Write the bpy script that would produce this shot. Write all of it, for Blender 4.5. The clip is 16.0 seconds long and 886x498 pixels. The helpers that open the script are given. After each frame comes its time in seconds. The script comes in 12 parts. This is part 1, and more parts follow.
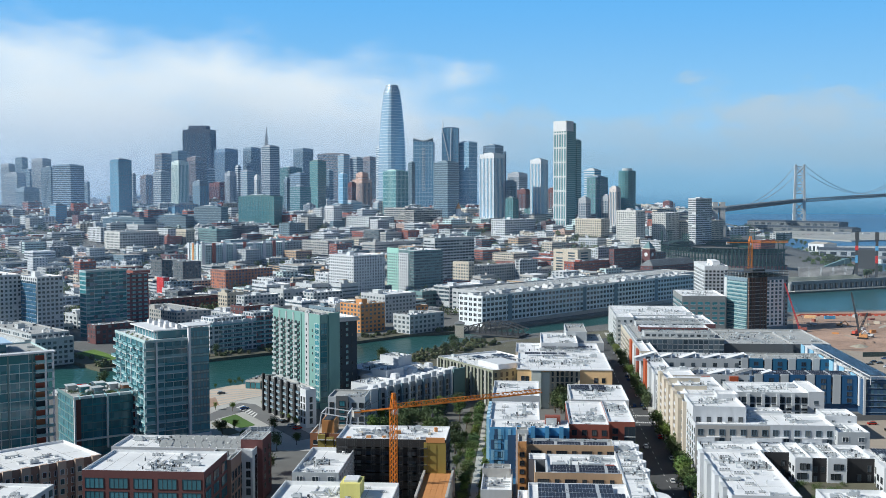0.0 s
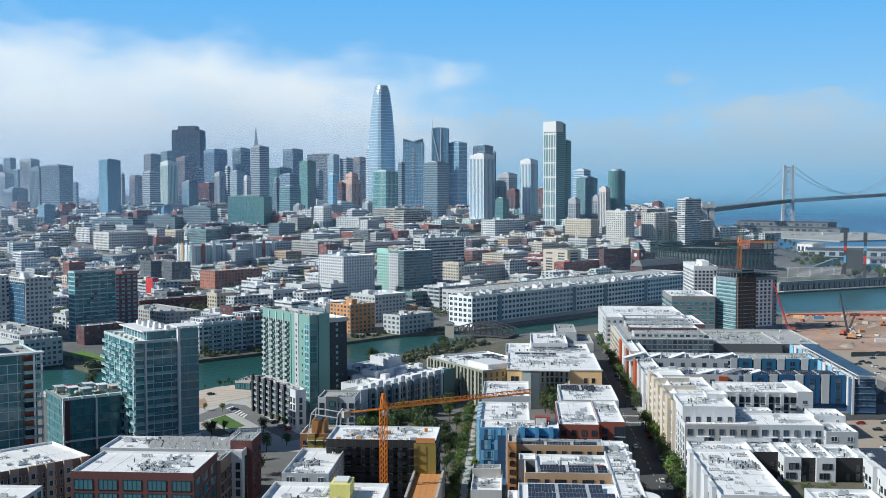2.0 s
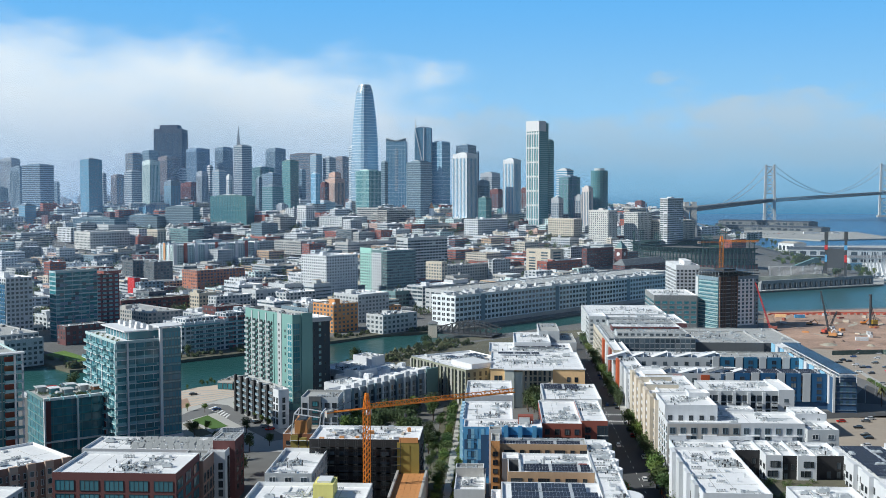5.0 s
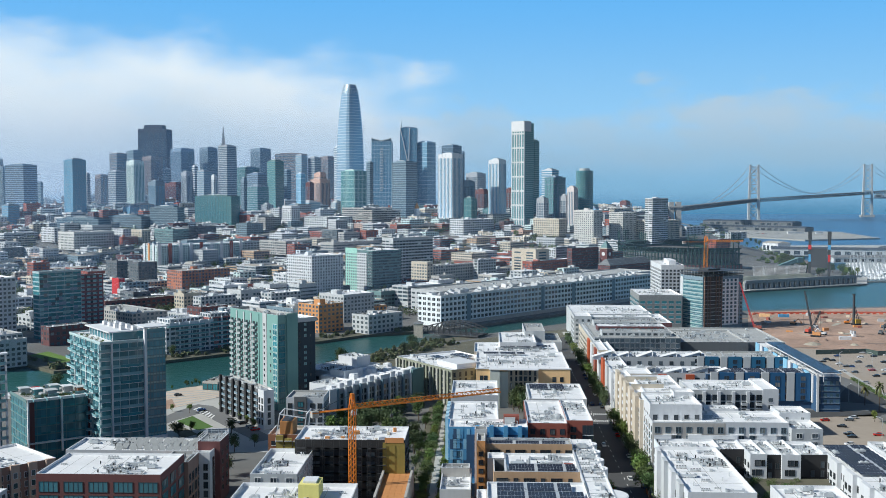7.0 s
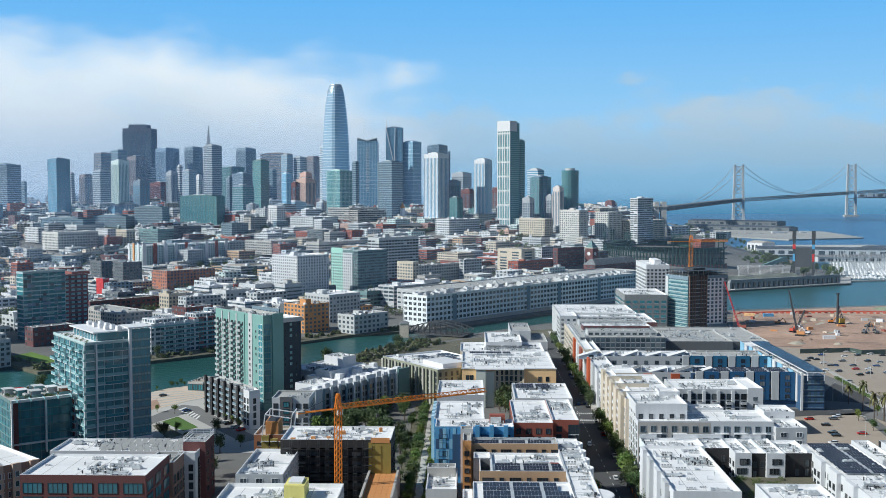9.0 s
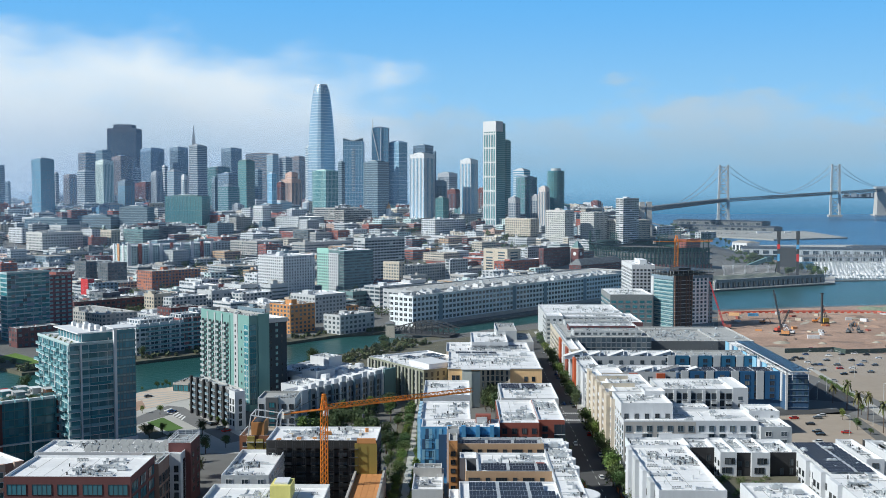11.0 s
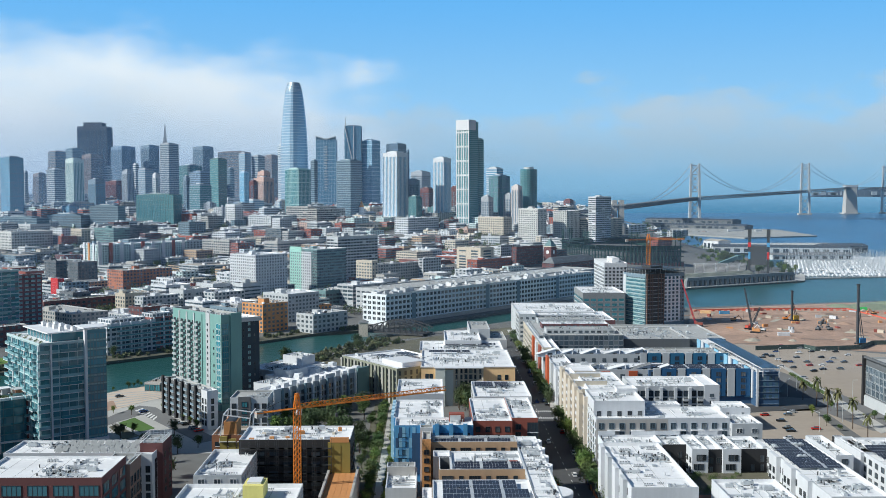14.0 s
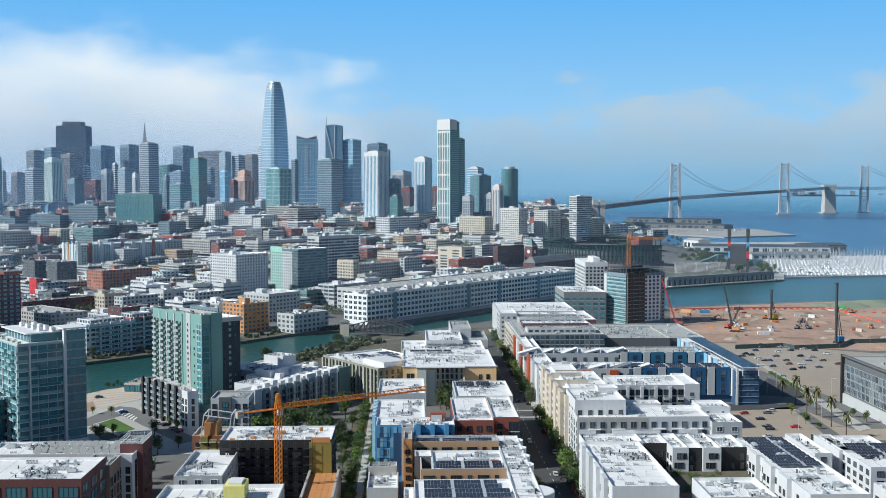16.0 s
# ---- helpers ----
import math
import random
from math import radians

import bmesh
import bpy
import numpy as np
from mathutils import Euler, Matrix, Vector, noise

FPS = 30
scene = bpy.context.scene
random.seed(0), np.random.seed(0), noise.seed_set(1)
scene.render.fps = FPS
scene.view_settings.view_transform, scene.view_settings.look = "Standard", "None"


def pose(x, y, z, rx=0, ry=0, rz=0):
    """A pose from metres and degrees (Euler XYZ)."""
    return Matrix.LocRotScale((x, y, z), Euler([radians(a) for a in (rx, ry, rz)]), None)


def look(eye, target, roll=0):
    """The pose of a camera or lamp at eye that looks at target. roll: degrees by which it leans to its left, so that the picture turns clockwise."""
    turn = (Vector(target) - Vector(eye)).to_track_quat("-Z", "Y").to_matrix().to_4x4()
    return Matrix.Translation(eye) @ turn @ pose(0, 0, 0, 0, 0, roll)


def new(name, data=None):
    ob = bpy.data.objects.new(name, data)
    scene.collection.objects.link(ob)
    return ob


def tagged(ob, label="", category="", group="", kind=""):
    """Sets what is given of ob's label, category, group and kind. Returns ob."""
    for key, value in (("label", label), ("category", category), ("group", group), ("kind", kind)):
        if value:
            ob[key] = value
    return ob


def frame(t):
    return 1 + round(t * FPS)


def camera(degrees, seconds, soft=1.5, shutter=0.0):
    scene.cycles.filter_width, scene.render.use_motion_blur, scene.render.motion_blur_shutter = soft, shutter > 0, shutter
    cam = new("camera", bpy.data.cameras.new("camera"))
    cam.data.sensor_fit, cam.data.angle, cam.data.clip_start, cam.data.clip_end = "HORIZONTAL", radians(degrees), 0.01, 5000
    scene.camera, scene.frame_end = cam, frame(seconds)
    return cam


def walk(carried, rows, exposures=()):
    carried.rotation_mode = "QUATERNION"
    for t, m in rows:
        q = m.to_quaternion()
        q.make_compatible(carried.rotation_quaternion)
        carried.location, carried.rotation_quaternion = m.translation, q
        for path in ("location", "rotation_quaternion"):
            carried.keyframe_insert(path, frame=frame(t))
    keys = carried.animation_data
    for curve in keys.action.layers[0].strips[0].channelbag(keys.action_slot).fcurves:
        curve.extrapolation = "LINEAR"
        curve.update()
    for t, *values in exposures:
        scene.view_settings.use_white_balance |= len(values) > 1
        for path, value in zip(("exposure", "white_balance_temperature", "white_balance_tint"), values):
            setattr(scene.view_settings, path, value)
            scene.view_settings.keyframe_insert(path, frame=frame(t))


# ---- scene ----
EYE = 115.0
cam = camera(44.85, 16.0, soft=0.8)
# seconds, yaw, pitch, lean: the camera hovers and pans slowly to its right
ROWS = [
    (0.0, 4.333, -3.171, 0.001),
    (0.5, 4.188, -3.168, 0.012),
    (1.0, 4.041, -3.159, 0.004),
    (1.5, 3.900, -3.150, 0.016),
    (2.0, 3.752, -3.149, 0.042),
    (2.5, 3.595, -3.152, 0.058),
    (3.0, 3.439, -3.158, 0.086),
    (3.5, 3.273, -3.160, 0.097),
    (4.0, 3.101, -3.170, 0.127),
    (6.5, 2.189, -3.175, 0.120),
    (7.0, 2.004, -3.175, 0.114),
    (7.5, 1.824, -3.189, 0.093),
    (8.0, 1.610, -3.185, 0.087),
    (8.5, 1.420, -3.196, 0.092),
    (9.0, 1.235, -3.186, 0.126),
    (11.5, 0.247, -3.176, 0.135),
    (12.0, 0.030, -3.194, 0.109),
    (12.5, -0.190, -3.222, 0.102),
    (13.0, -0.410, -3.232, 0.121),
    (13.5, -0.645, -3.225, 0.113),
    (14.0, -0.902, -3.254, 0.080),
    (14.5, -1.154, -3.261, 0.079),
    (15.0, -1.384, -3.264, 0.080),
    (15.5, -1.637, -3.264, 0.080),
    (16.0, -1.894, -3.275, 0.068),
]
walk(cam, [(t, pose(0, 0, EYE, 0, 0, yaw) @ pose(0, 0, 0, 90 + pitch, 0, lean)) for t, yaw, pitch, lean in ROWS], exposures=((0.0, 0.0, 6350, 4.5),))

# ---------------------------------------------------------------- light
SUN_AZ, SUN_EL = 254.5, 36.0      # compass bearing in this world's grid (y is north) and height


def make_world():
    w = bpy.data.worlds.new("sky")
    scene.world = w
    w.use_nodes = True
    nt = w.node_tree
    nt.nodes.clear()
    N, L = nt.nodes.new, nt.links.new

    def math_node(op, a, b=None, clamp=False):
        n = N("ShaderNodeMath")
        n.operation, n.use_clamp = op, clamp
        for i, v in enumerate((a, b)):
            if v is None:
                continue
            if isinstance(v, (int, float)):
                n.inputs[i].default_value = v
            else:
                L(v, n.inputs[i])
        return n.outputs[0]

    def ramp(value, lo, hi, a=0.0, b=1.0):
        n = N("ShaderNodeMapRange")
        n.interpolation_type = "SMOOTHSTEP"
        L(value, n.inputs[0])
        for i, v in zip((1, 2, 3, 4), (lo, hi, a, b)):
            n.inputs[i].default_value = v
        return n.outputs[0]

    def mix(fac, a, b):
        n = N("ShaderNodeMix")
        n.data_type = "RGBA"
        if isinstance(fac, (int, float)):
            n.inputs[0].default_value = fac
        else:
            L(fac, n.inputs[0])
        for i, v in ((6, a), (7, b)):
            if isinstance(v, tuple):
                n.inputs[i].default_value = (*v, 1)
            else:
                L(v, n.inputs[i])
        return n.outputs[2]

    tc = N("ShaderNodeTexCoord")
    sep = N("ShaderNodeSeparateXYZ")
    L(tc.outputs["Generated"], sep.inputs[0])
    x, y, z = sep.outputs
    az = math_node("ARCTAN2", x, y)
    # stretched noise, for the ragged top of the fog bank and its thin places
    mp = N("ShaderNodeMapping")
    L(tc.outputs["Generated"], mp.inputs[0])
    mp.inputs["Scale"].default_value = (1.0, 1.0, 2.2)
    n1, n2, n3 = N("ShaderNodeTexNoise"), N("ShaderNodeTexNoise"), N("ShaderNodeTexNoise")
    for n, s, d in ((n1, 9.0, 6.0), (n2, 4.0, 5.0), (n3, 22.0, 6.0)):
        L(mp.outputs[0], n.inputs["Vector"])
        n.inputs["Scale"].default_value, n.inputs["Detail"].default_value = s, d
        n.inputs["Roughness"].default_value = 0.55
    sky = N("ShaderNodeTexSky")
    sky.sky_type, sky.sun_disc = "NISHITA", False
    sky.sun_elevation, sky.sun_rotation = radians(SUN_EL), radians(SUN_AZ)
    sky.air_density, sky.dust_density, sky.ozone_density = 1.0, 0.5, 4.8
    hi = N("ShaderNodeBackground")
    L(sky.outputs[0], hi.inputs[0])
    hi.inputs[1].default_value = 0.068
    # what hangs in the sky over the city: pale blue, a fog bank over the hills to the west, a thin veil of haze low down
    wob = math_node("MULTIPLY", math_node("SUBTRACT", n1.outputs[0], 0.5), 0.085)
    wob2 = math_node("MULTIPLY", math_node("SUBTRACT", n3.outputs[0], 0.5), 0.03)
    el = math_node("ADD", z, math_node("ADD", wob, wob2))
    top = ramp(az, -0.47, -0.02, 0.150, 0.112)
    bank = ramp(math_node("SUBTRACT", el, top), -0.042, 0.010, 0.94, 0.0)
    bank = math_node("MULTIPLY", bank, ramp(math_node("ADD", az, math_node("MULTIPLY", wob, 2.5)), -0.115, 0.0, 1.0, 0.0))
    thin = ramp(n2.outputs[0], 0.30, 0.62, 0.55, 1.0)
    bank = math_node("MULTIPLY", bank, thin)
    low = ramp(math_node("ADD", el, math_node("MULTIPLY", wob, 0.6)), 0.005, 0.088, 1.0, 0.0)
    clear = mix(ramp(z, 0.03, 0.20), (0.33, 0.61, 0.90), (0.14, 0.46, 0.92))
    haze = mix(ramp(az, -0.35, 0.10), (0.55, 0.64, 0.77), (0.20, 0.40, 0.60))
    haze = mix(ramp(z, 0.0, 0.05), haze, mix(ramp(az, -0.30, 0.15), (0.62, 0.71, 0.82), (0.31, 0.52, 0.73)))
    c = mix(math_node("MULTIPLY", low, 0.85), clear, haze)
    # low ragged cloud drifting over the bay
    edge = ramp(math_node("ADD", el, math_node("MULTIPLY", wob, 1.3)), 0.062, 0.092, 1.0, 0.0)
    puff = math_node("MULTIPLY", edge, ramp(z, 0.004, 0.03))
    puff = math_node("MULTIPLY", puff, ramp(n3.outputs[0], 0.30, 0.58, 0.60, 1.0))
    puff = math_node("MULTIPLY", puff, ramp(n2.outputs[0], 0.28, 0.52, 0.62, 1.0))
    c = mix(puff, c, mix(ramp(z, 0.01, 0.08), (0.30, 0.47, 0.64), (0.46, 0.60, 0.75)))
    fog = mix(ramp(z, 0.01, 0.12), (0.54, 0.63, 0.76), (0.90, 0.94, 0.99))
    c = mix(bank, c, fog)
    # the bay's farthest water, under the haze
    c = mix(ramp(z, -0.024, 0.002), (0.065, 0.22, 0.39), c)
    seen = N("ShaderNodeBackground")
    L(c, seen.inputs[0])
    seen.inputs[1].default_value = 1.0
    both = N("ShaderNodeMixShader")
    # overhead and behind, the plain open sky
    behind = math_node("MAXIMUM", ramp(z, 0.20, 0.36), ramp(y, 0.05, 0.55, 1.0, 0.0))
    L(behind, both.inputs[0])
    L(seen.outputs[0], both.inputs[1])
    L(hi.outputs[0], both.inputs[2])
    out = N("ShaderNodeOutputWorld")
    L(both.outputs[0], out.inputs[0])


make_world()
sun = new("sun", bpy.data.lights.new("sun", "SUN"))
sun.data.energy, sun.data.angle, sun.data.color = 4.8, radians(0.6), (1.0, 0.965, 0.91)
sun.matrix_world = look((0, 0, 0), (-math.sin(radians(SUN_AZ)) * math.cos(radians(SUN_EL)), -math.cos(radians(SUN_AZ)) * math.cos(radians(SUN_EL)), -math.sin(radians(SUN_EL))))

# ---------------------------------------------------------------- materials
MATS = {}


def surface(name, color, rough=0.8, metal=0.0, coarse=0.08, fine=8.0, vary=0.25, bump=0.15, streak=0.0, island=0.0, spec=0.5):
    """A weathered surface: two scales of mottling, rain streaks on upright faces, and a fine relief."""
    if name in MATS:
        return MATS[name]
    m = bpy.data.materials.new(name)
    m.use_nodes = True
    nt = m.node_tree
    N, L = nt.nodes.new, nt.links.new
    b = nt.nodes["Principled BSDF"]
    b.inputs["Roughness"].default_value, b.inputs["Metallic"].default_value = rough, metal
    b.inputs["Specular IOR Level"].default_value = spec
    geo = N("ShaderNodeNewGeometry")
    pos = geo.outputs["Position"]
    nz = []
    for s, d in ((coarse, 4.0), (fine, 3.0)):
        n = N("ShaderNodeTexNoise")
        L(pos, n.inputs["Vector"])
        n.inputs["Scale"].default_value, n.inputs["Detail"].default_value = s, d
        nz.append(n.outputs[0])
    mp = N("ShaderNodeMapping")
    L(pos, mp.inputs[0])
    mp.inputs["Scale"].default_value = (0.9, 0.9, 0.06)
    st = N("ShaderNodeTexNoise")
    L(mp.outputs[0], st.inputs["Vector"])
    st.inputs["Scale"].default_value, st.inputs["Detail"].default_value = 1.0, 3.0
    k = N("ShaderNodeMath")
    k.operation = "MULTIPLY_ADD"
    L(nz[0], k.inputs[0])
    k.inputs[1].default_value, k.inputs[2].default_value = vary, 1.0 - vary * 0.5
    k2 = N("ShaderNodeMath")
    k2.operation = "MULTIPLY_ADD"
    L(nz[1], k2.inputs[0])
    k2.inputs[1].default_value, k2.inputs[2].default_value = vary * 0.6, 1.0 - vary * 0.3
    k3 = N("ShaderNodeMath")
    k3.operation = "MULTIPLY_ADD"
    L(st.outputs[0], k3.inputs[0])
    k3.inputs[1].default_value, k3.inputs[2].default_value = streak, 1.0 - streak * 0.5
    rnd = N("ShaderNodeMath")
    rnd.operation = "MULTIPLY_ADD"
    L(geo.outputs["Random Per Island"], rnd.inputs[0])
    rnd.inputs[1].default_value, rnd.inputs[2].default_value = island, 1.0 - island * 0.5
    prod = k.outputs[0]
    for o in (k2, k3, rnd):
        q = N("ShaderNodeMath")
        q.operation = "MULTIPLY"
        L(prod, q.inputs[0])
        L(o.outputs[0], q.inputs[1])
        prod = q.outputs[0]
    sc = N("ShaderNodeVectorMath")
    sc.operation = "SCALE"
    sc.inputs[0].default_value = color
    L(prod, sc.inputs["Scale"])
    L(sc.outputs[0], b.inputs["Base Color"])
    if bump:
        bp = N("ShaderNodeBump")
        bp.inputs["Strength"].default_value, bp.inputs["Distance"].default_value = bump, 0.05
        L(nz[1], bp.inputs["Height"])
        L(bp.outputs[0], b.inputs["Normal"])
    MATS[name] = m
    return m


def glazing(name, color, rough=0.08, vary=0.9, metal=0.0, spec=0.42):
    """Window glass seen from outside: dark, glossy, each pane a little different, some with pale blinds drawn."""
    if name in MATS:
        return MATS[name]
    m = bpy.data.materials.new(name)
    m.use_nodes = True
    nt = m.node_tree
    N, L = nt.nodes.new, nt.links.new
    b = nt.nodes["Principled BSDF"]
    b.inputs["Roughness"].default_value, b.inputs["Metallic"].default_value = rough, metal
    b.inputs["Specular IOR Level"].default_value = spec
    geo, inf = N("ShaderNodeNewGeometry"), N("ShaderNodeObjectInfo")
    add = N("ShaderNodeMath")
    add.operation = "ADD"
    L(geo.outputs["Random Per Island"], add.inputs[0])
    L(inf.outputs["Random"], add.inputs[1])
    fr = N("ShaderNodeMath")
    fr.operation = "FRACT"
    L(add.outputs[0], fr.inputs[0])
    cr = N("ShaderNodeValToRGB")
    L(fr.outputs[0], cr.inputs[0])
    e = cr.color_ramp.elements
    lo = 1.0 - vary * 0.5
    e[0].position, e[0].color = 0.0, (color[0] * lo, color[1] * lo, color[2] * lo, 1)
    e[1].position, e[1].color = 0.80, (color[0] * (1 + vary * 0.4), color[1] * (1 + vary * 0.4), color[2] * (1 + vary * 0.4), 1)
    g = e.new(1.0)
    t = 0.45 * vary
    g.color = (color[0] * (1 - t) + 0.5 * t, color[1] * (1 - t) + 0.5 * t, color[2] * (1 - t) + 0.46 * t, 1)
    L(cr.outputs[0], b.inputs["Base Color"])
    n = N("ShaderNodeTexNoise")
    L(geo.outputs["Position"], n.inputs["Vector"])
    n.inputs["Scale"].default_value = 0.35
    bp = N("ShaderNodeBump")
    bp.inputs["Strength"].default_value, bp.inputs["Distance"].default_value = 0.12, 0.2
    L(n.outputs[0], bp.inputs["Height"])
    L(bp.outputs[0], b.inputs["Normal"])
    MATS[name] = m
    return m


def leafage(name, color, vary=0.8):
    if name in MATS:
        return MATS[name]
    m = bpy.data.materials.new(name)
    m.use_nodes = True
    nt = m.node_tree
    N, L = nt.nodes.new, nt.links.new
    b = nt.nodes["Principled BSDF"]
    b.inputs["Roughness"].default_value = 0.65
    b.inputs["Specular IOR Level"].default_value = 0.3
    geo, inf = N("ShaderNodeNewGeometry"), N("ShaderNodeObjectInfo")
    hue = N("ShaderNodeHueSaturation")
    hue.inputs["Color"].default_value = (*color, 1)
    for src, lo, hi, sock in ((geo.outputs["Random Per Island"], 1 - vary * 0.5, 1 + vary * 0.6, "Value"), (inf.outputs["Random"], 0.47, 0.53, "Hue")):
        r = N("ShaderNodeMapRange")
        L(src, r.inputs[0])
        r.inputs[3].default_value, r.inputs[4].default_value = lo, hi
        L(r.outputs[0], hue.inputs[sock])
    L(hue.outputs[0], b.inputs["Base Color"])
    MATS[name] = m
    return m


def water_material():
    m = bpy.data.materials.new("water")
    m.use_nodes = True
    nt = m.node_tree
    N, L = nt.nodes.new, nt.links.new
    b = nt.nodes["Principled BSDF"]
    b.inputs["Roughness"].default_value = 0.28
    b.inputs["Specular IOR Level"].default_value = 0.08
    geo = N("ShaderNodeNewGeometry")
    sep = N("ShaderNodeSeparateXYZ")
    L(geo.outputs["Position"], sep.inputs[0])
    n0 = N("ShaderNodeTexNoise")
    L(geo.outputs["Position"], n0.inputs["Vector"])
    n0.inputs["Scale"].default_value, n0.inputs["Detail"].default_value = 0.006, 5.0
    # green and silty in the creek, blue out in the bay
    far = N("ShaderNodeMapRange")
    far.interpolation_type = "SMOOTHSTEP"
    L(sep.outputs[1], far.inputs[0])
    far.inputs[1].default_value, far.inputs[2].default_value = 950.0, 2300.0
    mx = N("ShaderNodeMix")
    mx.data_type = "RGBA"
    L(far.outputs[0], mx.inputs[0])
    mx.inputs[6].default_value, mx.inputs[7].default_value = (0.022, 0.085, 0.080, 1), (0.008, 0.082, 0.185, 1)
    k = N("ShaderNodeMapRange")
    L(n0.outputs[0], k.inputs[0])
    k.inputs[1].default_value, k.inputs[2].default_value, k.inputs[3].default_value, k.inputs[4].default_value = 0.3, 0.7, 0.75, 1.25
    sc = N("ShaderNodeVectorMath")
    sc.operation = "SCALE"
    L(mx.outputs[2], sc.inputs[0])
    L(k.outputs[0], sc.inputs["Scale"])
    L(sc.outputs[0], b.inputs["Base Color"])
    bp = N("ShaderNodeBump")
    w1 = N("ShaderNodeTexNoise")
    L(geo.outputs["Position"], w1.inputs["Vector"])
    w1.inputs["Scale"].default_value, w1.inputs["Detail"].default_value = 0.25, 4.0
    bp.inputs["Strength"].default_value, bp.inputs["Distance"].default_value = 0.5, 1.0
    L(w1.outputs[0], bp.inputs["Height"])
    L(bp.outputs[0], b.inputs["Normal"])
    return m


WATER = water_material()
ASPHALT = surface("asphalt", (0.07, 0.072, 0.076), 0.9, coarse=0.03, fine=0.6, vary=0.5)
CITY = surface("city_ground", (0.15, 0.15, 0.145), 0.9, coarse=0.012, fine=0.12, vary=0.8)
PAVING = surface("concrete_paving", (0.44, 0.43, 0.405), 0.85, coarse=0.05, fine=0.8, vary=0.35)
LOT = surface("parking_lot_asphalt", (0.36, 0.305, 0.25), 0.9, coarse=0.03, fine=0.3, vary=0.3)
EARTH = surface("bare_earth", (0.40, 0.265, 0.195), 0.95, coarse=0.022, fine=0.22, vary=1.1, bump=0.4)
GRASS = surface("lawn", (0.075, 0.15, 0.03), 0.95, coarse=0.06, fine=1.2, vary=0.5)
SCRUB = surface("creek_bank", (0.12, 0.115, 0.08), 0.95, coarse=0.06, fine=0.6, vary=0.9)
PAINT_LINE = surface("road_paint", (0.7, 0.7, 0.68), 0.7, coarse=0.4, fine=3.0, vary=0.4)
ROOF_W = surface("white_roof_membrane", (0.80, 0.805, 0.815), 0.6, coarse=0.09, fine=0.8, vary=0.34, bump=0.1)
ROOF_G = surface("grey_roof_gravel", (0.40, 0.405, 0.40), 0.9, coarse=0.06, fine=0.8, vary=0.45)
ROOF_D = surface("dark_roof_felt", (0.17, 0.18, 0.19), 0.9, coarse=0.06, fine=0.8, vary=0.5)
ROOF_T = surface("tan_roof_gravel", (0.42, 0.38, 0.33), 0.9, coarse=0.06, fine=0.8, vary=0.45)
METAL = surface("galvanised_metal", (0.62, 0.64, 0.65), 0.45, 0.35, coarse=0.3, fine=3.0, vary=0.3)
DUCT = surface("dull_duct_metal", (0.54, 0.57, 0.59), 0.5, 0.2, coarse=0.4, fine=3.0, vary=0.4)
TRIM_W = surface("white_trim", (0.73, 0.74, 0.76), 0.6, coarse=0.2, fine=2.0, vary=0.15)
COPING = surface("pale_metal_coping", (0.62, 0.64, 0.66), 0.6, coarse=0.2, fine=2.0, vary=0.25)
TRIM_D = surface("dark_trim", (0.05, 0.053, 0.058), 0.5, coarse=0.2, fine=2.0, vary=0.3)
SOLAR = surface("solar_cells", (0.022, 0.028, 0.045), 0.3, coarse=0.2, fine=1.0, vary=0.4, island=0.6, spec=0.3)
STEEL_O = surface("orange_crane_paint", (0.75, 0.24, 0.025), 0.5, coarse=0.4, fine=3.0, vary=0.25)
GLASS = glazing("window_glass", (0.085, 0.11, 0.13))
GLASS_B = glazing("blue_window_glass", (0.05, 0.11, 0.16), 0.06)
GLASS_G = glazing("green_window_glass", (0.055, 0.225, 0.27), 0.06, 0.55)
GLASS_D = glazing("dark_window_glass", (0.045, 0.06, 0.075), 0.08)
GLASS_H = glazing("city_window_glass", (0.085, 0.12, 0.15), 0.15)
GLASS_A = glazing("pale_aqua_glass", (0.24, 0.44, 0.48), 0.10, 0.3)
# the next two base colours are lifted to stand in for reflected sky
GLASS_V = glazing("sea_green_vision_glass", (0.065, 0.20, 0.25), 0.05, 0.4, spec=0.6)
GLASS_C = glazing("sky_tinted_glass", (0.09, 0.29, 0.37), 0.1, 0.3, spec=0.4)
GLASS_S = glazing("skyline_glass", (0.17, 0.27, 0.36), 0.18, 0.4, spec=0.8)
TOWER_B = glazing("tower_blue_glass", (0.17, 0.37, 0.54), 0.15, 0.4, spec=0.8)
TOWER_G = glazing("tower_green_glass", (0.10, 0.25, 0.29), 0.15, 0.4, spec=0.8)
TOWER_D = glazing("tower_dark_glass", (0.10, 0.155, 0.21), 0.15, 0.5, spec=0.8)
LEAF = leafage("tree_leaves", (0.09, 0.135, 0.048))
LEAF_L = leafage("light_leaves", (0.15, 0.21, 0.055))
LEAF_P = leafage("palm_fronds", (0.12, 0.125, 0.05))
LEAF_D = leafage("dark_leaves", (0.068, 0.098, 0.044))
BARK = surface("bark", (0.11, 0.08, 0.06), 0.9, coarse=1.0, fine=6.0, vary=0.5)


def wall_paint(name, r, g, b, rough=0.8, streak=0.18):
    return surface(name, (r, g, b), rough, coarse=0.09, fine=1.5, vary=0.16, streak=streak, bump=0.12)


# ---------------------------------------------------------------- building kit
def empty(name, x, y, z, rot=0.0):
    ob = new(name)
    ob.matrix_world = pose(x, y, z, 0, 0, rot)
    return ob


def child(name, mesh, parent, label="", kind=""):
    ob = new(name, mesh)
    ob.parent = parent
    return tagged(ob, label=label, kind=kind)


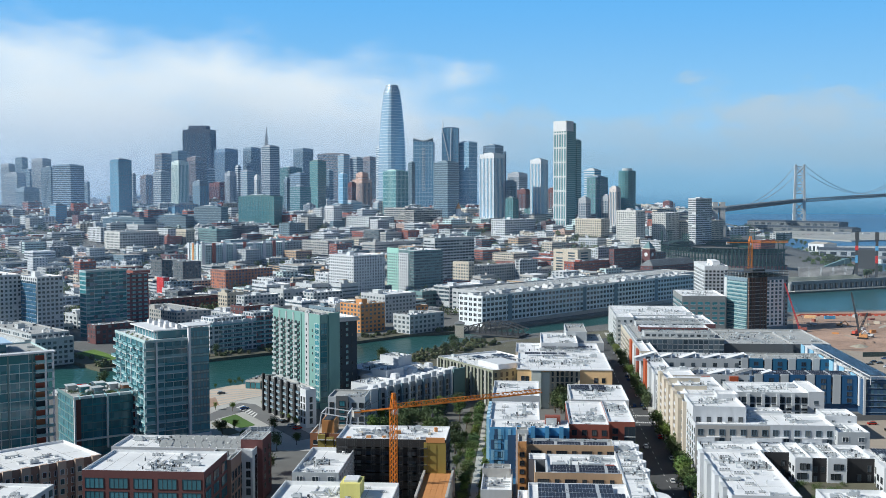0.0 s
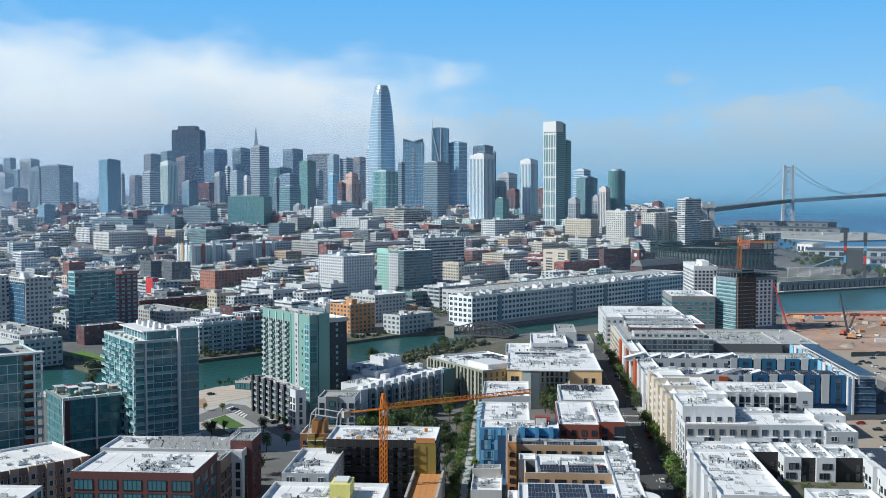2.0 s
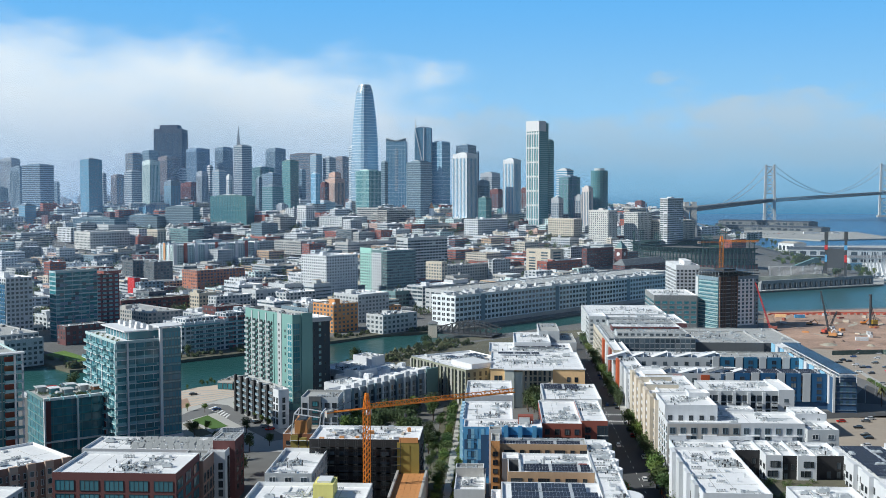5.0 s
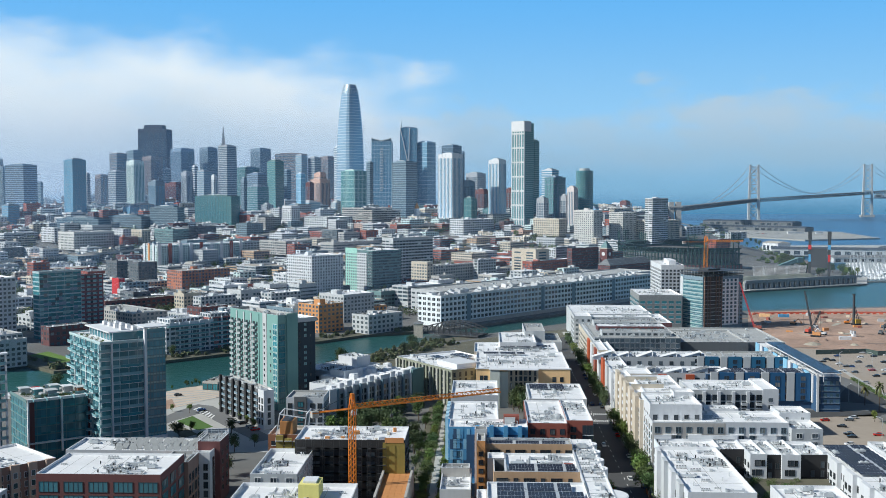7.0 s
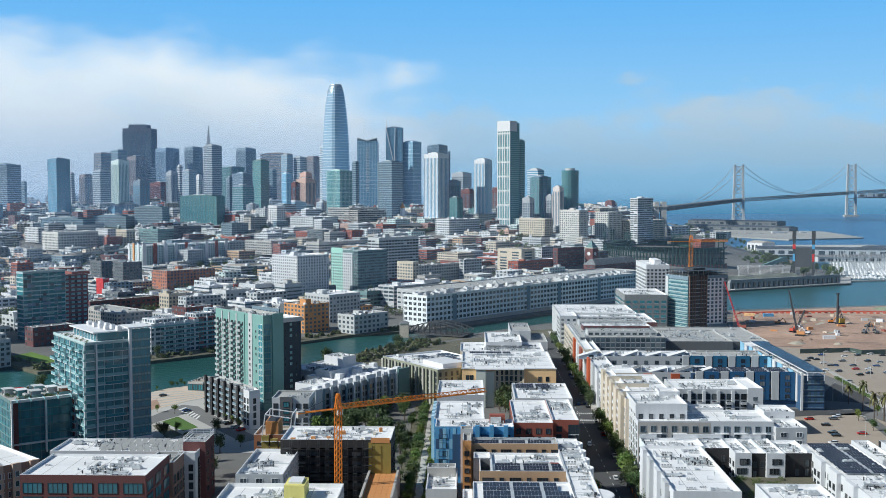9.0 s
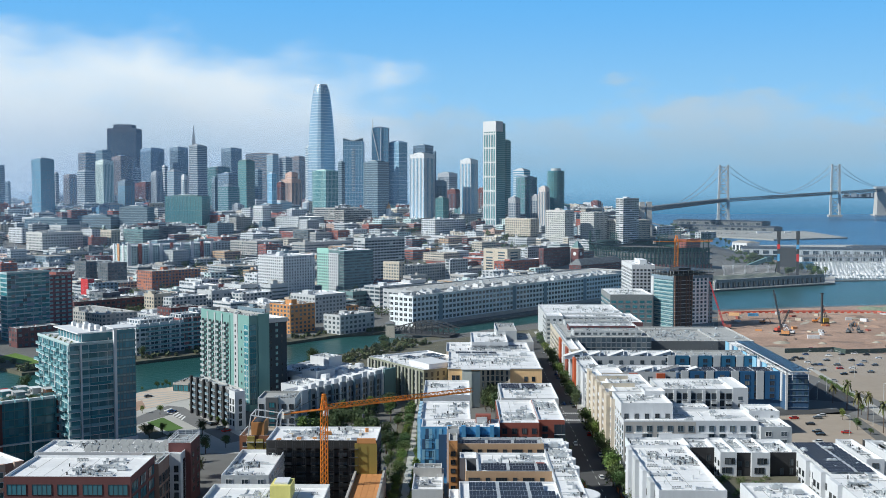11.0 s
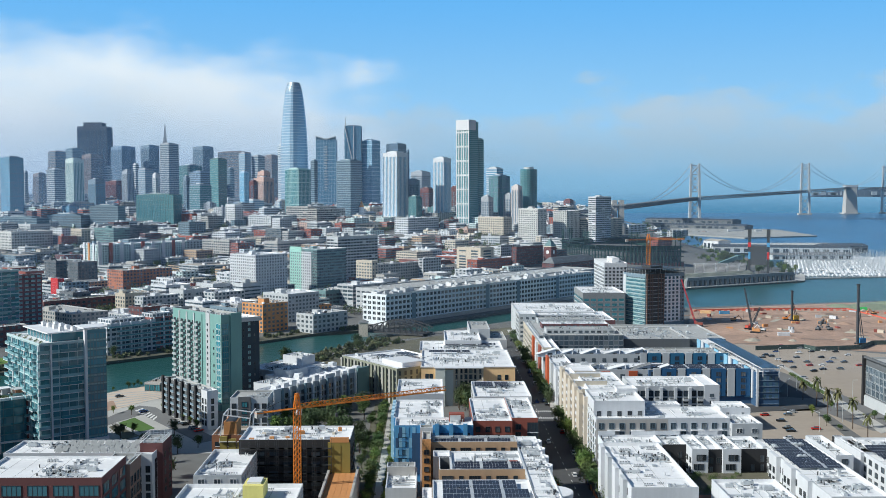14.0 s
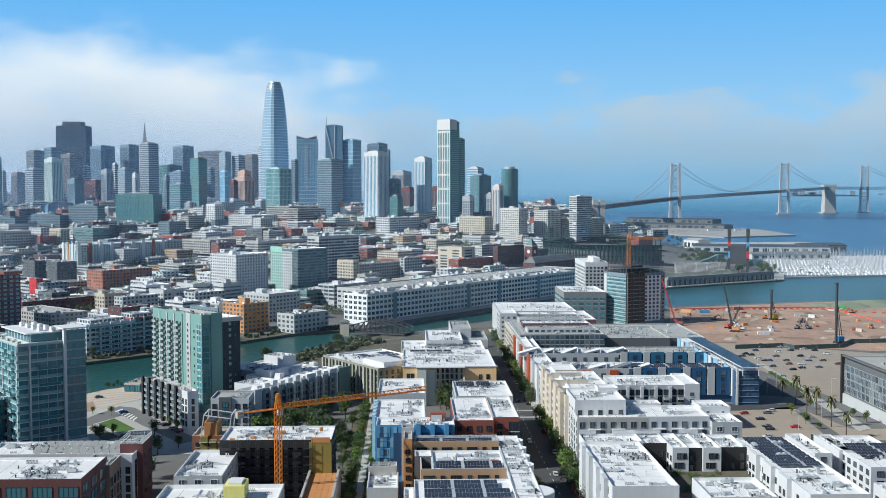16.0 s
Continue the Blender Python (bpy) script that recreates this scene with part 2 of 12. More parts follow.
class Shape:
    """Collects quads and boxes, then becomes one mesh."""

    def __init__(self, *mats):
        self.v, self.f, self.m, self.mats = [], [], [], list(mats)

    def quad(self, a, b, c, d, mat=0):
        n = len(self.v)
        self.v += [a, b, c, d]
        self.f.append((n, n + 1, n + 2, n + 3))
        self.m.append(mat)

    def poly(self, points, mat=0):
        n = len(self.v)
        self.v += list(points)
        self.f.append(tuple(range(n, n + len(points))))
        self.m.append(mat)

    def prism(self, base, z0, z1, mat=0, top=None, bottom=True):
        """An upright prism over a counter-clockwise outline; its faces share their corners."""
        n, k = len(self.v), len(base)
        up = top or base
        self.v += [(p[0], p[1], z0) for p in base] + [(p[0], p[1], z1) for p in up]
        for i in range(k):
            j = (i + 1) % k
            self.f.append((n + i, n + j, n + k + j, n + k + i))
            self.m.append(mat)
        self.f.append(tuple(n + k + i for i in range(k)))
        self.m.append(mat)
        if bottom:
            self.f.append(tuple(n + k - 1 - i for i in range(k)))
            self.m.append(mat)

    def box(self, x0, y0, z0, x1, y1, z1, mat=0):
        self.prism([(x0, y0), (x1, y0), (x1, y1), (x0, y1)], z0, z1, mat)

    def beam(self, a, b, r, mat=0):
        """A square bar from a to b."""
        a, b = Vector(a), Vector(b)
        d = (b - a).normalized()
        s = d.cross(Vector((0, 0, 1)))
        s = Vector((1, 0, 0)) if s.length < 1e-3 else s.normalized()
        u = s.cross(d)
        n = len(self.v)
        for p in (a, b):
            for i, j in ((-1, -1), (1, -1), (1, 1), (-1, 1)):
                self.v.append(tuple(p + s * r * i + u * r * j))
        for i in range(4):
            j = (i + 1) % 4
            self.f.append((n + i, n + j, n + 4 + j, n + 4 + i))
            self.m.append(mat)
        self.f += [(n + 3, n + 2, n + 1, n), (n + 4, n + 5, n + 6, n + 7)]
        self.m += [mat, mat]

    def drum(self, x, y, z0, z1, r0, r1=None, n=12, mat=0):
        r1 = r0 if r1 is None else r1
        ring = [(math.cos(2 * math.pi * i / n), math.sin(2 * math.pi * i / n)) for i in range(n)]
        self.prism([(x + r0 * c, y + r0 * s) for c, s in ring], z0, z1, mat, [(x + r1 * c, y + r1 * s) for c, s in ring])

    def mesh(self, name):
        me = bpy.data.meshes.new(name)
        me.from_pydata(self.v, [], self.f)
        for m in self.mats:
            me.materials.append(m)
        me.polygons.foreach_set("material_index", self.m)
        me.update()
        return me


WINDOW_MESH = {}


def window_mesh(w, h, glass, frame_mat, mull=1):
    """One window, looking along -y: a proud frame with a glass pane and its bars."""
    key = (round(w, 2), round(h, 2), glass.name, frame_mat.name, mull)
    if key not in WINDOW_MESH:
        s, t = Shape(glass, frame_mat), min(0.12, w * 0.08)
        cols = [-w / 2]
        for i in range(mull):
            x = -w / 2 + w * (i + 1) / (mull + 1)
            cols += [x - t / 2, x + t / 2]
        cols.append(w / 2)
        m = len(cols)

        def corners(x0, x1, z0, z1, y):
            s.v += [(x0, y, z0), (x1, y, z0), (x1, y, z1), (x0, y, z1)]
        corners(-w / 2 - t, w / 2 + t, -t, h + t, 0.0)
        corners(-w / 2 - t, w / 2 + t, -t, h + t, -0.16)
        corners(-w / 2, w / 2, 0, h, -0.16)
        s.v += [(x, -0.05, 0) for x in cols] + [(x, -0.05, h) for x in cols]
        lo, hi = 12, 12 + m
        for k in range(4):
            n = (k + 1) % 4
            s.f += [(k, n, 4 + n, 4 + k), (4 + k, 4 + n, 8 + n, 8 + k)]
            s.m += [1, 1]
        s.f += [(8, 9, *range(lo + m - 1, lo - 1, -1)), (10, 11, *range(hi, hi + m)), (9, 10, hi + m - 1, lo + m - 1), (11, 8, lo, hi)]
        s.m += [1, 1, 1, 1]
        for k in range(m - 1):
            if k % 2 == 0:
                s.f.append((lo + k, lo + k + 1, hi + k + 1, hi + k))
                s.m.append(0)
            else:
                n = len(s.v)
                s.v += [(cols[k], -0.11, 0), (cols[k + 1], -0.11, 0), (cols[k + 1], -0.11, h), (cols[k], -0.11, h)]
                s.f += [(n, n + 1, n + 2, n + 3), (lo + k, n, n + 3, hi + k), (n + 1, lo + k + 1, hi + k + 1, n + 2)]
                s.m += [1, 1, 1]
        WINDOW_MESH[key] = s.mesh("window")
    return WINDOW_MESH[key]


SIDES = {  # face: start and direction along it, by width and depth, and its turn
    "S": (lambda w, d: (0, 0), lambda: (1, 0), 0),
    "E": (lambda w, d: (w, 0), lambda: (0, 1), 90),
    "N": (lambda w, d: (w, d), lambda: (-1, 0), 180),
    "W": (lambda w, d: (0, d), lambda: (0, -1), 270),
}


def face_grid(w, d, side, bay):
    length = w if side in "SN" else d
    n = max(1, int(length / bay))
    (x0, y0), (ux, uy), turn = SIDES[side][0](w, d), SIDES[side][1](), SIDES[side][2]
    step = length / n
    return [(x0 + ux * step * (i + 0.5), y0 + uy * step * (i + 0.5)) for i in range(n)], step, (ux, uy), turn


def add_windows(parent, w, d, h, side, base=4.0, storey=3.2, bay=3.6, ww=1.8, wh=1.7, glass=None, frame_mat=None, single=True, mull=1, skip=0.0, z_top=1.2, off=(0, 0, 0), rng=None):
    """Rows of windows on one face, each an object of its own, or joined where they stay small."""
    glass, frame_mat = glass or GLASS, frame_mat or TRIM_W
    spots, step, (ux, uy), turn = face_grid(w, d, side, bay)
    rng = rng or random
    rows = []
    z = base
    while z + wh < h - z_top:
        rows.append(z)
        z += storey
    ww = min(ww, step * 0.92)
    if single:
        me = window_mesh(ww, wh, glass, frame_mat, mull)
        for z in rows:
            for x, y in spots:
                if skip and rng.random() < skip:
                    continue
                ob = child("window", me, parent)
                ob.matrix_local = pose(off[0] + x, off[1] + y, off[2] + z, 0, 0, turn)
        return None
    s = Shape(glass, frame_mat)
    nx, ny = uy, -ux
    for z in rows:
        for x, y in spots:
            if skip and rng.random() < skip:
                continue
            a, b = (x - ux * ww / 2 + nx * 0.06, y - uy * ww / 2 + ny * 0.06), (x + ux * ww / 2 + nx * 0.06, y + uy * ww / 2 + ny * 0.06)
            s.quad((off[0] + a[0], off[1] + a[1], off[2] + z), (off[0] + b[0], off[1] + b[1], off[2] + z), (off[0] + b[0], off[1] + b[1], off[2] + z + wh), (off[0] + a[0], off[1] + a[1], off[2] + z + wh), 0)
            c, e = (x - ux * ww / 2, y - uy * ww / 2), (x + ux * ww / 2 + nx * 0.22, y + uy * ww / 2 + ny * 0.22)
            s.box(off[0] + min(c[0], e[0]), off[1] + min(c[1], e[1]), off[2] + z - 0.18, off[0] + max(c[0], e[0]), off[1] + max(c[1], e[1]), off[2] + z, 1)
    return child("window_grid", s.mesh("window_grid"), parent, kind="stuff") if s.f else None


def shell(parent, w, d, h, wall, roof, parapet=0.9, thick=0.35, off=(0, 0, 0), name="wall"):
    """The walls up to the coping, and the roof sunk behind the parapet."""
    ox, oy, oz = off
    s = Shape(wall, COPING, roof)
    o = [(ox, oy), (ox + w, oy), (ox + w, oy + d), (ox, oy + d)]
    i = [(ox + thick, oy + thick), (ox + w - thick, oy + thick), (ox + w - thick, oy + d - thick), (ox + thick, oy + d - thick)]
    zt, zr = oz + h, oz + h - parapet
    for k in range(4):
        j = (k + 1) % 4
        s.quad((*o[k], oz), (*o[j], oz), (*o[j], zt), (*o[k], zt))
        s.quad((*o[k], zt), (*o[j], zt), (*i[j], zt), (*i[k], zt), 1)
        s.quad((*i[j], zr), (*i[k], zr), (*i[k], zt), (*i[j], zt), 2)
    me = s.mesh(name)
    bm = bmesh.new()
    bm.from_mesh(me)
    bmesh.ops.remove_doubles(bm, verts=bm.verts, dist=0.001)
    bm.to_mesh(me)
    bm.free()
    child(name, me, parent)
    r = Shape(roof)
    r.box(ox + thick, oy + thick, zr - 0.25, ox + w - thick, oy + d - thick, zr)
    return child("roof", r.mesh("roof"), parent)


def unit_mesh(kind, rng):
    """Rooftop plant: an air handler with its fan cowls, a duct run, a condenser row, a vent stack, a hatch."""
    s = Shape(METAL, DUCT, TRIM_D)
    if kind == 0:
        s.box(-2.2, -1.1, 0.25, 2.2, 1.1, 2.0, 1)
        s.box(-2.0, -0.9, 0, 2.0, 0.9, 0.25, 2)
        s.drum(-1.1, 0, 2.0, 2.35, 0.75, 0.75, 10, 0)
        s.drum(1.1, 0, 2.0, 2.35, 0.75, 0.75, 10, 0)
        s.box(2.2, -0.6, 0.5, 3.1, 0.6, 1.4, 0)
    elif kind == 1:
        s.box(-3.5, -0.4, 0.5, 3.5, 0.4, 1.2, 0)
        s.box(2.8, -0.4, 0.5, 3.5, 2.6, 1.2, 0)
        for x in (-3, -1, 1, 3):
            s.box(x - 0.1, -0.3, 0, x + 0.1, 0.3, 0.5, 2)
        s.box(-4.4, -0.8, 0, -3.5, 0.8, 1.7, 1)
    elif kind == 2:
        for x in (-1.8, -0.6, 0.6, 1.8):
            s.box(x - 0.45, -0.45, 0.1, x + 0.45, 0.45, 1.1, 0)
            s.drum(x, 0, 1.1, 1.2, 0.36, 0.36, 8, 2)
        s.box(-2.3, -0.5, 0, 2.3, 0.5, 0.1, 2)
    elif kind == 3:
        s.drum(0, 0, 0, 1.3, 0.25, 0.25, 8, 0)
        s.drum(0, 0, 1.3, 1.6, 0.42, 0.2, 8, 0)
    else:
        s.box(-1.0, -0.8, 0, 1.0, 0.8, 0.7, 1)
        s.box(-1.1, -0.9, 0.7, 1.1, 0.9, 0.8, 0)
    return s.mesh("rooftop_unit")


UNITS = [unit_mesh(k, random) for k in range(5)]


def rooftop(parent, w, d, z, n, seed, off=(0, 0), margin=2.5):
    rng = random.Random(seed)
    for _ in range(n):
        if w < 2 * margin + 1 or d < 2 * margin + 1:
            return
        me = rng.choice(UNITS)
        ob = child("rooftop_unit", me, parent)
        k = rng.uniform(0.45, 0.85)
        ob.matrix_local = pose(off[0] + rng.uniform(margin, w - margin), off[1] + rng.uniform(margin, d - margin), z, 0, 0, rng.choice((0, 90, 0, 180))) @ Matrix.Diagonal((k, k, k, 1))


def clutter(parent, w, d, z, seed, off=(0, 0), n=None):
    """Small roof fittings, too small to pick apart: pipe runs, vents, curbs, skylights, cable trays, walkway pads."""
    rng = random.Random(seed * 7 + 3)
    s = Shape(DUCT, METAL, TRIM_D, ROOF_G)
    n = n or int(min(130, 8 + w * d / 15))
    hubs = [(rng.uniform(0.15, 0.85) * w, rng.uniform(0.15, 0.85) * d) for _ in range(max(2, int(w * d / 260)))]
    for k in range(1, int(w / 5.5)):
        s.box(k * 5.5, 0.5, z, k * 5.5 + 0.14, d - 0.9, z + 0.03, 3)
    for k in range(1, int(d / 14)):
        s.box(0.5, k * 14, z, w - 0.9, k * 14 + 0.14, z + 0.03, 3)
    for _ in range(n):
        hub, k = rng.choice(hubs), rng.random()
        x = min(max(1.0, rng.gauss(hub[0], 2.6)), max(1.2, w - 2))
        y = min(max(1.0, rng.gauss(hub[1], 2.6)), max(1.2, d - 2))
        if k < 0.32:
            a, b = (rng.uniform(2, 9), 0.25) if rng.random() < 0.5 else (0.25, rng.uniform(2, 9))
            x, y = min(x, max(0.6, w - a - 0.6)), min(y, max(0.6, d - b - 0.6))
            s.box(x, y, z + 0.15, x + min(a, w - 1.2), y + min(b, d - 1.2), z + 0.38, 0)
        elif k < 0.5:
            q = rng.uniform(0.3, 0.9)
            s.box(x, y, z, x + q, y + q * rng.uniform(0.7, 1.6), z + rng.uniform(0.4, 1.3), rng.choice((0, 0, 1, 2)))
        elif k < 0.7:
            s.drum(x, y, z, z + rng.uniform(0.5, 1.3), rng.uniform(0.12, 0.3), None, 6, rng.choice((0, 2)))
        elif k < 0.85:
            s.box(x, y, z, x + 0.8, y + 0.8, z + 0.9, 0)
            s.box(x + 0.1, y + 0.1, z + 0.9, x + 0.7, y + 0.7, z + 0.95, 2)
        else:
            a, b = rng.choice(((5, 0.9), (0.9, 5), (2.2, 1.4)))
            x, y = min(x, max(0.6, w - a - 0.6)), min(y, max(0.6, d - b - 0.6))
            s.box(x, y, z, x + min(a, w - 1.2), y + min(b, d - 1.2), z + 0.06, 3)
    p = child("roof_clutter", s.mesh("roof_clutter"), parent, kind="stuff")
    p.location = (off[0], off[1], 0)


def penthouse(parent, x, y, z, w, d, h, mat, roof):
    s = Shape(mat, roof)
    s.box(x, y, z, x + w, y + d, z + h, 0)
    s.box(x - 0.2, y - 0.2, z + h, x + w + 0.2, y + d + 0.2, z + h + 0.2, 1)
    return child("penthouse", s.mesh("penthouse"), parent)


def block(name, label, x, y, w, d, h, rot=0.0, z=2.0, wall=None, roof=None, faces="SW", units=6, seed=0, single=True, pent=None, parapet=0.9, group="", category="apartment building", hidden=True, joined="", **win):
    """A building: walls, sunk roof, windows on each face, rooftop plant."""
    top = empty(name, x, y, z, rot)
    FOOT.append((x, y, w, d, rot))
    tagged(top, label=label, category=category, group=group)
    shell(top, w, d, h, wall, roof, parapet)
    for f in faces:
        add_windows(top, w, d, h, f, single=single, rng=random.Random(seed + ord(f)), **win)
    if hidden:
        for f in "SENW":
            if f not in faces:
                add_windows(top, w, d, h, f, single=False, rng=random.Random(seed + ord(f)), **win)
    if pent:
        penthouse(top, pent[0] * w, pent[1] * d, h - parapet, pent[2] * w, pent[3] * d, pent[4], wall, roof)
    rooftop(top, w, d, h - parapet, units, seed)
    clutter(top, w, d, h - parapet, seed)
    return top


def tower(name, label, x, y, w, d, h, rot=0.0, z=2.0, wall=None, glass=None, storey=3.9, style="bands", fin=3.0, top_h=0.0, seed=0, crown=0.0, taper=None, group="", category="skyscraper"):
    """A high-rise, x and y its middle: a glazed core wrapped in floor bands, piers, or a grid of both, with a crown or plant storey."""
    t = empty(name, x, y, z, rot)
    FOOT.append((x - w / 2, y - d / 2, w, d, 0))
    tagged(t, label=label, category=category, group=group)
    s = Shape(glass)
    s.box(-w / 2, -d / 2, 0, w / 2, d / 2, h - top_h)
    child("glass_core", s.mesh("glass_core"), t)
    k = Shape(wall)
    n = max(3, int((h - top_h) / storey))
    e = 0.35
    if style in ("bands", "grid"):
        for i in range(n + 1):
            zz = (h - top_h) * i / n
            bh = storey * (0.42 if style == "bands" else 0.3)
            k.box(-w / 2 - e, -d / 2 - e, max(0, zz - bh), w / 2 + e, d / 2 + e, zz if zz > 0 else 0.5)
    if style in ("piers", "grid"):
        for length, across, turn in ((w, d, 0), (d, w, 1)):
            m = max(2, int(length / fin))
            for i in range(m + 1):
                p = -length / 2 + length * i / m
                pw = fin * (0.24 if style == "piers" else 0.17)
                for sgn in (-1, 1):
                    q0, q1 = sorted((sgn * (across / 2 - 0.1), sgn * (across / 2 + 0.55)))
                    if turn:
                        k.box(q0, p - pw, 0, q1, p + pw, h - top_h)
                    else:
                        k.box(p - pw, q0, 0, p + pw, q1, h - top_h)
    if style == "glass":
        for length, across, turn in ((w, d, 0), (d, w, 1)):
            m = max(3, int(length / fin))
            for i in range(m + 1):
                p = -length / 2 + length * i / m
                for sgn in (-1, 1):
                    q0, q1 = sorted((sgn * (across / 2 - 0.1), sgn * (across / 2 + 0.3)))
                    (k.box(q0, p - 0.2, 0, q1, p + 0.2, h) if turn else k.box(p - 0.2, q0, 0, p + 0.2, q1, h))
        for i in range(0, n + 1, 2):
            zz = (h - top_h) * i / n
            k.box(-w / 2 - 0.2, -d / 2 - 0.2, max(0, zz - 0.5), w / 2 + 0.2, d / 2 + 0.2, zz + 0.2)
    child("facade_frame", k.mesh("facade_frame"), t, kind="stuff")
    c = Shape(wall, METAL)
    if top_h:
        c.box(-w / 2 - e, -d / 2 - e, h - top_h, w / 2 + e, d / 2 + e, h)
    c.box(-w * 0.34, -d * 0.34, h, w * 0.34, d * 0.34, h + max(2.0, crown), 0)
    c.box(-w * 0.2, -d * 0.22, h + max(2.0, crown), w * 0.12, d * 0.16, h + max(2.0, crown) + 1.2, 1)
    child("crown", c.mesh("crown"), t)
    return t


# trees: a tapered trunk with limbs, and a ragged crown of leaf clumps
def tree_meshes(seed, h, spread, clumps, mat, lean=0.6):
    rng = random.Random(seed)
    s = Shape(BARK)
    s.drum(0, 0, 0, h * 0.45, h * 0.035, h * 0.02, 7)
    tips = []
    for i in range(6):
        a, r = rng.uniform(0, 6.28), spread * rng.uniform(0.35, 0.8)
        tip = (r * math.cos(a), r * math.sin(a), h * rng.uniform(0.55, 0.85))
        s.beam((0, 0, h * rng.uniform(0.25, 0.45)), tip, h * 0.009)
        tips.append(tip)
    trunk = s.mesh("trunk")
    c = Shape(mat)
    for i in range(clumps):
        tx, ty, tz = rng.choice(tips + [(0, 0, h * 0.8)])
        px, py, pz = tx + rng.gauss(0, spread * 0.27), ty + rng.gauss(0, spread * 0.27), tz + rng.gauss(0, h * 0.12)
        pz = min(max(pz, h * 0.3), h * 1.02)
        r = rng.uniform(0.25, 0.6) * h * 0.066
        for j in range(3):
            n = Vector((rng.gauss(0, 1), rng.gauss(0, 1), rng.gauss(0.5, 1))).normalized()
            u = n.orthogonal().normalized() * r * rng.uniform(0.7, 1.3)
            v = n.cross(u).normalized() * r * rng.uniform(0.7, 1.3)
            o = Vector((px, py, pz)) + Vector((rng.gauss(0, r), rng.gauss(0, r), rng.gauss(0, r)))
            c.poly([tuple(o - u), tuple(o - u * 0.3 - v), tuple(o + u - v * 0.2), tuple(o + u * 0.4 + v)])
    return trunk, c.mesh("crown")


TREES = {}


def tree(x, y, z=2.0, kind="street", k=1.0, group="street trees"):
    if kind not in TREES:
        spec = {"street": (1, 9.0, 3.0, 430, LEAF), "light": (2, 8.5, 2.4, 400, LEAF_L), "dark": (3, 10.0, 3.8, 460, LEAF_D), "shrub": (4, 4.0, 3.2, 260, LEAF)}[kind]
        TREES[kind] = [tree_meshes(spec[0] * 10 + i, *spec[1:]) for i in range(3)]
    rng = random.Random(int(x * 31 + y * 17))
    trunk, crown = rng.choice(TREES[kind])
    t = empty("shrub" if kind == "shrub" else "tree", x, y, z, rng.uniform(0, 360))
    words = {"street": "leafy green street tree beside the pavement", "light": "bright green young street tree in a row", "dark": "dark green bushy tree on the creek side", "shrub": "low green shrub on the creek bank"}[kind]
    tagged(t, label=words, category="shrub" if kind == "shrub" else "tree", group=group)
    if kind != "shrub":
        child("trunk", trunk, t)
    c = child("crown", crown, t)
    if kind == "shrub":
        c.location.z = -1.25
    t.scale = (k * rng.uniform(0.85, 1.15), k * rng.uniform(0.85, 1.15), k * rng.uniform(0.8, 1.2))
    return t


def palm(x, y, z=2.0, h=11.0):
    if "palm" not in TREES:
        rng = random.Random(5)
        s = Shape(BARK)
        s.drum(0, 0, 0, 11, 0.28, 0.2, 8)
        c = Shape(LEAF_P)
        for i in range(26):
            a, up = rng.uniform(0, 6.28), rng.uniform(-0.5, 1.1)
            d = Vector((math.cos(a), math.sin(a), 0))
            q = d.cross(Vector((0, 0, 1))) * 0.35
            p = Vector((0, 0, 11))
            for j in range(4):
                e = p + d * 0.62 + Vector((0, 0, up - 0.45 * j))
                c.poly([tuple(p - q), tuple(e - q), tuple(e + q), tuple(p + q)])
                p = e
        TREES["palm"] = (s.mesh("trunk"), c.mesh("fronds"))
    t = empty("palm_tree", x, y, z, random.Random(int(x * 7 + y)).uniform(0, 360))
    tagged(t, label="tall palm tree with drooping olive fronds", category="tree", group="palm trees")
    child("trunk", TREES["palm"][0], t)
    child("fronds", TREES["palm"][1], t)
    t.scale = (1, 1, h / 11)
    return t


# cars: body, glasshouse, wheels
CAR_PAINT = [surface("car_paint_" + n, c, 0.25, coarse=0.5, fine=2.0, vary=0.1, bump=0.0) for n, c in (("white", (0.8, 0.8, 0.8)), ("black", (0.015, 0.015, 0.017)), ("silver", (0.42, 0.43, 0.45)), ("red", (0.5, 0.03, 0.02)), ("blue", (0.03, 0.07, 0.2)), ("grey", (0.12, 0.125, 0.13)))]
CAR_WORDS = ["white", "black", "silver", "red", "dark blue", "grey"]
TYRE = surface("tyre_rubber", (0.02, 0.02, 0.02), 0.9, vary=0.2)
CAR_MESH = {}


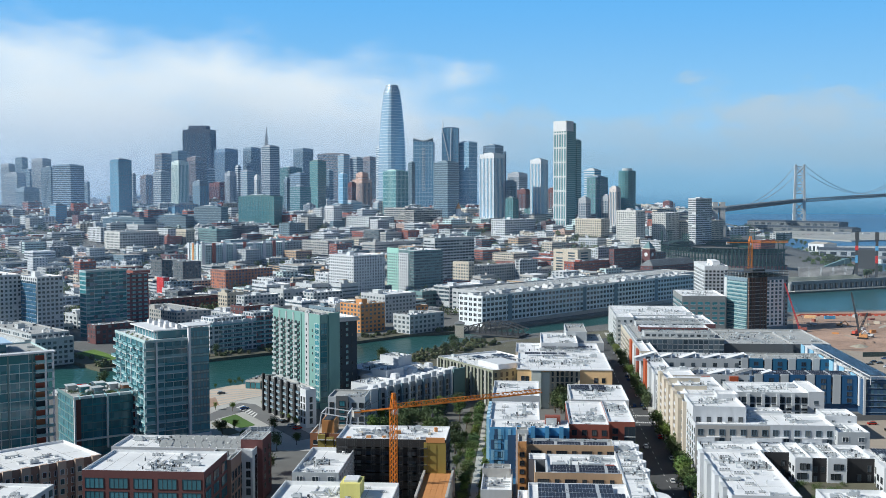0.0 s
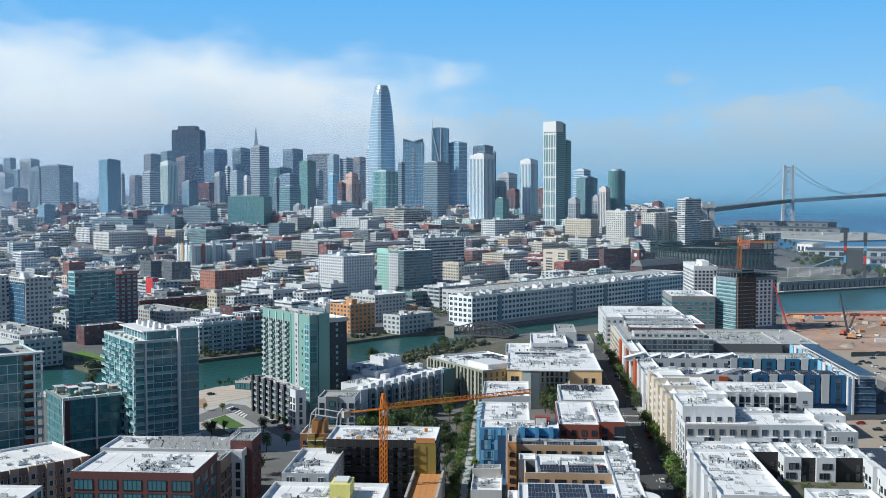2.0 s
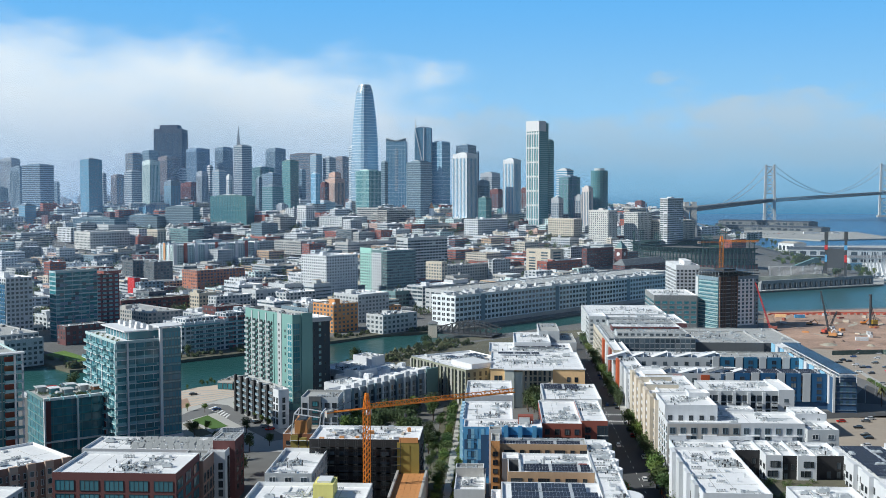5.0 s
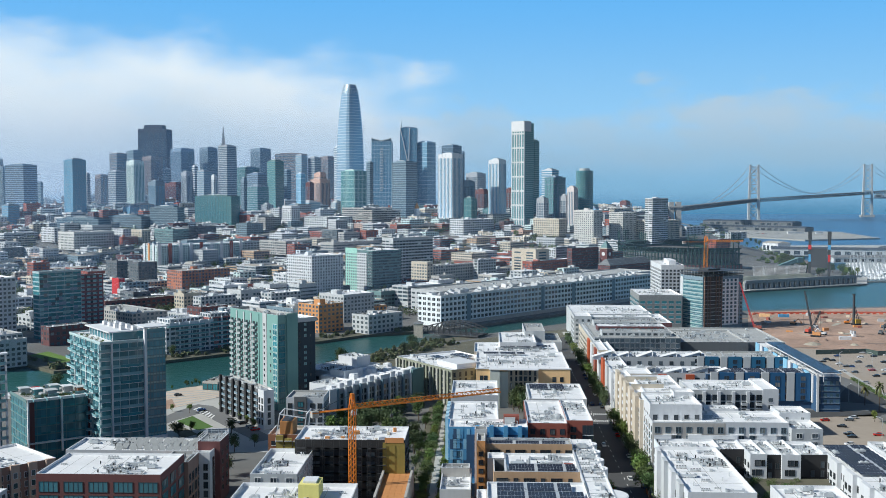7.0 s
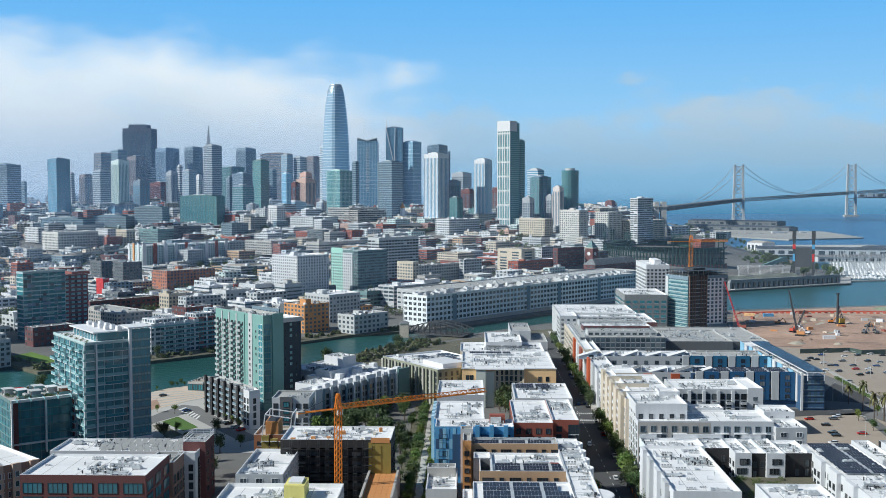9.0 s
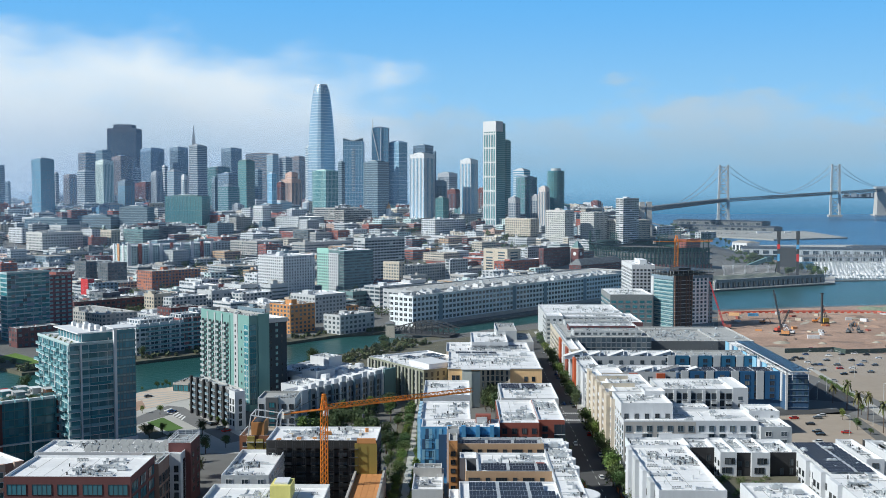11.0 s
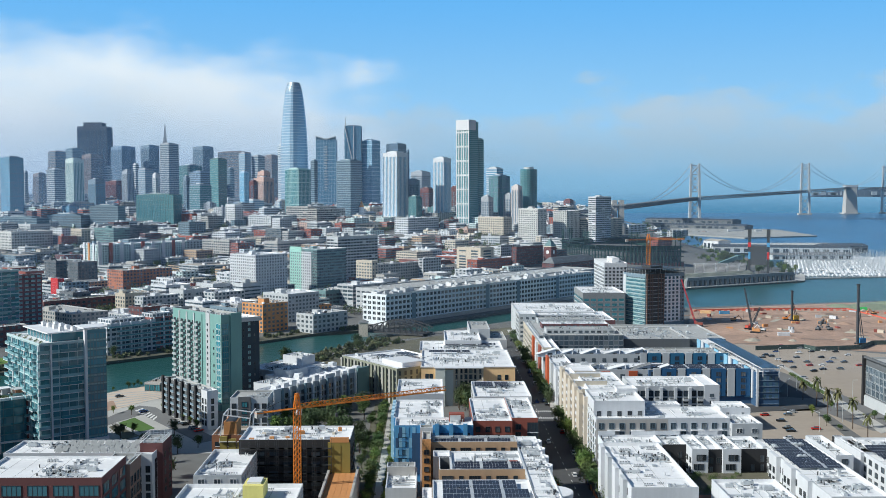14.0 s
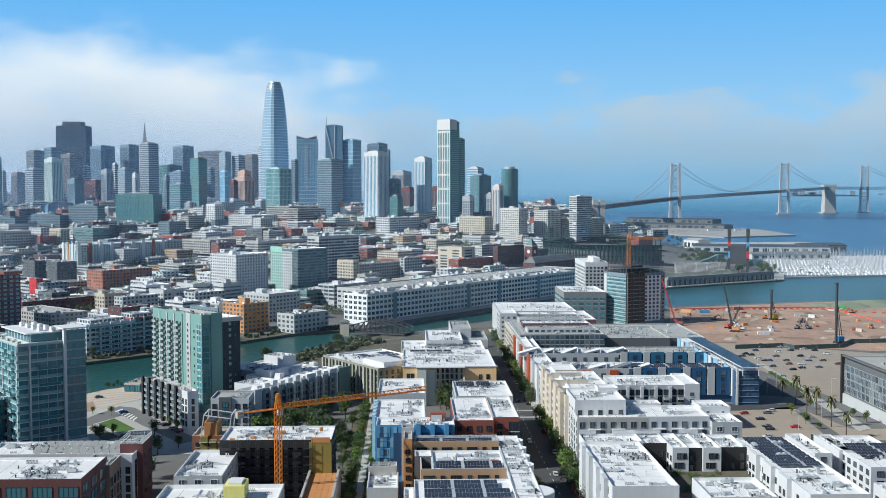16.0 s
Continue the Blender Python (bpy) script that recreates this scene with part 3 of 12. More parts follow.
def car(x, y, z, rot, colour, where="parked beside the kerb", group="parked cars"):
    if colour not in CAR_MESH:
        b = Shape(CAR_PAINT[colour])
        b.prism([(-0.86, -2.15), (0.86, -2.15), (0.9, -1.2), (0.9, 1.3), (0.84, 2.2), (-0.84, 2.2), (-0.9, 1.3), (-0.9, -1.2)], 0.3, 0.92, 0)
        b.prism([(-0.66, -1.45), (0.66, -1.45), (0.66, 0.55), (-0.66, 0.55)], 1.40, 1.46, 0)
        g = Shape(GLASS_D)
        g.prism([(-0.82, -1.95), (0.82, -1.95), (0.82, 1.1), (-0.82, 1.1)], 0.92, 1.40, 0, [(-0.66, -1.45), (0.66, -1.45), (0.66, 0.55), (-0.66, 0.55)])
        b.mats.append(TYRE)
        ring = [(0.33 * math.cos(i * 0.7854), 0.33 * math.sin(i * 0.7854)) for i in range(8)]
        for px in (-0.92, 0.7):
            for py in (-1.35, 1.4):
                at = [(py + p, 0.33 + q) for p, q in ring]
                b.poly([(px, *o) for o in at][::-1], 1)
                b.poly([(px + 0.22, *o) for o in at], 1)
                for i in range(8):
                    j = (i + 1) % 8
                    b.quad((px, *at[i]), (px, *at[j]), (px + 0.22, *at[j]), (px + 0.22, *at[i]), 1)
        CAR_MESH[colour] = (b.mesh("body"), g.mesh("glasshouse"))
    t = empty("car", x, y, z, rot)
    tagged(t, label=f"{CAR_WORDS[colour]} car {where}", category="car", group=group)
    child("body", CAR_MESH[colour][0], t)
    child("glasshouse", CAR_MESH[colour][1], t)
    return t


def sheet(name, outline, z, mat, label="", kind="structure", z0=None):
    """A slab of ground over an outline, with an edge down to z0."""
    s = Shape(mat)
    s.prism(outline, z0 if z0 is not None else z - 0.3, z, bottom=False)
    return tagged(new(name, s.mesh(name)), label=label, kind=kind)


def wing(b, x, y, w, d, h, z0=0.0, wall=None, roof=None, faces="", units=0, seed=0, single=True, parapet=0.9, joined="", pent=None, **win):
    """Another volume of building b, at x, y from its corner."""
    shell(b, w, d, h, wall, roof, parapet, off=(x, y, z0), name="wing_wall")
    for f in faces:
        add_windows(b, w, d, h, f, single=single, off=(x, y, z0), rng=random.Random(seed + ord(f)), **win)
    for f in joined:
        add_windows(b, w, d, h, f, single=False, off=(x, y, z0), rng=random.Random(seed + ord(f)), **win)
    if pent:
        penthouse(b, x + pent[0] * w, y + pent[1] * d, z0 + h - parapet, pent[2] * w, pent[3] * d, pent[4], wall, roof)
    rooftop(b, w, d, z0 + h - parapet, units, seed, off=(x, y))
    if units and w > 4 and d > 4:
        clutter(b, w, d, z0 + h - parapet, seed, off=(x, y))


def panel(b, side, w, d, u0, u1, z0, z1, mat, proud=0.25, off=(0, 0), name="facade_panel"):
    """A slab of cladding on one face, from u0 to u1 along it."""
    s = Shape(mat)
    (x0, y0), (ux, uy) = SIDES[side][0](w, d), SIDES[side][1]()
    nx, ny = uy, -ux
    a = (x0 + ux * u0, y0 + uy * u0)
    c = (x0 + ux * u1 + nx * proud, y0 + uy * u1 + ny * proud)
    s.box(off[0] + min(a[0], c[0]), off[1] + min(a[1], c[1]), z0, off[0] + max(a[0], c[0]), off[1] + max(a[1], c[1]), z1)
    return child(name, s.mesh(name), b)


BALCONY = {}


def balcony_mesh(w, depth, slab, rail, rail_h=1.05):
    key = (w, depth, slab.name, rail.name)
    if key not in BALCONY:
        s = Shape(slab, rail)
        s.box(-w / 2, -depth, -0.2, w / 2, 0, 0, 0)
        s.box(-w / 2, -depth, 0, w / 2, -depth + 0.08, rail_h, 1)
        s.box(-w / 2, -depth, 0, -w / 2 + 0.08, 0, rail_h, 1)
        s.box(w / 2 - 0.08, -depth, 0, w / 2, 0, rail_h, 1)
        BALCONY[key] = s.mesh("balcony")
    return BALCONY[key]


def balconies(b, side, w, d, us, z0, z1, storey, bw=2.6, depth=1.3, slab=None, rail=None, off=(0, 0)):
    (x0, y0), (ux, uy), turn = SIDES[side][0](w, d), SIDES[side][1](), SIDES[side][2]
    me = balcony_mesh(bw, depth, slab or TRIM_W, rail or TRIM_W)
    for u in us:
        z = z0
        while z < z1:
            child("balcony", me, b).matrix_local = pose(off[0] + x0 + ux * u, off[1] + y0 + uy * u, z, 0, 0, turn)
            z += storey


def solar_rows(b, x, y, z, w, rows, pitch=2.6, depth=2.0, tilt=12.0, face=0.0):
    """Racks of solar panels: each rack a tilted table of panels on legs."""
    n = max(1, int(w / 1.05))
    s = Shape(SOLAR, METAL)
    xs = [0.0]
    for i in range(n):
        xs += [i * 1.05 + 1.0, (i + 1) * 1.05]
    for v, e in ((0, 0.05), (depth * 0.49, 0.05), (depth * 0.51, 0.05), (depth, 0.05), (depth, 0), (0, 0)):
        s.v += [(u, v, e) for u in xs]
    m = len(xs)
    for r in range(6):
        a, c = r * m, (r + 1) % 6 * m
        for i in range(m - 1):
            s.f.append((a + i, a + i + 1, c + i + 1, c + i))
            s.m.append(0 if r in (0, 2) and i % 2 == 0 and i % 18 != 16 else 1)
    s.f += [tuple(r * m for r in range(6)), tuple(r * m + m - 1 for r in range(5, -1, -1))]
    s.m += [1, 1]
    s.box(0.2, 0.1, -0.5, 0.3, 0.2, 0.02, 1)
    s.box(n * 1.05 - 0.3, depth - 0.2, -0.9, n * 1.05 - 0.2, depth - 0.1, 0.02, 1)
    me = s.mesh("solar_rack")
    for r in range(rows):
        child("solar_rack", me, b).matrix_local = pose(x, y + r * pitch, z + 0.5, tilt, 0, 0)


def glass_block(name, label, x, y, w, d, h, rot=0.0, z=2.0, seed=0, storey=3.4, bay=1.8, glass=None, slab=None, roof=None, base_h=0.0, bal=(), bal_mat=None, units=4, category="apartment tower", pent=None, slab_h=0.45, spandrel=None, sp_h=1.15):
    """A glazed block: glass core, a slab edge at each storey, slim mullions, sunk roof, and columns of balconies."""
    t = empty(name, x, y, z, rot)
    FOOT.append((x, y, w, d, rot))
    tagged(t, label=label, category=category)
    g = Shape(glass, spandrel or glass)
    n = max(2, int(round(h / storey)))
    st = h / n
    for side in "SENW":
        spots, step, (ux, uy), turn = face_grid(w, d, side, bay)
        for i in range(n):
            for px, py in spots:
                nx, ny = uy, -ux
                a, c = (px - ux * step / 2, py - uy * step / 2), (px + ux * step / 2, py + uy * step / 2)
                m = i * st + (sp_h if spandrel else st * 0.3)
                g.quad((a[0], a[1], i * st), (c[0], c[1], i * st), (c[0], c[1], m), (a[0], a[1], m), 1)
                g.quad((a[0], a[1], m), (c[0], c[1], m), (c[0], c[1], i * st + st), (a[0], a[1], i * st + st), 0)
    child("glazing", g.mesh("glazing"), t, kind="stuff")
    f = Shape(slab)
    f.box(-0.3, -0.3, -slab_h * 0.7, w + 0.3, d + 0.3, slab_h * 0.3)
    me = f.mesh("floor_slab")
    for i in range(1, n + 1):
        child("floor_slab", me, t).matrix_local = pose(0, 0, i * st)
    m = Shape(slab)
    for side in "SENW":
        spots, step, (ux, uy), turn = face_grid(w, d, side, bay * 2)
        for px, py in spots:
            a = (px - ux * step / 2, py - uy * step / 2)
            m.box(a[0] - 0.1, a[1] - 0.1, 0, a[0] + 0.1, a[1] + 0.1, h)
    child("mullions", m.mesh("mullions"), t, kind="stuff")
    r = Shape(slab, roof)
    r.box(-0.3, -0.3, h, w + 0.3, 0.1, h + 0.9)
    r.box(-0.3, d - 0.1, h, w + 0.3, d + 0.3, h + 0.9)
    r.box(-0.3, 0.1, h, 0.1, d - 0.1, h + 0.9)
    r.box(w - 0.1, 0.1, h, w + 0.3, d - 0.1, h + 0.9)
    r.box(0.1, 0.1, h, w - 0.1, d - 0.1, h + 0.3, 1)
    child("roof", r.mesh("roof"), t)
    for side, us, z0, z1, bw in bal:
        balconies(t, side, w, d, us, z0, z1, st, bw=bw, depth=1.7, slab=TRIM_W, rail=bal_mat or slab)
    if pent:
        penthouse(t, pent[0] * w, pent[1] * d, h + 0.3, pent[2] * w, pent[3] * d, pent[4], slab, roof)
    rooftop(t, w, d, h + 0.3, units, seed)
    return t


def balcony_run(b, side, w, d, u0, u1, z, depth, slab, rail, rail_h=1.1):
    """One balcony, from u0 to u1 along a face: a slab with a glass balustrade of its own."""
    (x0, y0), (ux, uy), turn = SIDES[side][0](w, d), SIDES[side][1](), SIDES[side][2]
    s = Shape(slab)
    s.box(0, -depth, -0.22, u1 - u0, 0.1, 0)
    top = child("balcony", s.mesh("balcony"), b)
    top.matrix_local = pose(x0 + ux * u0, y0 + uy * u0, z, 0, 0, turn)
    g = Shape(rail)
    g.box(0, -depth, 0.02, u1 - u0, -depth + 0.06, rail_h)
    g.box(0, -depth, 0.02, 0.06, 0, rail_h)
    g.box(u1 - u0 - 0.06, -depth, 0.02, u1 - u0, 0, rail_h)
    child("balustrade", g.mesh("balustrade"), top)
    return top




FOOT = []          # ground already built on: corner, size and turn


def ramp_up(a, b, v):
    k = min(1.0, max(0.0, (v - a) / (b - a)))
    return k * k * (3 - 2 * k)


def ground_z(x, y):
    return 2.0 + 62.0 * ramp_up(1250, 2000, y) * ramp_up(560, 300, x)


def seat(x, y, z, over=0.0):
    """How far along the line of sight through a point the rising ground is met."""
    k = 0.5
    while k < 1.3 and EYE + k * (z - EYE) > ground_z(k * x, k * y) + over:
        k += 0.005
    return k


def taken(x, y, r):
    for fx, fy, w, d, rot in FOOT:
        a = radians(rot)
        dx, dy = x - fx, y - fy
        u, v = dx * math.cos(a) + dy * math.sin(a), -dx * math.sin(a) + dy * math.cos(a)
        if -r < u < w + r and -r < v < d + r:
            return True
    return False


def inside(x, y, outline):
    hit = False
    for i in range(len(outline)):
        (x0, y0), (x1, y1) = outline[i - 1], outline[i]
        if (y0 > y) != (y1 > y) and x < (x1 - x0) * (y - y0) / (y1 - y0) + x0:
            hit = not hit
    return hit


def loft(x, y, w, d, h, rot, z, wall, roof, seed, label, bay=4.2, storey=3.6, name="city_building", wide=0.55, ribbon=False):
    """A low city building: walls with a coping, sunk roof, windows all round, a stair head, plant."""
    rng = random.Random(seed)
    if y > 1250 and name != "terrace_building":
        k = seat(x, y, z)
        x, y, z, w, d, h = x * k, y * k, ground_z(x * k, y * k) - 0.5, w * k, d * k, h * k
    t = empty(name, x, y, z, rot)
    tagged(t, label=label, category="building", group="city buildings")
    shell(t, w, d, h, wall, roof, 0.8)
    s = Shape(rng.choice((GLASS_H, GLASS_H, GLASS, GLASS_D)) if name == "city_building" else GLASS)
    style = not ribbon
    for side in "SENW":
        spots, step, (ux, uy), turn = face_grid(w, d, side, bay)
        nx, ny = uy * 0.08, -ux * 0.08
        ww = step * (wide if style else 0.97)
        zz = 1.1
        while zz + 1.6 < h - 0.8:
            for px, py in spots:
                if style and rng.random() < 0.05:
                    continue
                a, c = (px - ux * ww / 2 + nx, py - uy * ww / 2 + ny), (px + ux * ww / 2 + nx, py + uy * ww / 2 + ny)
                s.quad((*a, zz), (*c, zz), (*c, zz + storey * (0.55 if style else 0.42)), (*a, zz + storey * (0.55 if style else 0.42)))
            zz += storey
    if s.f:
        child("window_grid", s.mesh("window_grid"), t, kind="stuff")
    p = Shape(wall, roof, METAL, TRIM_W, TRIM_D)
    if rng.random() < 0.6 and w > 12 and d > 12:
        x0, y0, a, c, e = w * rng.uniform(0.1, 0.5), d * rng.uniform(0.1, 0.5), rng.uniform(4, 8), rng.uniform(4, 7), h - 0.8 + rng.uniform(2.5, 4)
        p.box(x0, y0, h - 0.8, x0 + a, y0 + c, e, 0)
        p.box(x0 - 0.2, y0 - 0.2, e, x0 + a + 0.2, y0 + c + 0.2, e + 0.2, 1)
    for _ in range(int(min(26, 3 + w * d / 45))):
        x0, y0 = rng.uniform(0.8, max(0.9, w - 3.4)), rng.uniform(0.8, max(0.9, d - 3.4))
        a, c = rng.choice(((0.6, 0.6), (1.2, 0.9), (2.4, 1.4), (0.4, 2.6), (2.6, 0.4), (1.6, 1.6)))
        p.box(x0, y0, h - 0.8, x0 + a, y0 + c, h - 0.8 + rng.uniform(0.3, 1.8), rng.choice((2, 3, 3, 4, 0)))
    child("roof_plant", p.mesh("roof_plant"), t, kind="stuff")
    FOOT.append((x, y, w, d, rot))
    return t


def far_tree(s, x, y, z, rng, k=1.0):
    """A tree too far to pick apart: trunk and a ragged crown of leaf clumps, added to a joined mesh."""
    h, r = k * rng.uniform(7, 13), k * rng.uniform(2.4, 4.6)
    s.beam((x, y, z - 0.5), (x, y, z + h * 0.5), 0.25, 2)
    m = rng.choice((0, 1))
    for _ in range(70):
        n = Vector((rng.gauss(0, 1), rng.gauss(0, 1), rng.gauss(0.4, 1))).normalized()
        a, q = rng.uniform(0, 6.28), r * math.sqrt(rng.random())
        o = Vector((x + q * math.cos(a), y + q * math.sin(a), z + h * (0.12 + 0.85 * rng.random() * (1 - 0.45 * q / r))))
        u = n.orthogonal().normalized() * rng.uniform(0.4, 0.9)
        v = n.cross(u)
        s.poly([tuple(o - u), tuple(o - v), tuple(o + u), tuple(o + v * 0.8)], m)



# ---------------------------------------------------------------- ground and water
bay = Shape(WATER)
bay.quad((-4500, 150, 0), (4500, 150, 0), (4500, 6500, 0), (-4500, 6500, 0))
tagged(new("water", bay.mesh("water")), label="calm green creek opening into the blue bay", kind="structure")
south = [(-393.9, 536.2), (-271.8, 553.7), (-250.7, 590.1), (-235.2, 608.4), (-176.0, 581.8), (-143.8, 598.5), (-123.9, 628.5), (-104.6, 678.6), (-80.4, 721.9), (-60.5, 762.1), (-37.9, 797.9), (0.2, 834.4), (72.0, 909.4), (143.6, 975.2), (248.3, 1008.2), (393.0, 1050.0), (719.7, 1115.6)]
sheet("ground", [(900, -700), *south[::-1], (-900, -700)], 2.0, CITY, "grey city ground with streets", z0=-1)
north = [(-551.4, 652.4), (-324.3, 709.8), (-267.5, 655.6), (-255.9, 662.5), (-211.0, 698.5), (-175.7, 732.3), (-154.9, 765.7), (-122.2, 793.6), (-92.3, 829.6), (-67.0, 844.3), (-51.7, 851.9), (-27.4, 867.1), (83.5, 989.9), (158.7, 1078.4), (320.9, 1278.3), (405.0, 1338.0), (462.9, 1366.5), (499.3, 1459.1), (499.6, 1681.4), (490.9, 1881.8), (487.8, 2077.0), (631.5, 2952.5), (691.6, 3898.2)]
sheet("ground", [*north, (640, 3300), (150, 4200), (-2900, 4200)], 2.0, CITY, "grey city ground across the creek", z0=-1)


def hill():
    """The land rises gently towards the towers."""
    s, step = Shape(CITY), 60.0
    xs, ys = [-2600 + step * i for i in range(54)], [1200 + step * j for j in range(46)]
    for x in xs:
        for y in ys:
            s.v.append((x, y, -4.0 + 5.6 * ramp_up(360, 180, x) + (ground_z(x, y) - 2.0) * ramp_up(3950, 3600, y)))
    n = len(ys)
    for i in range(len(xs) - 1):
        for j in range(n - 1):
            s.f.append((i * n + j, (i + 1) * n + j, (i + 1) * n + j + 1, i * n + j + 1))
            s.m.append(0)
    tagged(new("hill", s.mesh("hill")), label="built-up ground rising gently to the towers", kind="structure")


hill()


# paint
BRICK = wall_paint("brick_wall", 0.145, 0.056, 0.056)
BROWN = wall_paint("brown_wall", 0.30, 0.20, 0.165)
WHITE = wall_paint("white_wall", 0.63, 0.65, 0.68)
GREY = wall_paint("grey_wall", 0.48, 0.5, 0.52)
LGREY = wall_paint("lgrey_wall", 0.50, 0.525, 0.545)
DGREY = wall_paint("dgrey_wall", 0.13, 0.14, 0.15)
BLACK = wall_paint("black_wall", 0.03, 0.03, 0.033)
CREAM = wall_paint("cream_wall", 0.62, 0.55, 0.46)
TAN = wall_paint("tan_wall", 0.52, 0.35, 0.22)
TEAL = wall_paint("teal_wall", 0.19, 0.36, 0.34)
TEALD = wall_paint("teald_wall", 0.14, 0.24, 0.25)
BLUE = wall_paint("blue_wall", 0.1, 0.33, 0.58)
NAVY = wall_paint("navy_wall", 0.04, 0.1, 0.2)
REDB = wall_paint("redb_wall", 0.3, 0.085, 0.06)
YELLOW = wall_paint("yellow_wall", 0.90, 0.60, 0.32)
OLIVE = wall_paint("olive_wall", 0.27, 0.285, 0.225)
VERMILION = wall_paint("vermilion_panel", 0.47, 0.10, 0.04)
ORANGE = wall_paint("orange_wall", 0.62, 0.29, 0.11)
REDP = wall_paint("redp_wall", 0.55, 0.03, 0.03)
CONCRETE = wall_paint("concrete_wall", 0.42, 0.41, 0.39)
RUST = wall_paint("rust_wall", 0.3, 0.13, 0.07)
SLATE = wall_paint("slate_wall", 0.18, 0.26, 0.32)
PINK = wall_paint("pink_wall", 0.55, 0.38, 0.32)
SAND = wall_paint("sand_wall", 0.55, 0.49, 0.4)
STONE = wall_paint("stone_wall", 0.58, 0.58, 0.56)
BLUEGREY = wall_paint("bluegrey_wall", 0.2, 0.29, 0.4)
BRONZE = wall_paint("bronze_wall", 0.2, 0.17, 0.17)

# ---------------------------------------------------------------- near blocks, south of the creek
b = block("brick_building", "dark red brick office building with white flat roof", -141.6, 331.2, 40.0, 27.2, 23.0, z=2.0, seed=1, wall=BRICK, roof=ROOF_W, faces="SE", units=8, storey=4.4, bay=8.0, ww=6.0, wh=3.2, mull=3, glass=GLASS_V, frame_mat=TRIM_D, category="office building")
wing(b, 31.6, 27.4, 9.6, 15.4, 20.0, z0=0.0, seed=2, wall=BROWN, roof=ROOF_G, faces="E", units=2, bay=3.8, ww=2.2, wh=3.0, storey=4.2, mull=0, glass=GLASS_D, frame_mat=TRIM_D)
b = block("apartment_building", "white-roofed apartment building with rows of tilted grey roof racks", -149.0, 374.4, 52.6, 19.2, 20.0, z=2.0, seed=3, wall=WHITE, roof=ROOF_W, faces="SE", units=9, frame_mat=TRIM_D, ww=1.8, wh=2.4, bay=4.2, glass=GLASS_D)
rack = Shape(surface("weathered_rack_grey", (0.30, 0.315, 0.32), 0.6, coarse=0.3, fine=3.0, vary=0.4), METAL)
rack.quad((0, 0, 0.25), (2.1, 0, 0.25), (2.1, 3.0, 1.65), (0, 3.0, 1.65), 0)
rack.quad((0, 3.0, 1.6), (2.1, 3.0, 1.6), (2.1, 0, 0.2), (0, 0, 0.2), 0)
for u in (0.1, 2.0):
    rack.beam((u, 2.9, 0), (u, 2.9, 1.55), 0.05, 1)
    rack.beam((u, 0.1, 0), (u, 0.1, 0.3), 0.05, 1)
rack = rack.mesh("roof_rack")
for j, (n, u) in enumerate(((11, 17.6), (12, 15.8), (9, 20.5), (10, 18.0))):
    for i in range(n):
        if (i * 5 + j * 3) % 11 not in (4, 5):
            child("roof_rack", rack, b).matrix_local = pose(u + i * 2.62, 0.8 + j * 4.4, 19.1)
wing(b, 46.4, -2.2, 6.2, 2.1, 20.0, z0=0.0, wall=WHITE, roof=ROOF_W, faces="S", bay=3.0, ww=1.4, wh=2.2, glass=GLASS_D, frame_mat=TRIM_D)
for q in range(4):
    panel(b, "E", 52.6, 19.2, 1.2 + q * 4.6, 3.8 + q * 4.6, 1.0, 17.4, GLASS_D, 0.12, name="window_strip")
b = block("stair_tower", "dark red stair tower with white railing", -102.4, 378.9, 8.0, 13.4, 22.4, z=2.0, seed=5, wall=BRICK, roof=ROOF_G, faces="E", units=1, bay=5, ww=2, frame_mat=TRIM_D, category="building", parapet=0.4)
for side, n, length in (("S", 8.0, 8.0), ("E", 13.4, 13.4), ("N", 8.0, 8.0), ("W", 13.4, 13.4)):
    (u0, v0), (du, dv) = SIDES[side][0](8.0, 13.4), SIDES[side][1]()
    rail = Shape(TRIM_W)
    for z in (23.2, 24.0):
        rail.beam((u0, v0, z), (u0 + du * length, v0 + dv * length, z), 0.06)
    for k in range(int(length / 1.3) + 1):
        rail.beam((u0 + du * k * 1.3, v0 + dv * k * 1.3, 22.4), (u0 + du * k * 1.3, v0 + dv * k * 1.3, 24.0), 0.05)
    child("railing", rail.mesh("railing"), b, "white railing")
b = block("apartment_building", "brown and peach apartment building with long white roof", -190.0, 316.0, 63.0, 31.0, 20.0, rot=48.0, z=2.0, seed=6, wall=BROWN, roof=ROOF_W, faces="SE", units=16, base=2.5, ww=1.5, wh=1.9, bay=2.9, frame_mat=TRIM_W, glass=GLASS_D, hidden=False)
for i in range(10):
    panel(b, "S", 63.0, 31.0, 3.2 + i * 6.2, 6.2 + i * 6.2, 0.5, 20.3, wall_paint("peach_render", 0.58, 0.43, 0.34), 1.1)
    for q in range(5):
        child("window", window_mesh(1.3, 1.8, GLASS_D, TRIM_W, 0), b).matrix_local = pose(4.7 + i * 6.2, -1.1, 2.2 + q * 3.4)
block("apartment_building", "white apartment block with grey window bays", -180.0, 304.0, 32.0, 20.6, 20.0, z=2.0, seed=8, wall=WHITE, roof=ROOF_W, faces="SE", units=7, frame_mat=TRIM_D, ww=2.0, wh=1.8, bay=4.2, )
block("apartment_building", "white-roofed apartment block beside the unfinished building", -76.1, 344.6, 15.6, 34.7, 20.0, z=2.0, seed=9, wall=LGREY, roof=ROOF_W, faces="SE", units=6, parapet=1.3, ww=2.0, wh=1.8, bay=4.2, )
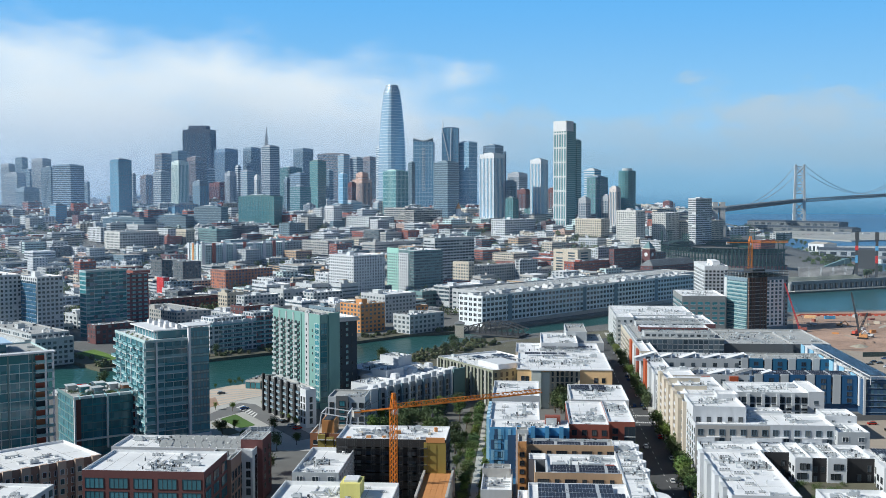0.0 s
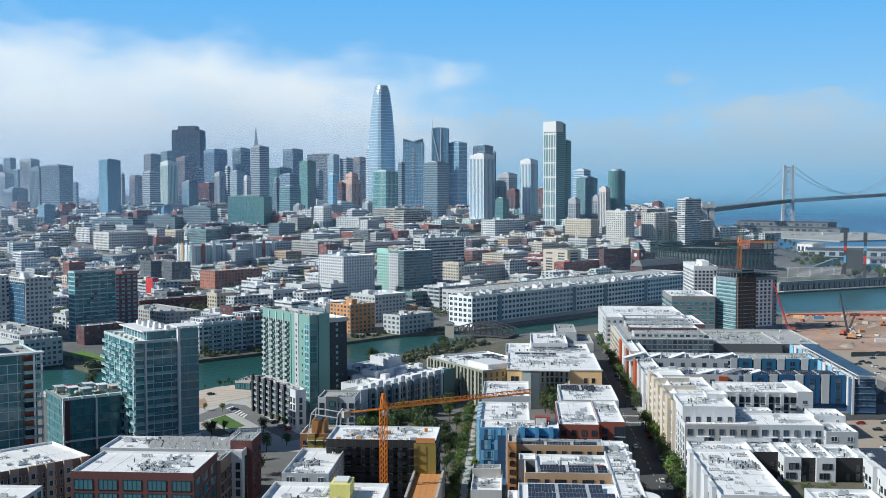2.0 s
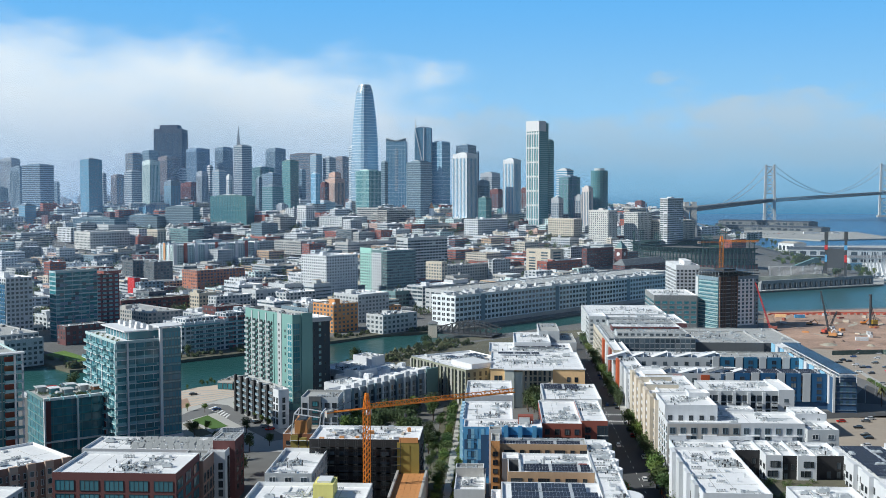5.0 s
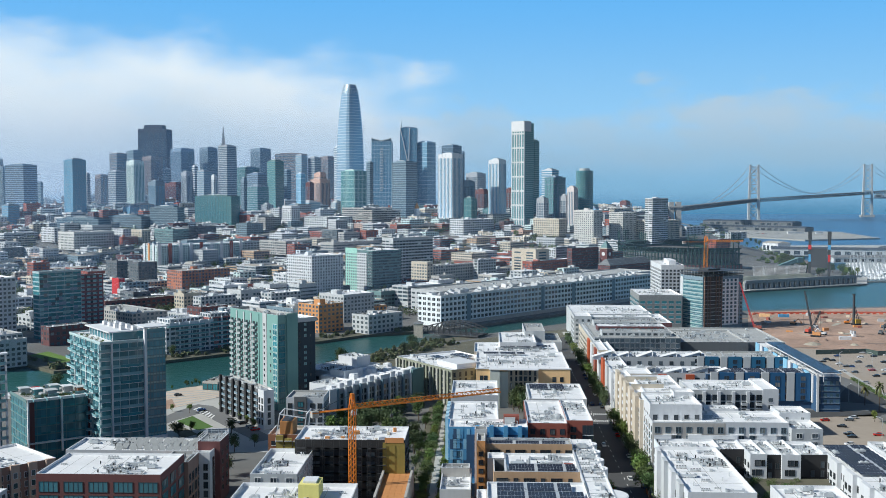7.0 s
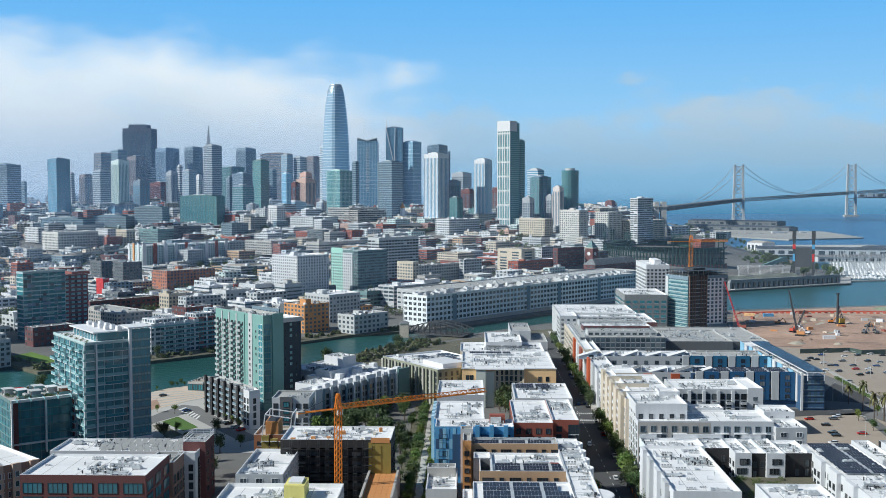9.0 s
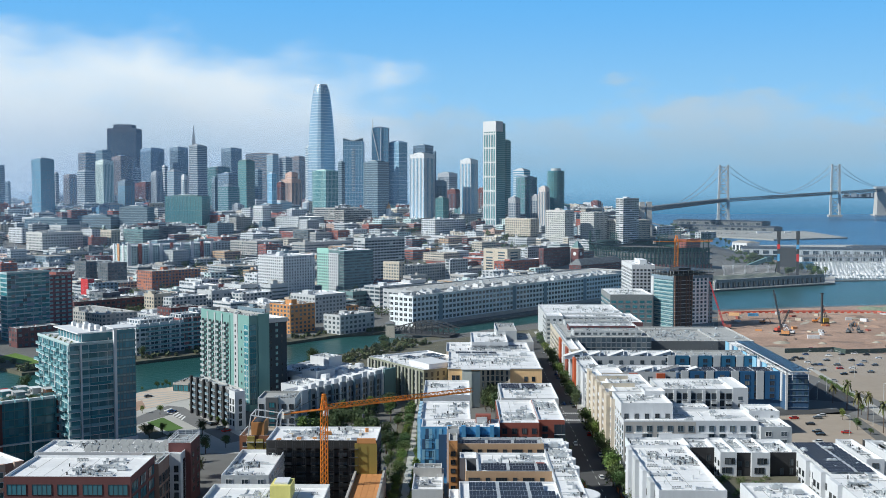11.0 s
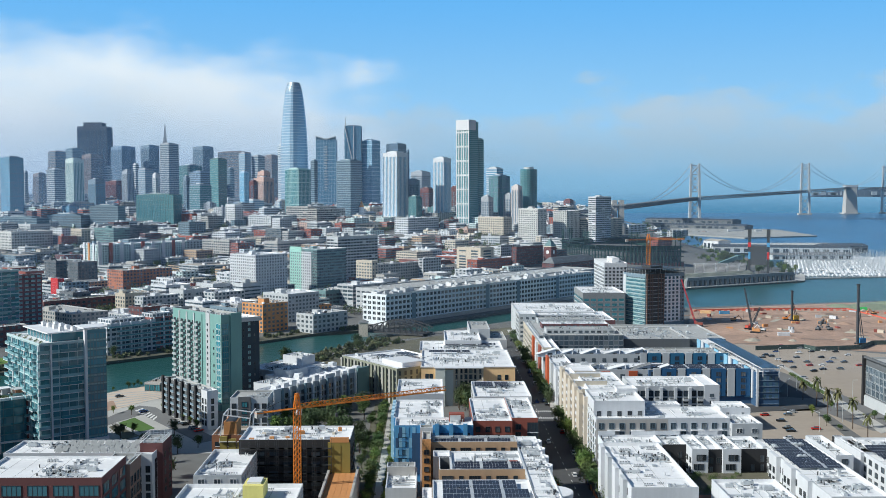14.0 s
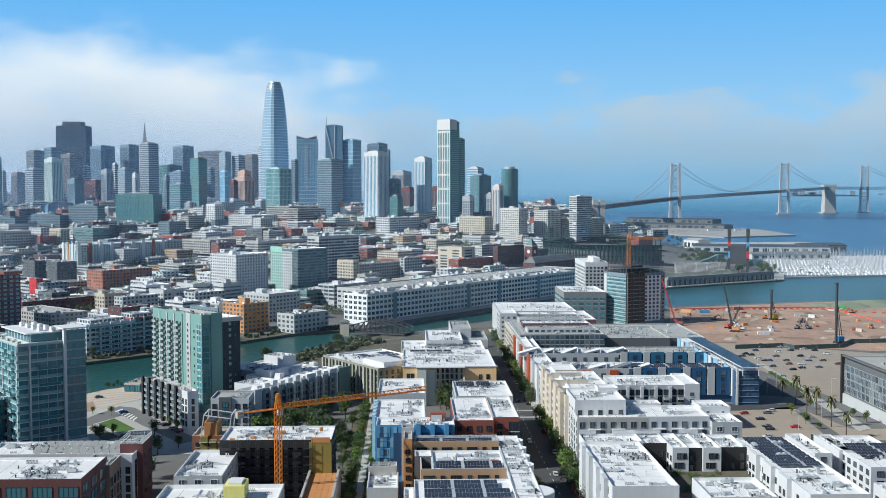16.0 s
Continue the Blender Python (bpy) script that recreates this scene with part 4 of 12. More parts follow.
b = block("apartment_building", "new apartment block with bright white roof membrane", -76.0, 311.5, 36.7, 22.8, 20.0, z=2.0, seed=10, wall=LGREY, roof=ROOF_W, faces="E", units=7, parapet=1.3, ww=2.0, wh=1.8, bay=4.2, )
stair_box = Shape(wall_paint("yellow_sheathing", 0.72, 0.66, 0.22), TRIM_W)
stair_box.box(20.2, 8.0, 19.1, 26.4, 17.1, 23.4, 0)
stair_box.box(21.2, 10.0, 23.4, 25.4, 16.1, 24.0, 1)
child("stair_head", stair_box.mesh("stair_head"), b, "yellow sheathed stair head")
b = block("unfinished_building", "half-built apartment block wrapped in dark sheeting", -66.9, 376.6, 39.4, 22.1, 24.0, z=2.0, seed=11, wall=BLACK, roof=ROOF_W, faces="SE", units=10, glass=GLASS_D, frame_mat=TRIM_D, storey=3.4, bay=4.6, ww=3.0, wh=1.9, category="construction site")
panel(b, "S", 39.4, 22.1, 31.5, 39.4, 9.0, 23.0, wall_paint("gold_sheathing", 0.30, 0.235, 0.06), 0.4, name="sheathing")
panel(b, "S", 39.4, 22.1, 32.3, 39.0, 23.0, 24.8, ORANGE, 0.5, name="edge_screen")
for i in range(9):
    s = Shape(TRIM_D, TRIM_D)
    for k in range(8):
        s.box(0, -1.4, k * 3.0, 5.4, -0.3, k * 3.0 + 0.12, 0)
    for k in (0, 2.7, 5.4):
        s.box(k - 0.05, -1.4, 0, k + 0.05, -1.3, 24.5, 1)
    child("scaffold", s.mesh("scaffold"), b).matrix_local = pose(0.8 + i * 5.6 * 0.594, 0, 0)
rng = random.Random(4)
for i in range(22):
    k = Shape(rng.choice((TRIM_W, ORANGE, METAL, SAND, GREY)))
    k.box(0, 0, 0, rng.uniform(0.8, 2.6), rng.uniform(0.8, 2.0), rng.uniform(0.5, 1.6))
    child("crate", k.mesh("crate"), b).matrix_local = pose(rng.uniform(2, 35.4), rng.uniform(1, 19.1), 23.1, 0, 0, rng.choice((0, 20, 90)))
wing(b, -16.3, 33.4, 16.6, 16.1, 18.0, z0=0.0, seed=12, wall=RUST, roof=ROOF_T, units=0, joined="SE", glass=GLASS_D)
deck = empty("formwork_deck", -35.1, 342.9, 2.0)
tagged(deck, label="orange plywood formwork deck of a half-built wing", category="construction site")
s = Shape(wall_paint("formwork_ply", 0.55, 0.25, 0.09), CONCRETE)
for i in range(5):
    for j in range(9):
        s.box(i * 2.02 + 0.03, j * 4.24 + 0.03, 11.7, (i + 1) * 2.02 - 0.03, (j + 1) * 4.24 - 0.03, 12.0)
child("plywood", s.mesh("plywood"), deck, kind="stuff")
s = Shape(CONCRETE)
s.box(0, 0, 0, 10.1, 38.2, 11.65)
child("slab", s.mesh("slab"), deck)
for u in (0.0, 10.1):
    s = Shape(CONCRETE, STEEL_O)
    s.box(u - 0.4, 0, 0, u + 0.4, 38.2, 13.2)
    child("edge_wall", s.mesh("edge_wall"), deck)
b = block("apartment_building", "bright blue apartment building with white roof", -12.7, 408.0, 30.2, 14.0, 22.0, z=2.0, seed=13, wall=BLUE, roof=ROOF_W, faces="SW", units=8, frame_mat=NAVY, glass=GLASS_B, bay=6, ww=3.2, wh=2.0)
for u in (0.22, 0.40, 0.58, 0.76):
    panel(b, "S", 30.2, 14.0, u * 30.2, (u + 0.10) * 30.2, 3.0, 19.0, NAVY, 0.3)
    panel(b, "S", 30.2, 14.0, (u + 0.11) * 30.2, (u + 0.165) * 30.2, 0.0, 22.6, BLUE, 1.2, name="pier")
for i in range(6):
    for j in range(5):
        if (i * 3 + j * 5) % 4:
            panel(b, "S", 30.2, 14.0, 0.3 + i * 1.3, 1.5 + i * 1.3, 1 + j * 4.1, 4.8 + j * 4.1, (NAVY, wall_paint("sky_blue_panel", 0.25, 0.5, 0.68), BLUE)[(i + j * 2) % 3], 0.12, name="cladding_tile")
lift = Shape(REDB, METAL)
lift.box(0, 0, 0, 6.0, 3.5, 3.2, 0)
lift.box(0.3, -0.6, 0, 4.5, -0.1, 2.6, 1)
child("lift_house", lift.mesh("lift_house"), b, "red lift house on the roof").matrix_local = pose(21.1, 10.0, 21.1)
wing(b, -0.8, 14.0, 20.0, 36.0, 22.0, z0=0.0, seed=14, wall=BLUE, roof=ROOF_W, joined="WE", units=10, glass=GLASS_A, bay=4.0, ww=2.4, wh=2.2)
wing(b, -1.2, 63.6, 21.0, 37.0, 22.0, z0=0.0, seed=15, wall=LGREY, roof=ROOF_W, joined="WS", units=10)
for q in range(5):
    panel(b, "W", 20.0, 36.0, 1.5 + q * 7.0, 5.0 + q * 7.0, 0, 22.3, wall_paint("pale_blue_bay", 0.42, 0.62, 0.74), 1.3, off=(-0.8, 14.0), name="blue_bay")
b = block("apartment_building", "dark red apartment building with broad white roof", 18.0, 420.0, 15.5, 46.0, 21.0, z=2.0, seed=16, wall=REDB, roof=ROOF_W, faces="S", units=12, bay=3.6, ww=1.7, wh=2.0, storey=3.2, base=3.8, z_top=1.0, frame_mat=TRIM_D, glass=GLASS_D)
wing(b, 15.5, 3.2, 10.4, 42.8, 21.5, z0=0.0, seed=17, wall=REDB, roof=ROOF_W, faces="S", joined="E", bay=5, ww=2.0, wh=2.0, storey=3.2, z_top=1.0, units=7, frame_mat=TRIM_D, glass=GLASS_D)
panel(b, "S", 10.4, 42.8, 6.2, 10.6, 0, 19.6, GLASS_D, 0.5, off=(15.5, 3.2), name="glazed_corner")
for q in range(4):
    panel(b, "S", 10.4, 42.8, 6.2, 10.6, 5.6 + q * 3.3, 5.9 + q * 3.3, TRIM_W, 0.62, off=(15.5, 3.2), name="floor_band")
    panel(b, "S", 10.4, 42.8, 6.3 + q * 1.38, 6.42 + q * 1.38, 0, 19.6, TRIM_D, 0.6, off=(15.5, 3.2), name="mullion")
wing(b, 2.6, 49.6, 25.4, 37.4, 21.0, z0=0.0, seed=18, wall=LGREY, roof=ROOF_W, units=12, joined="WS")
solar_rows(b, 4.0, 74.0, 20.4, 16, 4)
b = block("apartment_building", "tan apartment building with terraced wings and roof solar panels", -0.4, 381.0, 32.6, 9.6, 22.0, z=2.0, seed=20, wall=TAN, roof=ROOF_G, faces="", units=3, parapet=0.7, bay=9, ww=4.4, wh=1.5, hidden=False)
wide_light, small_light = window_mesh(3.6, 1.6, GLASS_D, TRIM_D, 3), window_mesh(1.3, 1.6, GLASS_D, TRIM_D, 0)


def tan_front(b, x, y, n, top):
    """Five storeys of a wide and a narrow window in turn."""
    for k in range(n):
        for q in range(3):
            child("window", (wide_light, small_light)[k % 2], b).matrix_local = pose(x + 4.5 * k, y, top - 3.9 - 3.3 * q)


tan_front(b, 5.0, 0, 7, 22.0)
solar_rows(b, 3.0, 0.8, 21.3, 28.5, 1, depth=2.6)
pipe = Shape(METAL)
pipe.beam((2.0, 6.6, 22.1), (31.0, 6.6, 22.1), 0.28)
pipe.beam((4.0, 5.4, 21.9), (24.0, 5.4, 21.9), 0.18)
for k in range(10):
    pipe.box(2.4 + k * 3.0, 6.4, 21.3, 2.6 + k * 3.0, 6.8, 22.0)
child("roof_pipe", pipe.mesh("roof_pipe"), b)
wing(b, 8.2, -30.5, 24.4, 25.0, 20.0, z0=0.0, seed=21, wall=TAN, roof=ROOF_W, units=16, parapet=0.8)
wing(b, 2.3, -14.0, 5.9, 8.5, 20.2, z0=0.0, seed=61, wall=wall_paint("dark_grey_render", 0.11, 0.12, 0.15), roof=ROOF_W, units=0)
wing(b, 4.2, -30.5, 4.0, 16.4, 20.0, z0=0.0, seed=62, wall=TAN, roof=ROOF_D, parapet=4.6)
tan_front(b, 7.0, -30.5, 6, 20.0)
solar_rows(b, 9.4, -29.6, 19.5, 22.8, 2, pitch=3.4, depth=3.2)
tanks = Shape(METAL, DUCT, REDB)
tanks.drum(16.2, -22.0, 19.2, 22.4, 0.55, 0.4, 12, 0)
tanks.box(10.0, -22.4, 19.2, 14.5, -19.6, 20.8, 1)
tanks.box(22.5, -21.6, 19.4, 27.2, -20.2, 20.8, 0)
tanks.box(28.0, -22.0, 19.2, 31.0, -20.4, 20.4, 2)
child("roof_plant", tanks.mesh("roof_plant"), b)
wing(b, 1.9, -82.0, 31.0, 39.0, 20.0, z0=0.0, seed=22, wall=TAN, roof=ROOF_W, faces="", units=9, parapet=0.8)
solar_rows(b, 5.0, -53.6, 19.5, 24.0, 1, depth=7.6, tilt=4.0)
solar_rows(b, 5.0, -63.4, 19.5, 27.0, 1, depth=7.6, tilt=4.0)
wing(b, -1.3, -62.0, 3.1, 13.0, 19.2, z0=0.0, wall=LGREY, roof=ROOF_W)
wing(b, 32.7, -82.0, 8.2, 98.6, 20.0, z0=0.0, seed=24, wall=WHITE, roof=ROOF_W, faces="", joined="EW", units=26, parapet=0.5)
for v, r in ((8.5, 3.4), (-3.0, 3.4), (-14.5, 3.4), (-26.0, 3.4)):
    bay = Shape(WHITE, ROOF_W)
    bay.drum(38.9, v, 0, 19.56, r, None, 24, 0)
    bay.drum(38.9, v, 19.56, 19.6, r - 0.3, None, 24, 1)
    for q in range(-5, 6):
        a0, a1 = radians(q * 14 - 7), radians(q * 14 + 7)
        bay.prism([(38.9 + (r - 0.25) * math.cos(a0), v + (r - 0.25) * math.sin(a0)), (38.9 + r * math.cos(a0), v + r * math.sin(a0)), (38.9 + r * math.cos(a1), v + r * math.sin(a1)), (38.9 + (r - 0.25) * math.cos(a1), v + (r - 0.25) * math.sin(a1))], 19.6, 20.3, 0)
    child("curved_bay", bay.mesh("curved_bay"), b, "white curved bay")
round_end = Shape(WHITE, ROOF_W)
round_end.drum(38.6, -55.5, 0, 19.7, 6.6, None, 32, 0)
round_end.drum(38.6, -55.5, 19.7, 19.74, 6.2, None, 32, 1)
child("round_end", round_end.mesh("round_end"), b, "white rounded end of the roof")
wing(b, -1.6, -2.6, 3.1, 12.0, 23.6, z0=0.0, seed=25, wall=ORANGE, roof=ROOF_G, faces="S", bay=3.1, ww=1.5, wh=1.5, storey=3.1, base=2.6, frame_mat=TRIM_D, glass=GLASS_D)
wing(b, -2.4, 9.6, 4.6, 5.0, 25.0, z0=0.0, wall=GREY, roof=ROOF_G)
b = block("apartment_building", "small white-roofed block beside the garden path", -13.8, 342.8, 10.1, 26.2, 16.0, z=2.0, seed=26, wall=LGREY, roof=ROOF_W, faces="SE", units=3, parapet=1.2, frame_mat=TRIM_D, bay=9, ww=4)
wing(b, -0.2, 19.3, 9.7, 6.1, 18.0, z0=0.0, seed=27, wall=CONCRETE, roof=ROOF_G, units=1)
b = block("apartment_building", "grey and white apartment building with stepped bays beside the creek", -82.5, 515.7, 9.6, 73.2, 16.0, rot=-35.0, z=2.0, seed=28, wall=wall_paint("storm_grey_wall", 0.33, 0.36, 0.39), roof=ROOF_W, faces="", hidden=False, units=14, parapet=1.2)
add_windows(b, 9.6, 73.2, 16.0, "E", base=1.6, storey=3.2, bay=2.82, ww=2.0, wh=2.1, glass=GLASS_D, frame_mat=TRIM_D, single=False)
add_windows(b, 9.6, 73.2, 16.0, "S", base=1.6, storey=3.2, bay=3.6, ww=2.0, wh=2.1, glass=GLASS_D, frame_mat=TRIM_D)
for k in range(13):
    panel(b, "E", 9.6, 73.2, 5.63 * k + 0.3, 5.63 * k + 1.6, 0, 16.4, (LGREY, SLATE, WHITE)[k % 3], 1.1, name="bay_fin")
panel(b, "E", 9.6, 73.2, 64.2, 73.7, 0, 18.0, TEALD, 1.2, name="green_end_bay")
panel(b, "E", 9.6, 73.2, 0.0, 5.0, 0, 16.6, WHITE, 1.5, name="white_bay")
wing(b, -24.0, 30.8, 24.0, 22.0, 16.0, wall=WHITE, roof=ROOF_W, faces="S", units=9, single=False, bay=3.6, ww=2.0, wh=2.0)
wing(b, -24.0, 55.7, 24.0, 19.0, 16.0, wall=WHITE, roof=ROOF_W, faces="S", units=9, single=False, bay=3.6, ww=2.0, wh=2.0)
wing(b, -20.0, 33.7, 10.0, 14.6, 19.2, wall=WHITE, roof=ROOF_W, units=2)
for k in range(12):
    step = Shape(WHITE, ROOF_W)
    step.prism([(0, 0), (4.2, 0), (4.2, 3.4), (0, 3.4)], 14.8, 17.2 + 0.5 * (k % 3), 0, [(0.9, 0), (4.2, 0), (4.2, 3.4), (0.9, 3.4)])
    step.box(1.0, 0.1, 17.2 + 0.5 * (k % 3), 4.1, 3.3, 17.3 + 0.5 * (k % 3), 1)
    child("roof_volume", step.mesh("roof_volume"), b).matrix_local = pose(3.4, 5.2 + 5.63 * k, 0)
    if k % 2:
        child("roof_volume", step.mesh("roof_volume"), b).matrix_local = pose(-6.0 - (k % 4) * 3.0, 32.0 + 3.4 * k, 0)
wing(b, 2.0, 40.3, 7.0, 7.3, 18.0, wall=WHITE, roof=ROOF_W)
wing(b, 2.0, 58.6, 7.0, 5.9, 18.0, wall=WHITE, roof=ROOF_W)
wing(b, -14.0, 12.0, 14.0, 18.6, 16.0, wall=WHITE, roof=ROOF_W, joined="SW", units=4, seed=281, bay=3.6, ww=2.0, wh=2.0)
wing(b, -50.0, 42.0, 25.8, 17.0, 16.0, wall=WHITE, roof=ROOF_W, joined="SW", units=6, seed=282, bay=3.6, ww=2.0, wh=2.0)
wing(b, -50.0, 61.0, 25.8, 18.0, 16.0, wall=WHITE, roof=ROOF_W, joined="SW", units=7, seed=283, bay=3.6, ww=2.0, wh=2.0)
wing(b, -44.0, 66.0, 14.0, 11.0, 20.4, wall=WHITE, roof=ROOF_W, units=3, seed=284)

# olive and yellow apartment blocks
b = block("apartment_building", "olive apartment building with sand bays and white roof", -48.4, 601.5, 56.4, 39.8, 19.0, rot=-55.0, z=2.0, seed=29, wall=OLIVE, roof=ROOF_W, faces="", hidden=False, units=16)
add_windows(b, 56.4, 39.8, 19.0, "S", base=2.0, storey=3.3, bay=3.52, ww=1.5, wh=2.2, glass=GLASS_D, frame_mat=TRIM_D)
add_windows(b, 56.4, 39.8, 19.0, "E", base=2.0, storey=3.3, bay=3.4, ww=1.4, wh=2.2, glass=GLASS_D, frame_mat=TRIM_D, single=False)
for i in range(8):
    panel(b, "S", 56.4, 39.8, 0.2 + i * 7.05, 0.2 + i * 7.05 + 1.66, 0.0, 18.0, wall_paint("pale_stone_fin", 0.40, 0.40, 0.36), 1.0, name="bay_fin")
    panel(b, "S", 56.4, 39.8, 3.32 + i * 7.05, 3.32 + i * 7.05 + 1.41, 0.0, 18.0, OLIVE, 0.8, name="bay_fin")
solar_rows(b, 16.9, 11.9, 19.4, 12.0, 2)
solar_rows(b, 16.9, 24.7, 19.4, 14.0, 3)
roof_step = Shape(WHITE, ROOF_W)
roof_step.box(31.0, 7.2, 17.8, 50.8, 21.9, 20.6, 0)
child("roof_volume", roof_step.mesh("roof_volume"), b)
b = block("apartment_building", "yellow apartment building with sand centre and white roof", -3.3, 553.5, 48.8, 60.5, 20.0, z=2.0, seed=30, wall=YELLOW, roof=ROOF_W, faces="", hidden=False, units=20, parapet=0.7, single=False)
panel(b, "S", 48.8, 60.5, 7.3, 12.2, 0, 19.6, wall_paint("pale_sage_wall", 0.60, 0.64, 0.60), 3.2, name="sage_bay")
panel(b, "S", 48.8, 60.5, 12.2, 16.6, 0, 18.8, wall_paint("pale_sage_wall", 0.50, 0.56, 0.50), 1.8, name="sage_bay")
curve = Shape(SAND)
prof = [(16.6 + 15.6 * k / 10, -1.9 + 1.7 * math.sin(math.pi * k / 10)) for k in range(11)]
curve.prism([*prof, (32.2, 0.4), (16.6, 0.4)], 0, 19.4)
child("curved_front", curve.mesh("curved_front"), b, "sand-coloured curved front")
me = window_mesh(1.5, 2.2, GLASS_D, TRIM_D, 1)
for k in range(6):
    for q in range(6):
        u = (q + 0.5) / 6
        child("window", me, b).matrix_local = pose(16.6 + 15.6 * u, -1.95 + 1.7 * math.sin(math.pi * u), 1.5 + k * 3.1, 0, 0, (0.5 - u) * -24)
small = window_mesh(1.6, 2.4, GLASS_D, TRIM_D, 0)
for u, z in ((0.06, 14.0), (0.105, 14.0), (0.83, 13.4), (0.91, 13.4), (0.83, 9.0), (0.06, 9.6), (0.105, 9.6)):
    child("window", small, b).matrix_local = pose(48.8 * u, 0, z)
eave = Shape(TRIM_W)
eave.box(6.8, -3.6, 19.9, 32.2, 1.0, 20.3)
eave.box(-0.5, -0.35, 19.9, 6.8, 1.0, 20.3)
eave.box(32.2, -0.35, 19.9, 49.3, 1.0, 20.3)
child("eave", eave.mesh("eave"), b, "white projecting roof eave")
wing(b, -1.4, 60.4, 48.6, 36.7, 20.0, z0=0.0, seed=31, wall=LGREY, roof=ROOF_W, units=16, single=False)
solar_rows(b, 4.0, 48.4, 20.0, 24.0, 2)
solar_rows(b, 14.0, 75.6, 20.0, 30.0, 2)
wing(b, 13.5, 76.9, 21.6, 45.3, 23.0, z0=0.0, seed=32, wall=WHITE, roof=ROOF_W, units=3, single=False)
wing(b, 29.5, 113.3, 12.7, 39.7, 25.0, z0=0.0, seed=33, wall=LGREY, roof=ROOF_G, units=1, single=False)
wing(b, 34.5, 98.9, 17.2, 41.3, 20.0, z0=0.0, seed=34, wall=LGREY, roof=ROOF_G, units=6, single=False)

# right of the street
b = block("apartment_building", "white apartment building with black bays round a courtyard", 62.0, 321.2, 20.6, 57.6, 22.0, z=2.0, seed=35, wall=WHITE, roof=ROOF_W, faces="E", units=22, bay=6.4, ww=1.6, wh=1.7, skip=0.25, parapet=1.1, frame_mat=TRIM_D, hidden=False)
for k in range(7):
    for q in range(2, 6):
        child("window", window_mesh(1.2, 2.0, GLASS_D, TRIM_D, 0), b).matrix_local = pose(0, 5.0 + 8.0 * k + (q % 2) * 1.8, 2.0 + 3.2 * q, 0, 0, 270)
for k in range(4):
    panel(b, "W", 20.6, 57.6, 3.0 + 14.0 * k, 9.0 + 14.0 * k, 0, 22.6, (WHITE, LGREY)[k % 2], 1.4, name="stepped_bay")
wing(b, 0.8, 57.6, 21.2, 12.2, 22.0, z0=0.0, seed=36, wall=wall_paint("ice_white_wall", 0.72, 0.79, 0.83), roof=ROOF_W, faces="W", units=4, bay=3.0, ww=1.3, wh=1.9, frame_mat=TRIM_D, parapet=1.0)
for u0, u1 in ((0.8, 7.0), (13.0, 31.0), (38.0, 45.0)):
    crest = Shape(WHITE, COPING)
    crest.box(u0, 69.2, 22.0, u1, 69.6, 23.3, 0)
    crest.box(u0 - 0.05, 69.15, 23.3, u1 + 0.05, 69.65, 23.38, 1)
    child("raised_parapet", crest.mesh("raised_parapet"), b)
wing(b, 22.0, 56.3, 8.3, 13.5, 21.6, z0=0.0, seed=63, wall=BLACK, roof=ROOF_W, faces="S", units=2, bay=4.1, ww=1.2, wh=2.0, frame_mat=TRIM_D)
PAIRS = ((-1.6, 1.0), (0.2, 1.9))


def bay_windows(b, x, y, top):
    """A narrow and a wide window side by side, swapped from storey to storey."""
    for q in range(5):
        for u, ww in PAIRS:
            child("window", window_mesh(ww, 1.9, GLASS_D, TRIM_D, 0 if ww < 1.5 else 1), b).matrix_local = pose(x + (u if q % 2 else -u), y, top - 4.0 - 3.3 * q)


wing(b, 30.3, 47.6, 5.7, 22.2, 22.0, z0=0.0, seed=37, wall=WHITE, roof=ROOF_W, faces="W", units=5, bay=4.4, ww=1.7, wh=1.7, glass=GLASS_D, frame_mat=TRIM_D, parapet=1.0, skip=0.2)
bay_windows(b, 33.1, 47.6, 22.0)
wing(b, 36.0, 48.4, 5.0, 21.4, 21.7, z0=0.0, seed=38, wall=BLACK, roof=ROOF_W, faces="S", bay=2.5, ww=1.2, wh=1.9, frame_mat=TRIM_D, units=2, skip=0.3)
wing(b, 41.0, 47.2, 6.4, 22.6, 22.0, z0=0.0, seed=39, wall=WHITE, roof=ROOF_W, units=6, parapet=1.0)
bay_windows(b, 44.2, 47.2, 22.0)
wing(b, 47.4, 50.2, 10.0, 19.6, 21.4, z0=0.0, seed=40, wall=BLACK, roof=ROOF_W, faces="S", bay=3.3, ww=1.2, wh=2.2, frame_mat=TRIM_D, units=3, skip=0.3)
wing(b, 57.4, -10.0, 18.2, 72.6, 21.8, z0=0.0, seed=41, wall=WHITE, roof=ROOF_W, faces="W", units=14, bay=4.0, ww=1.7, wh=1.9, skip=0.2, frame_mat=TRIM_D, glass=GLASS_D, parapet=0.9)
for k in range(4):
    panel(b, "W", 18.2, 72.6, 4.0 + 15.0 * k, 12.0 + 15.0 * k, 0, 22.2, WHITE, 1.5, off=(57.4, -10.0), name="stepped_bay")
    for q in range(5):
        for u in (6.0, 9.6):
            child("window", window_mesh(1.7, 1.9, GLASS_D, TRIM_D, 1), b).matrix_local = pose(55.9, 62.6 - u - 15.0 * k, 3.0 + 3.3 * q, 0, 0, 270)
solar_rows(b, 59.2, 23.0, 21.2, 14.8, 9, pitch=4.35, depth=3.9, tilt=7.0)
wing(b, 27.0, -12.0, 20.0, 21.6, 21.8, z0=0.0, seed=42, wall=WHITE, roof=ROOF_W, units=8, parapet=1.1)
yard = Shape(SCRUB, GRASS)
yard.box(20.6, 0.0, 0.0, 57.4, 48.0, 13.5)
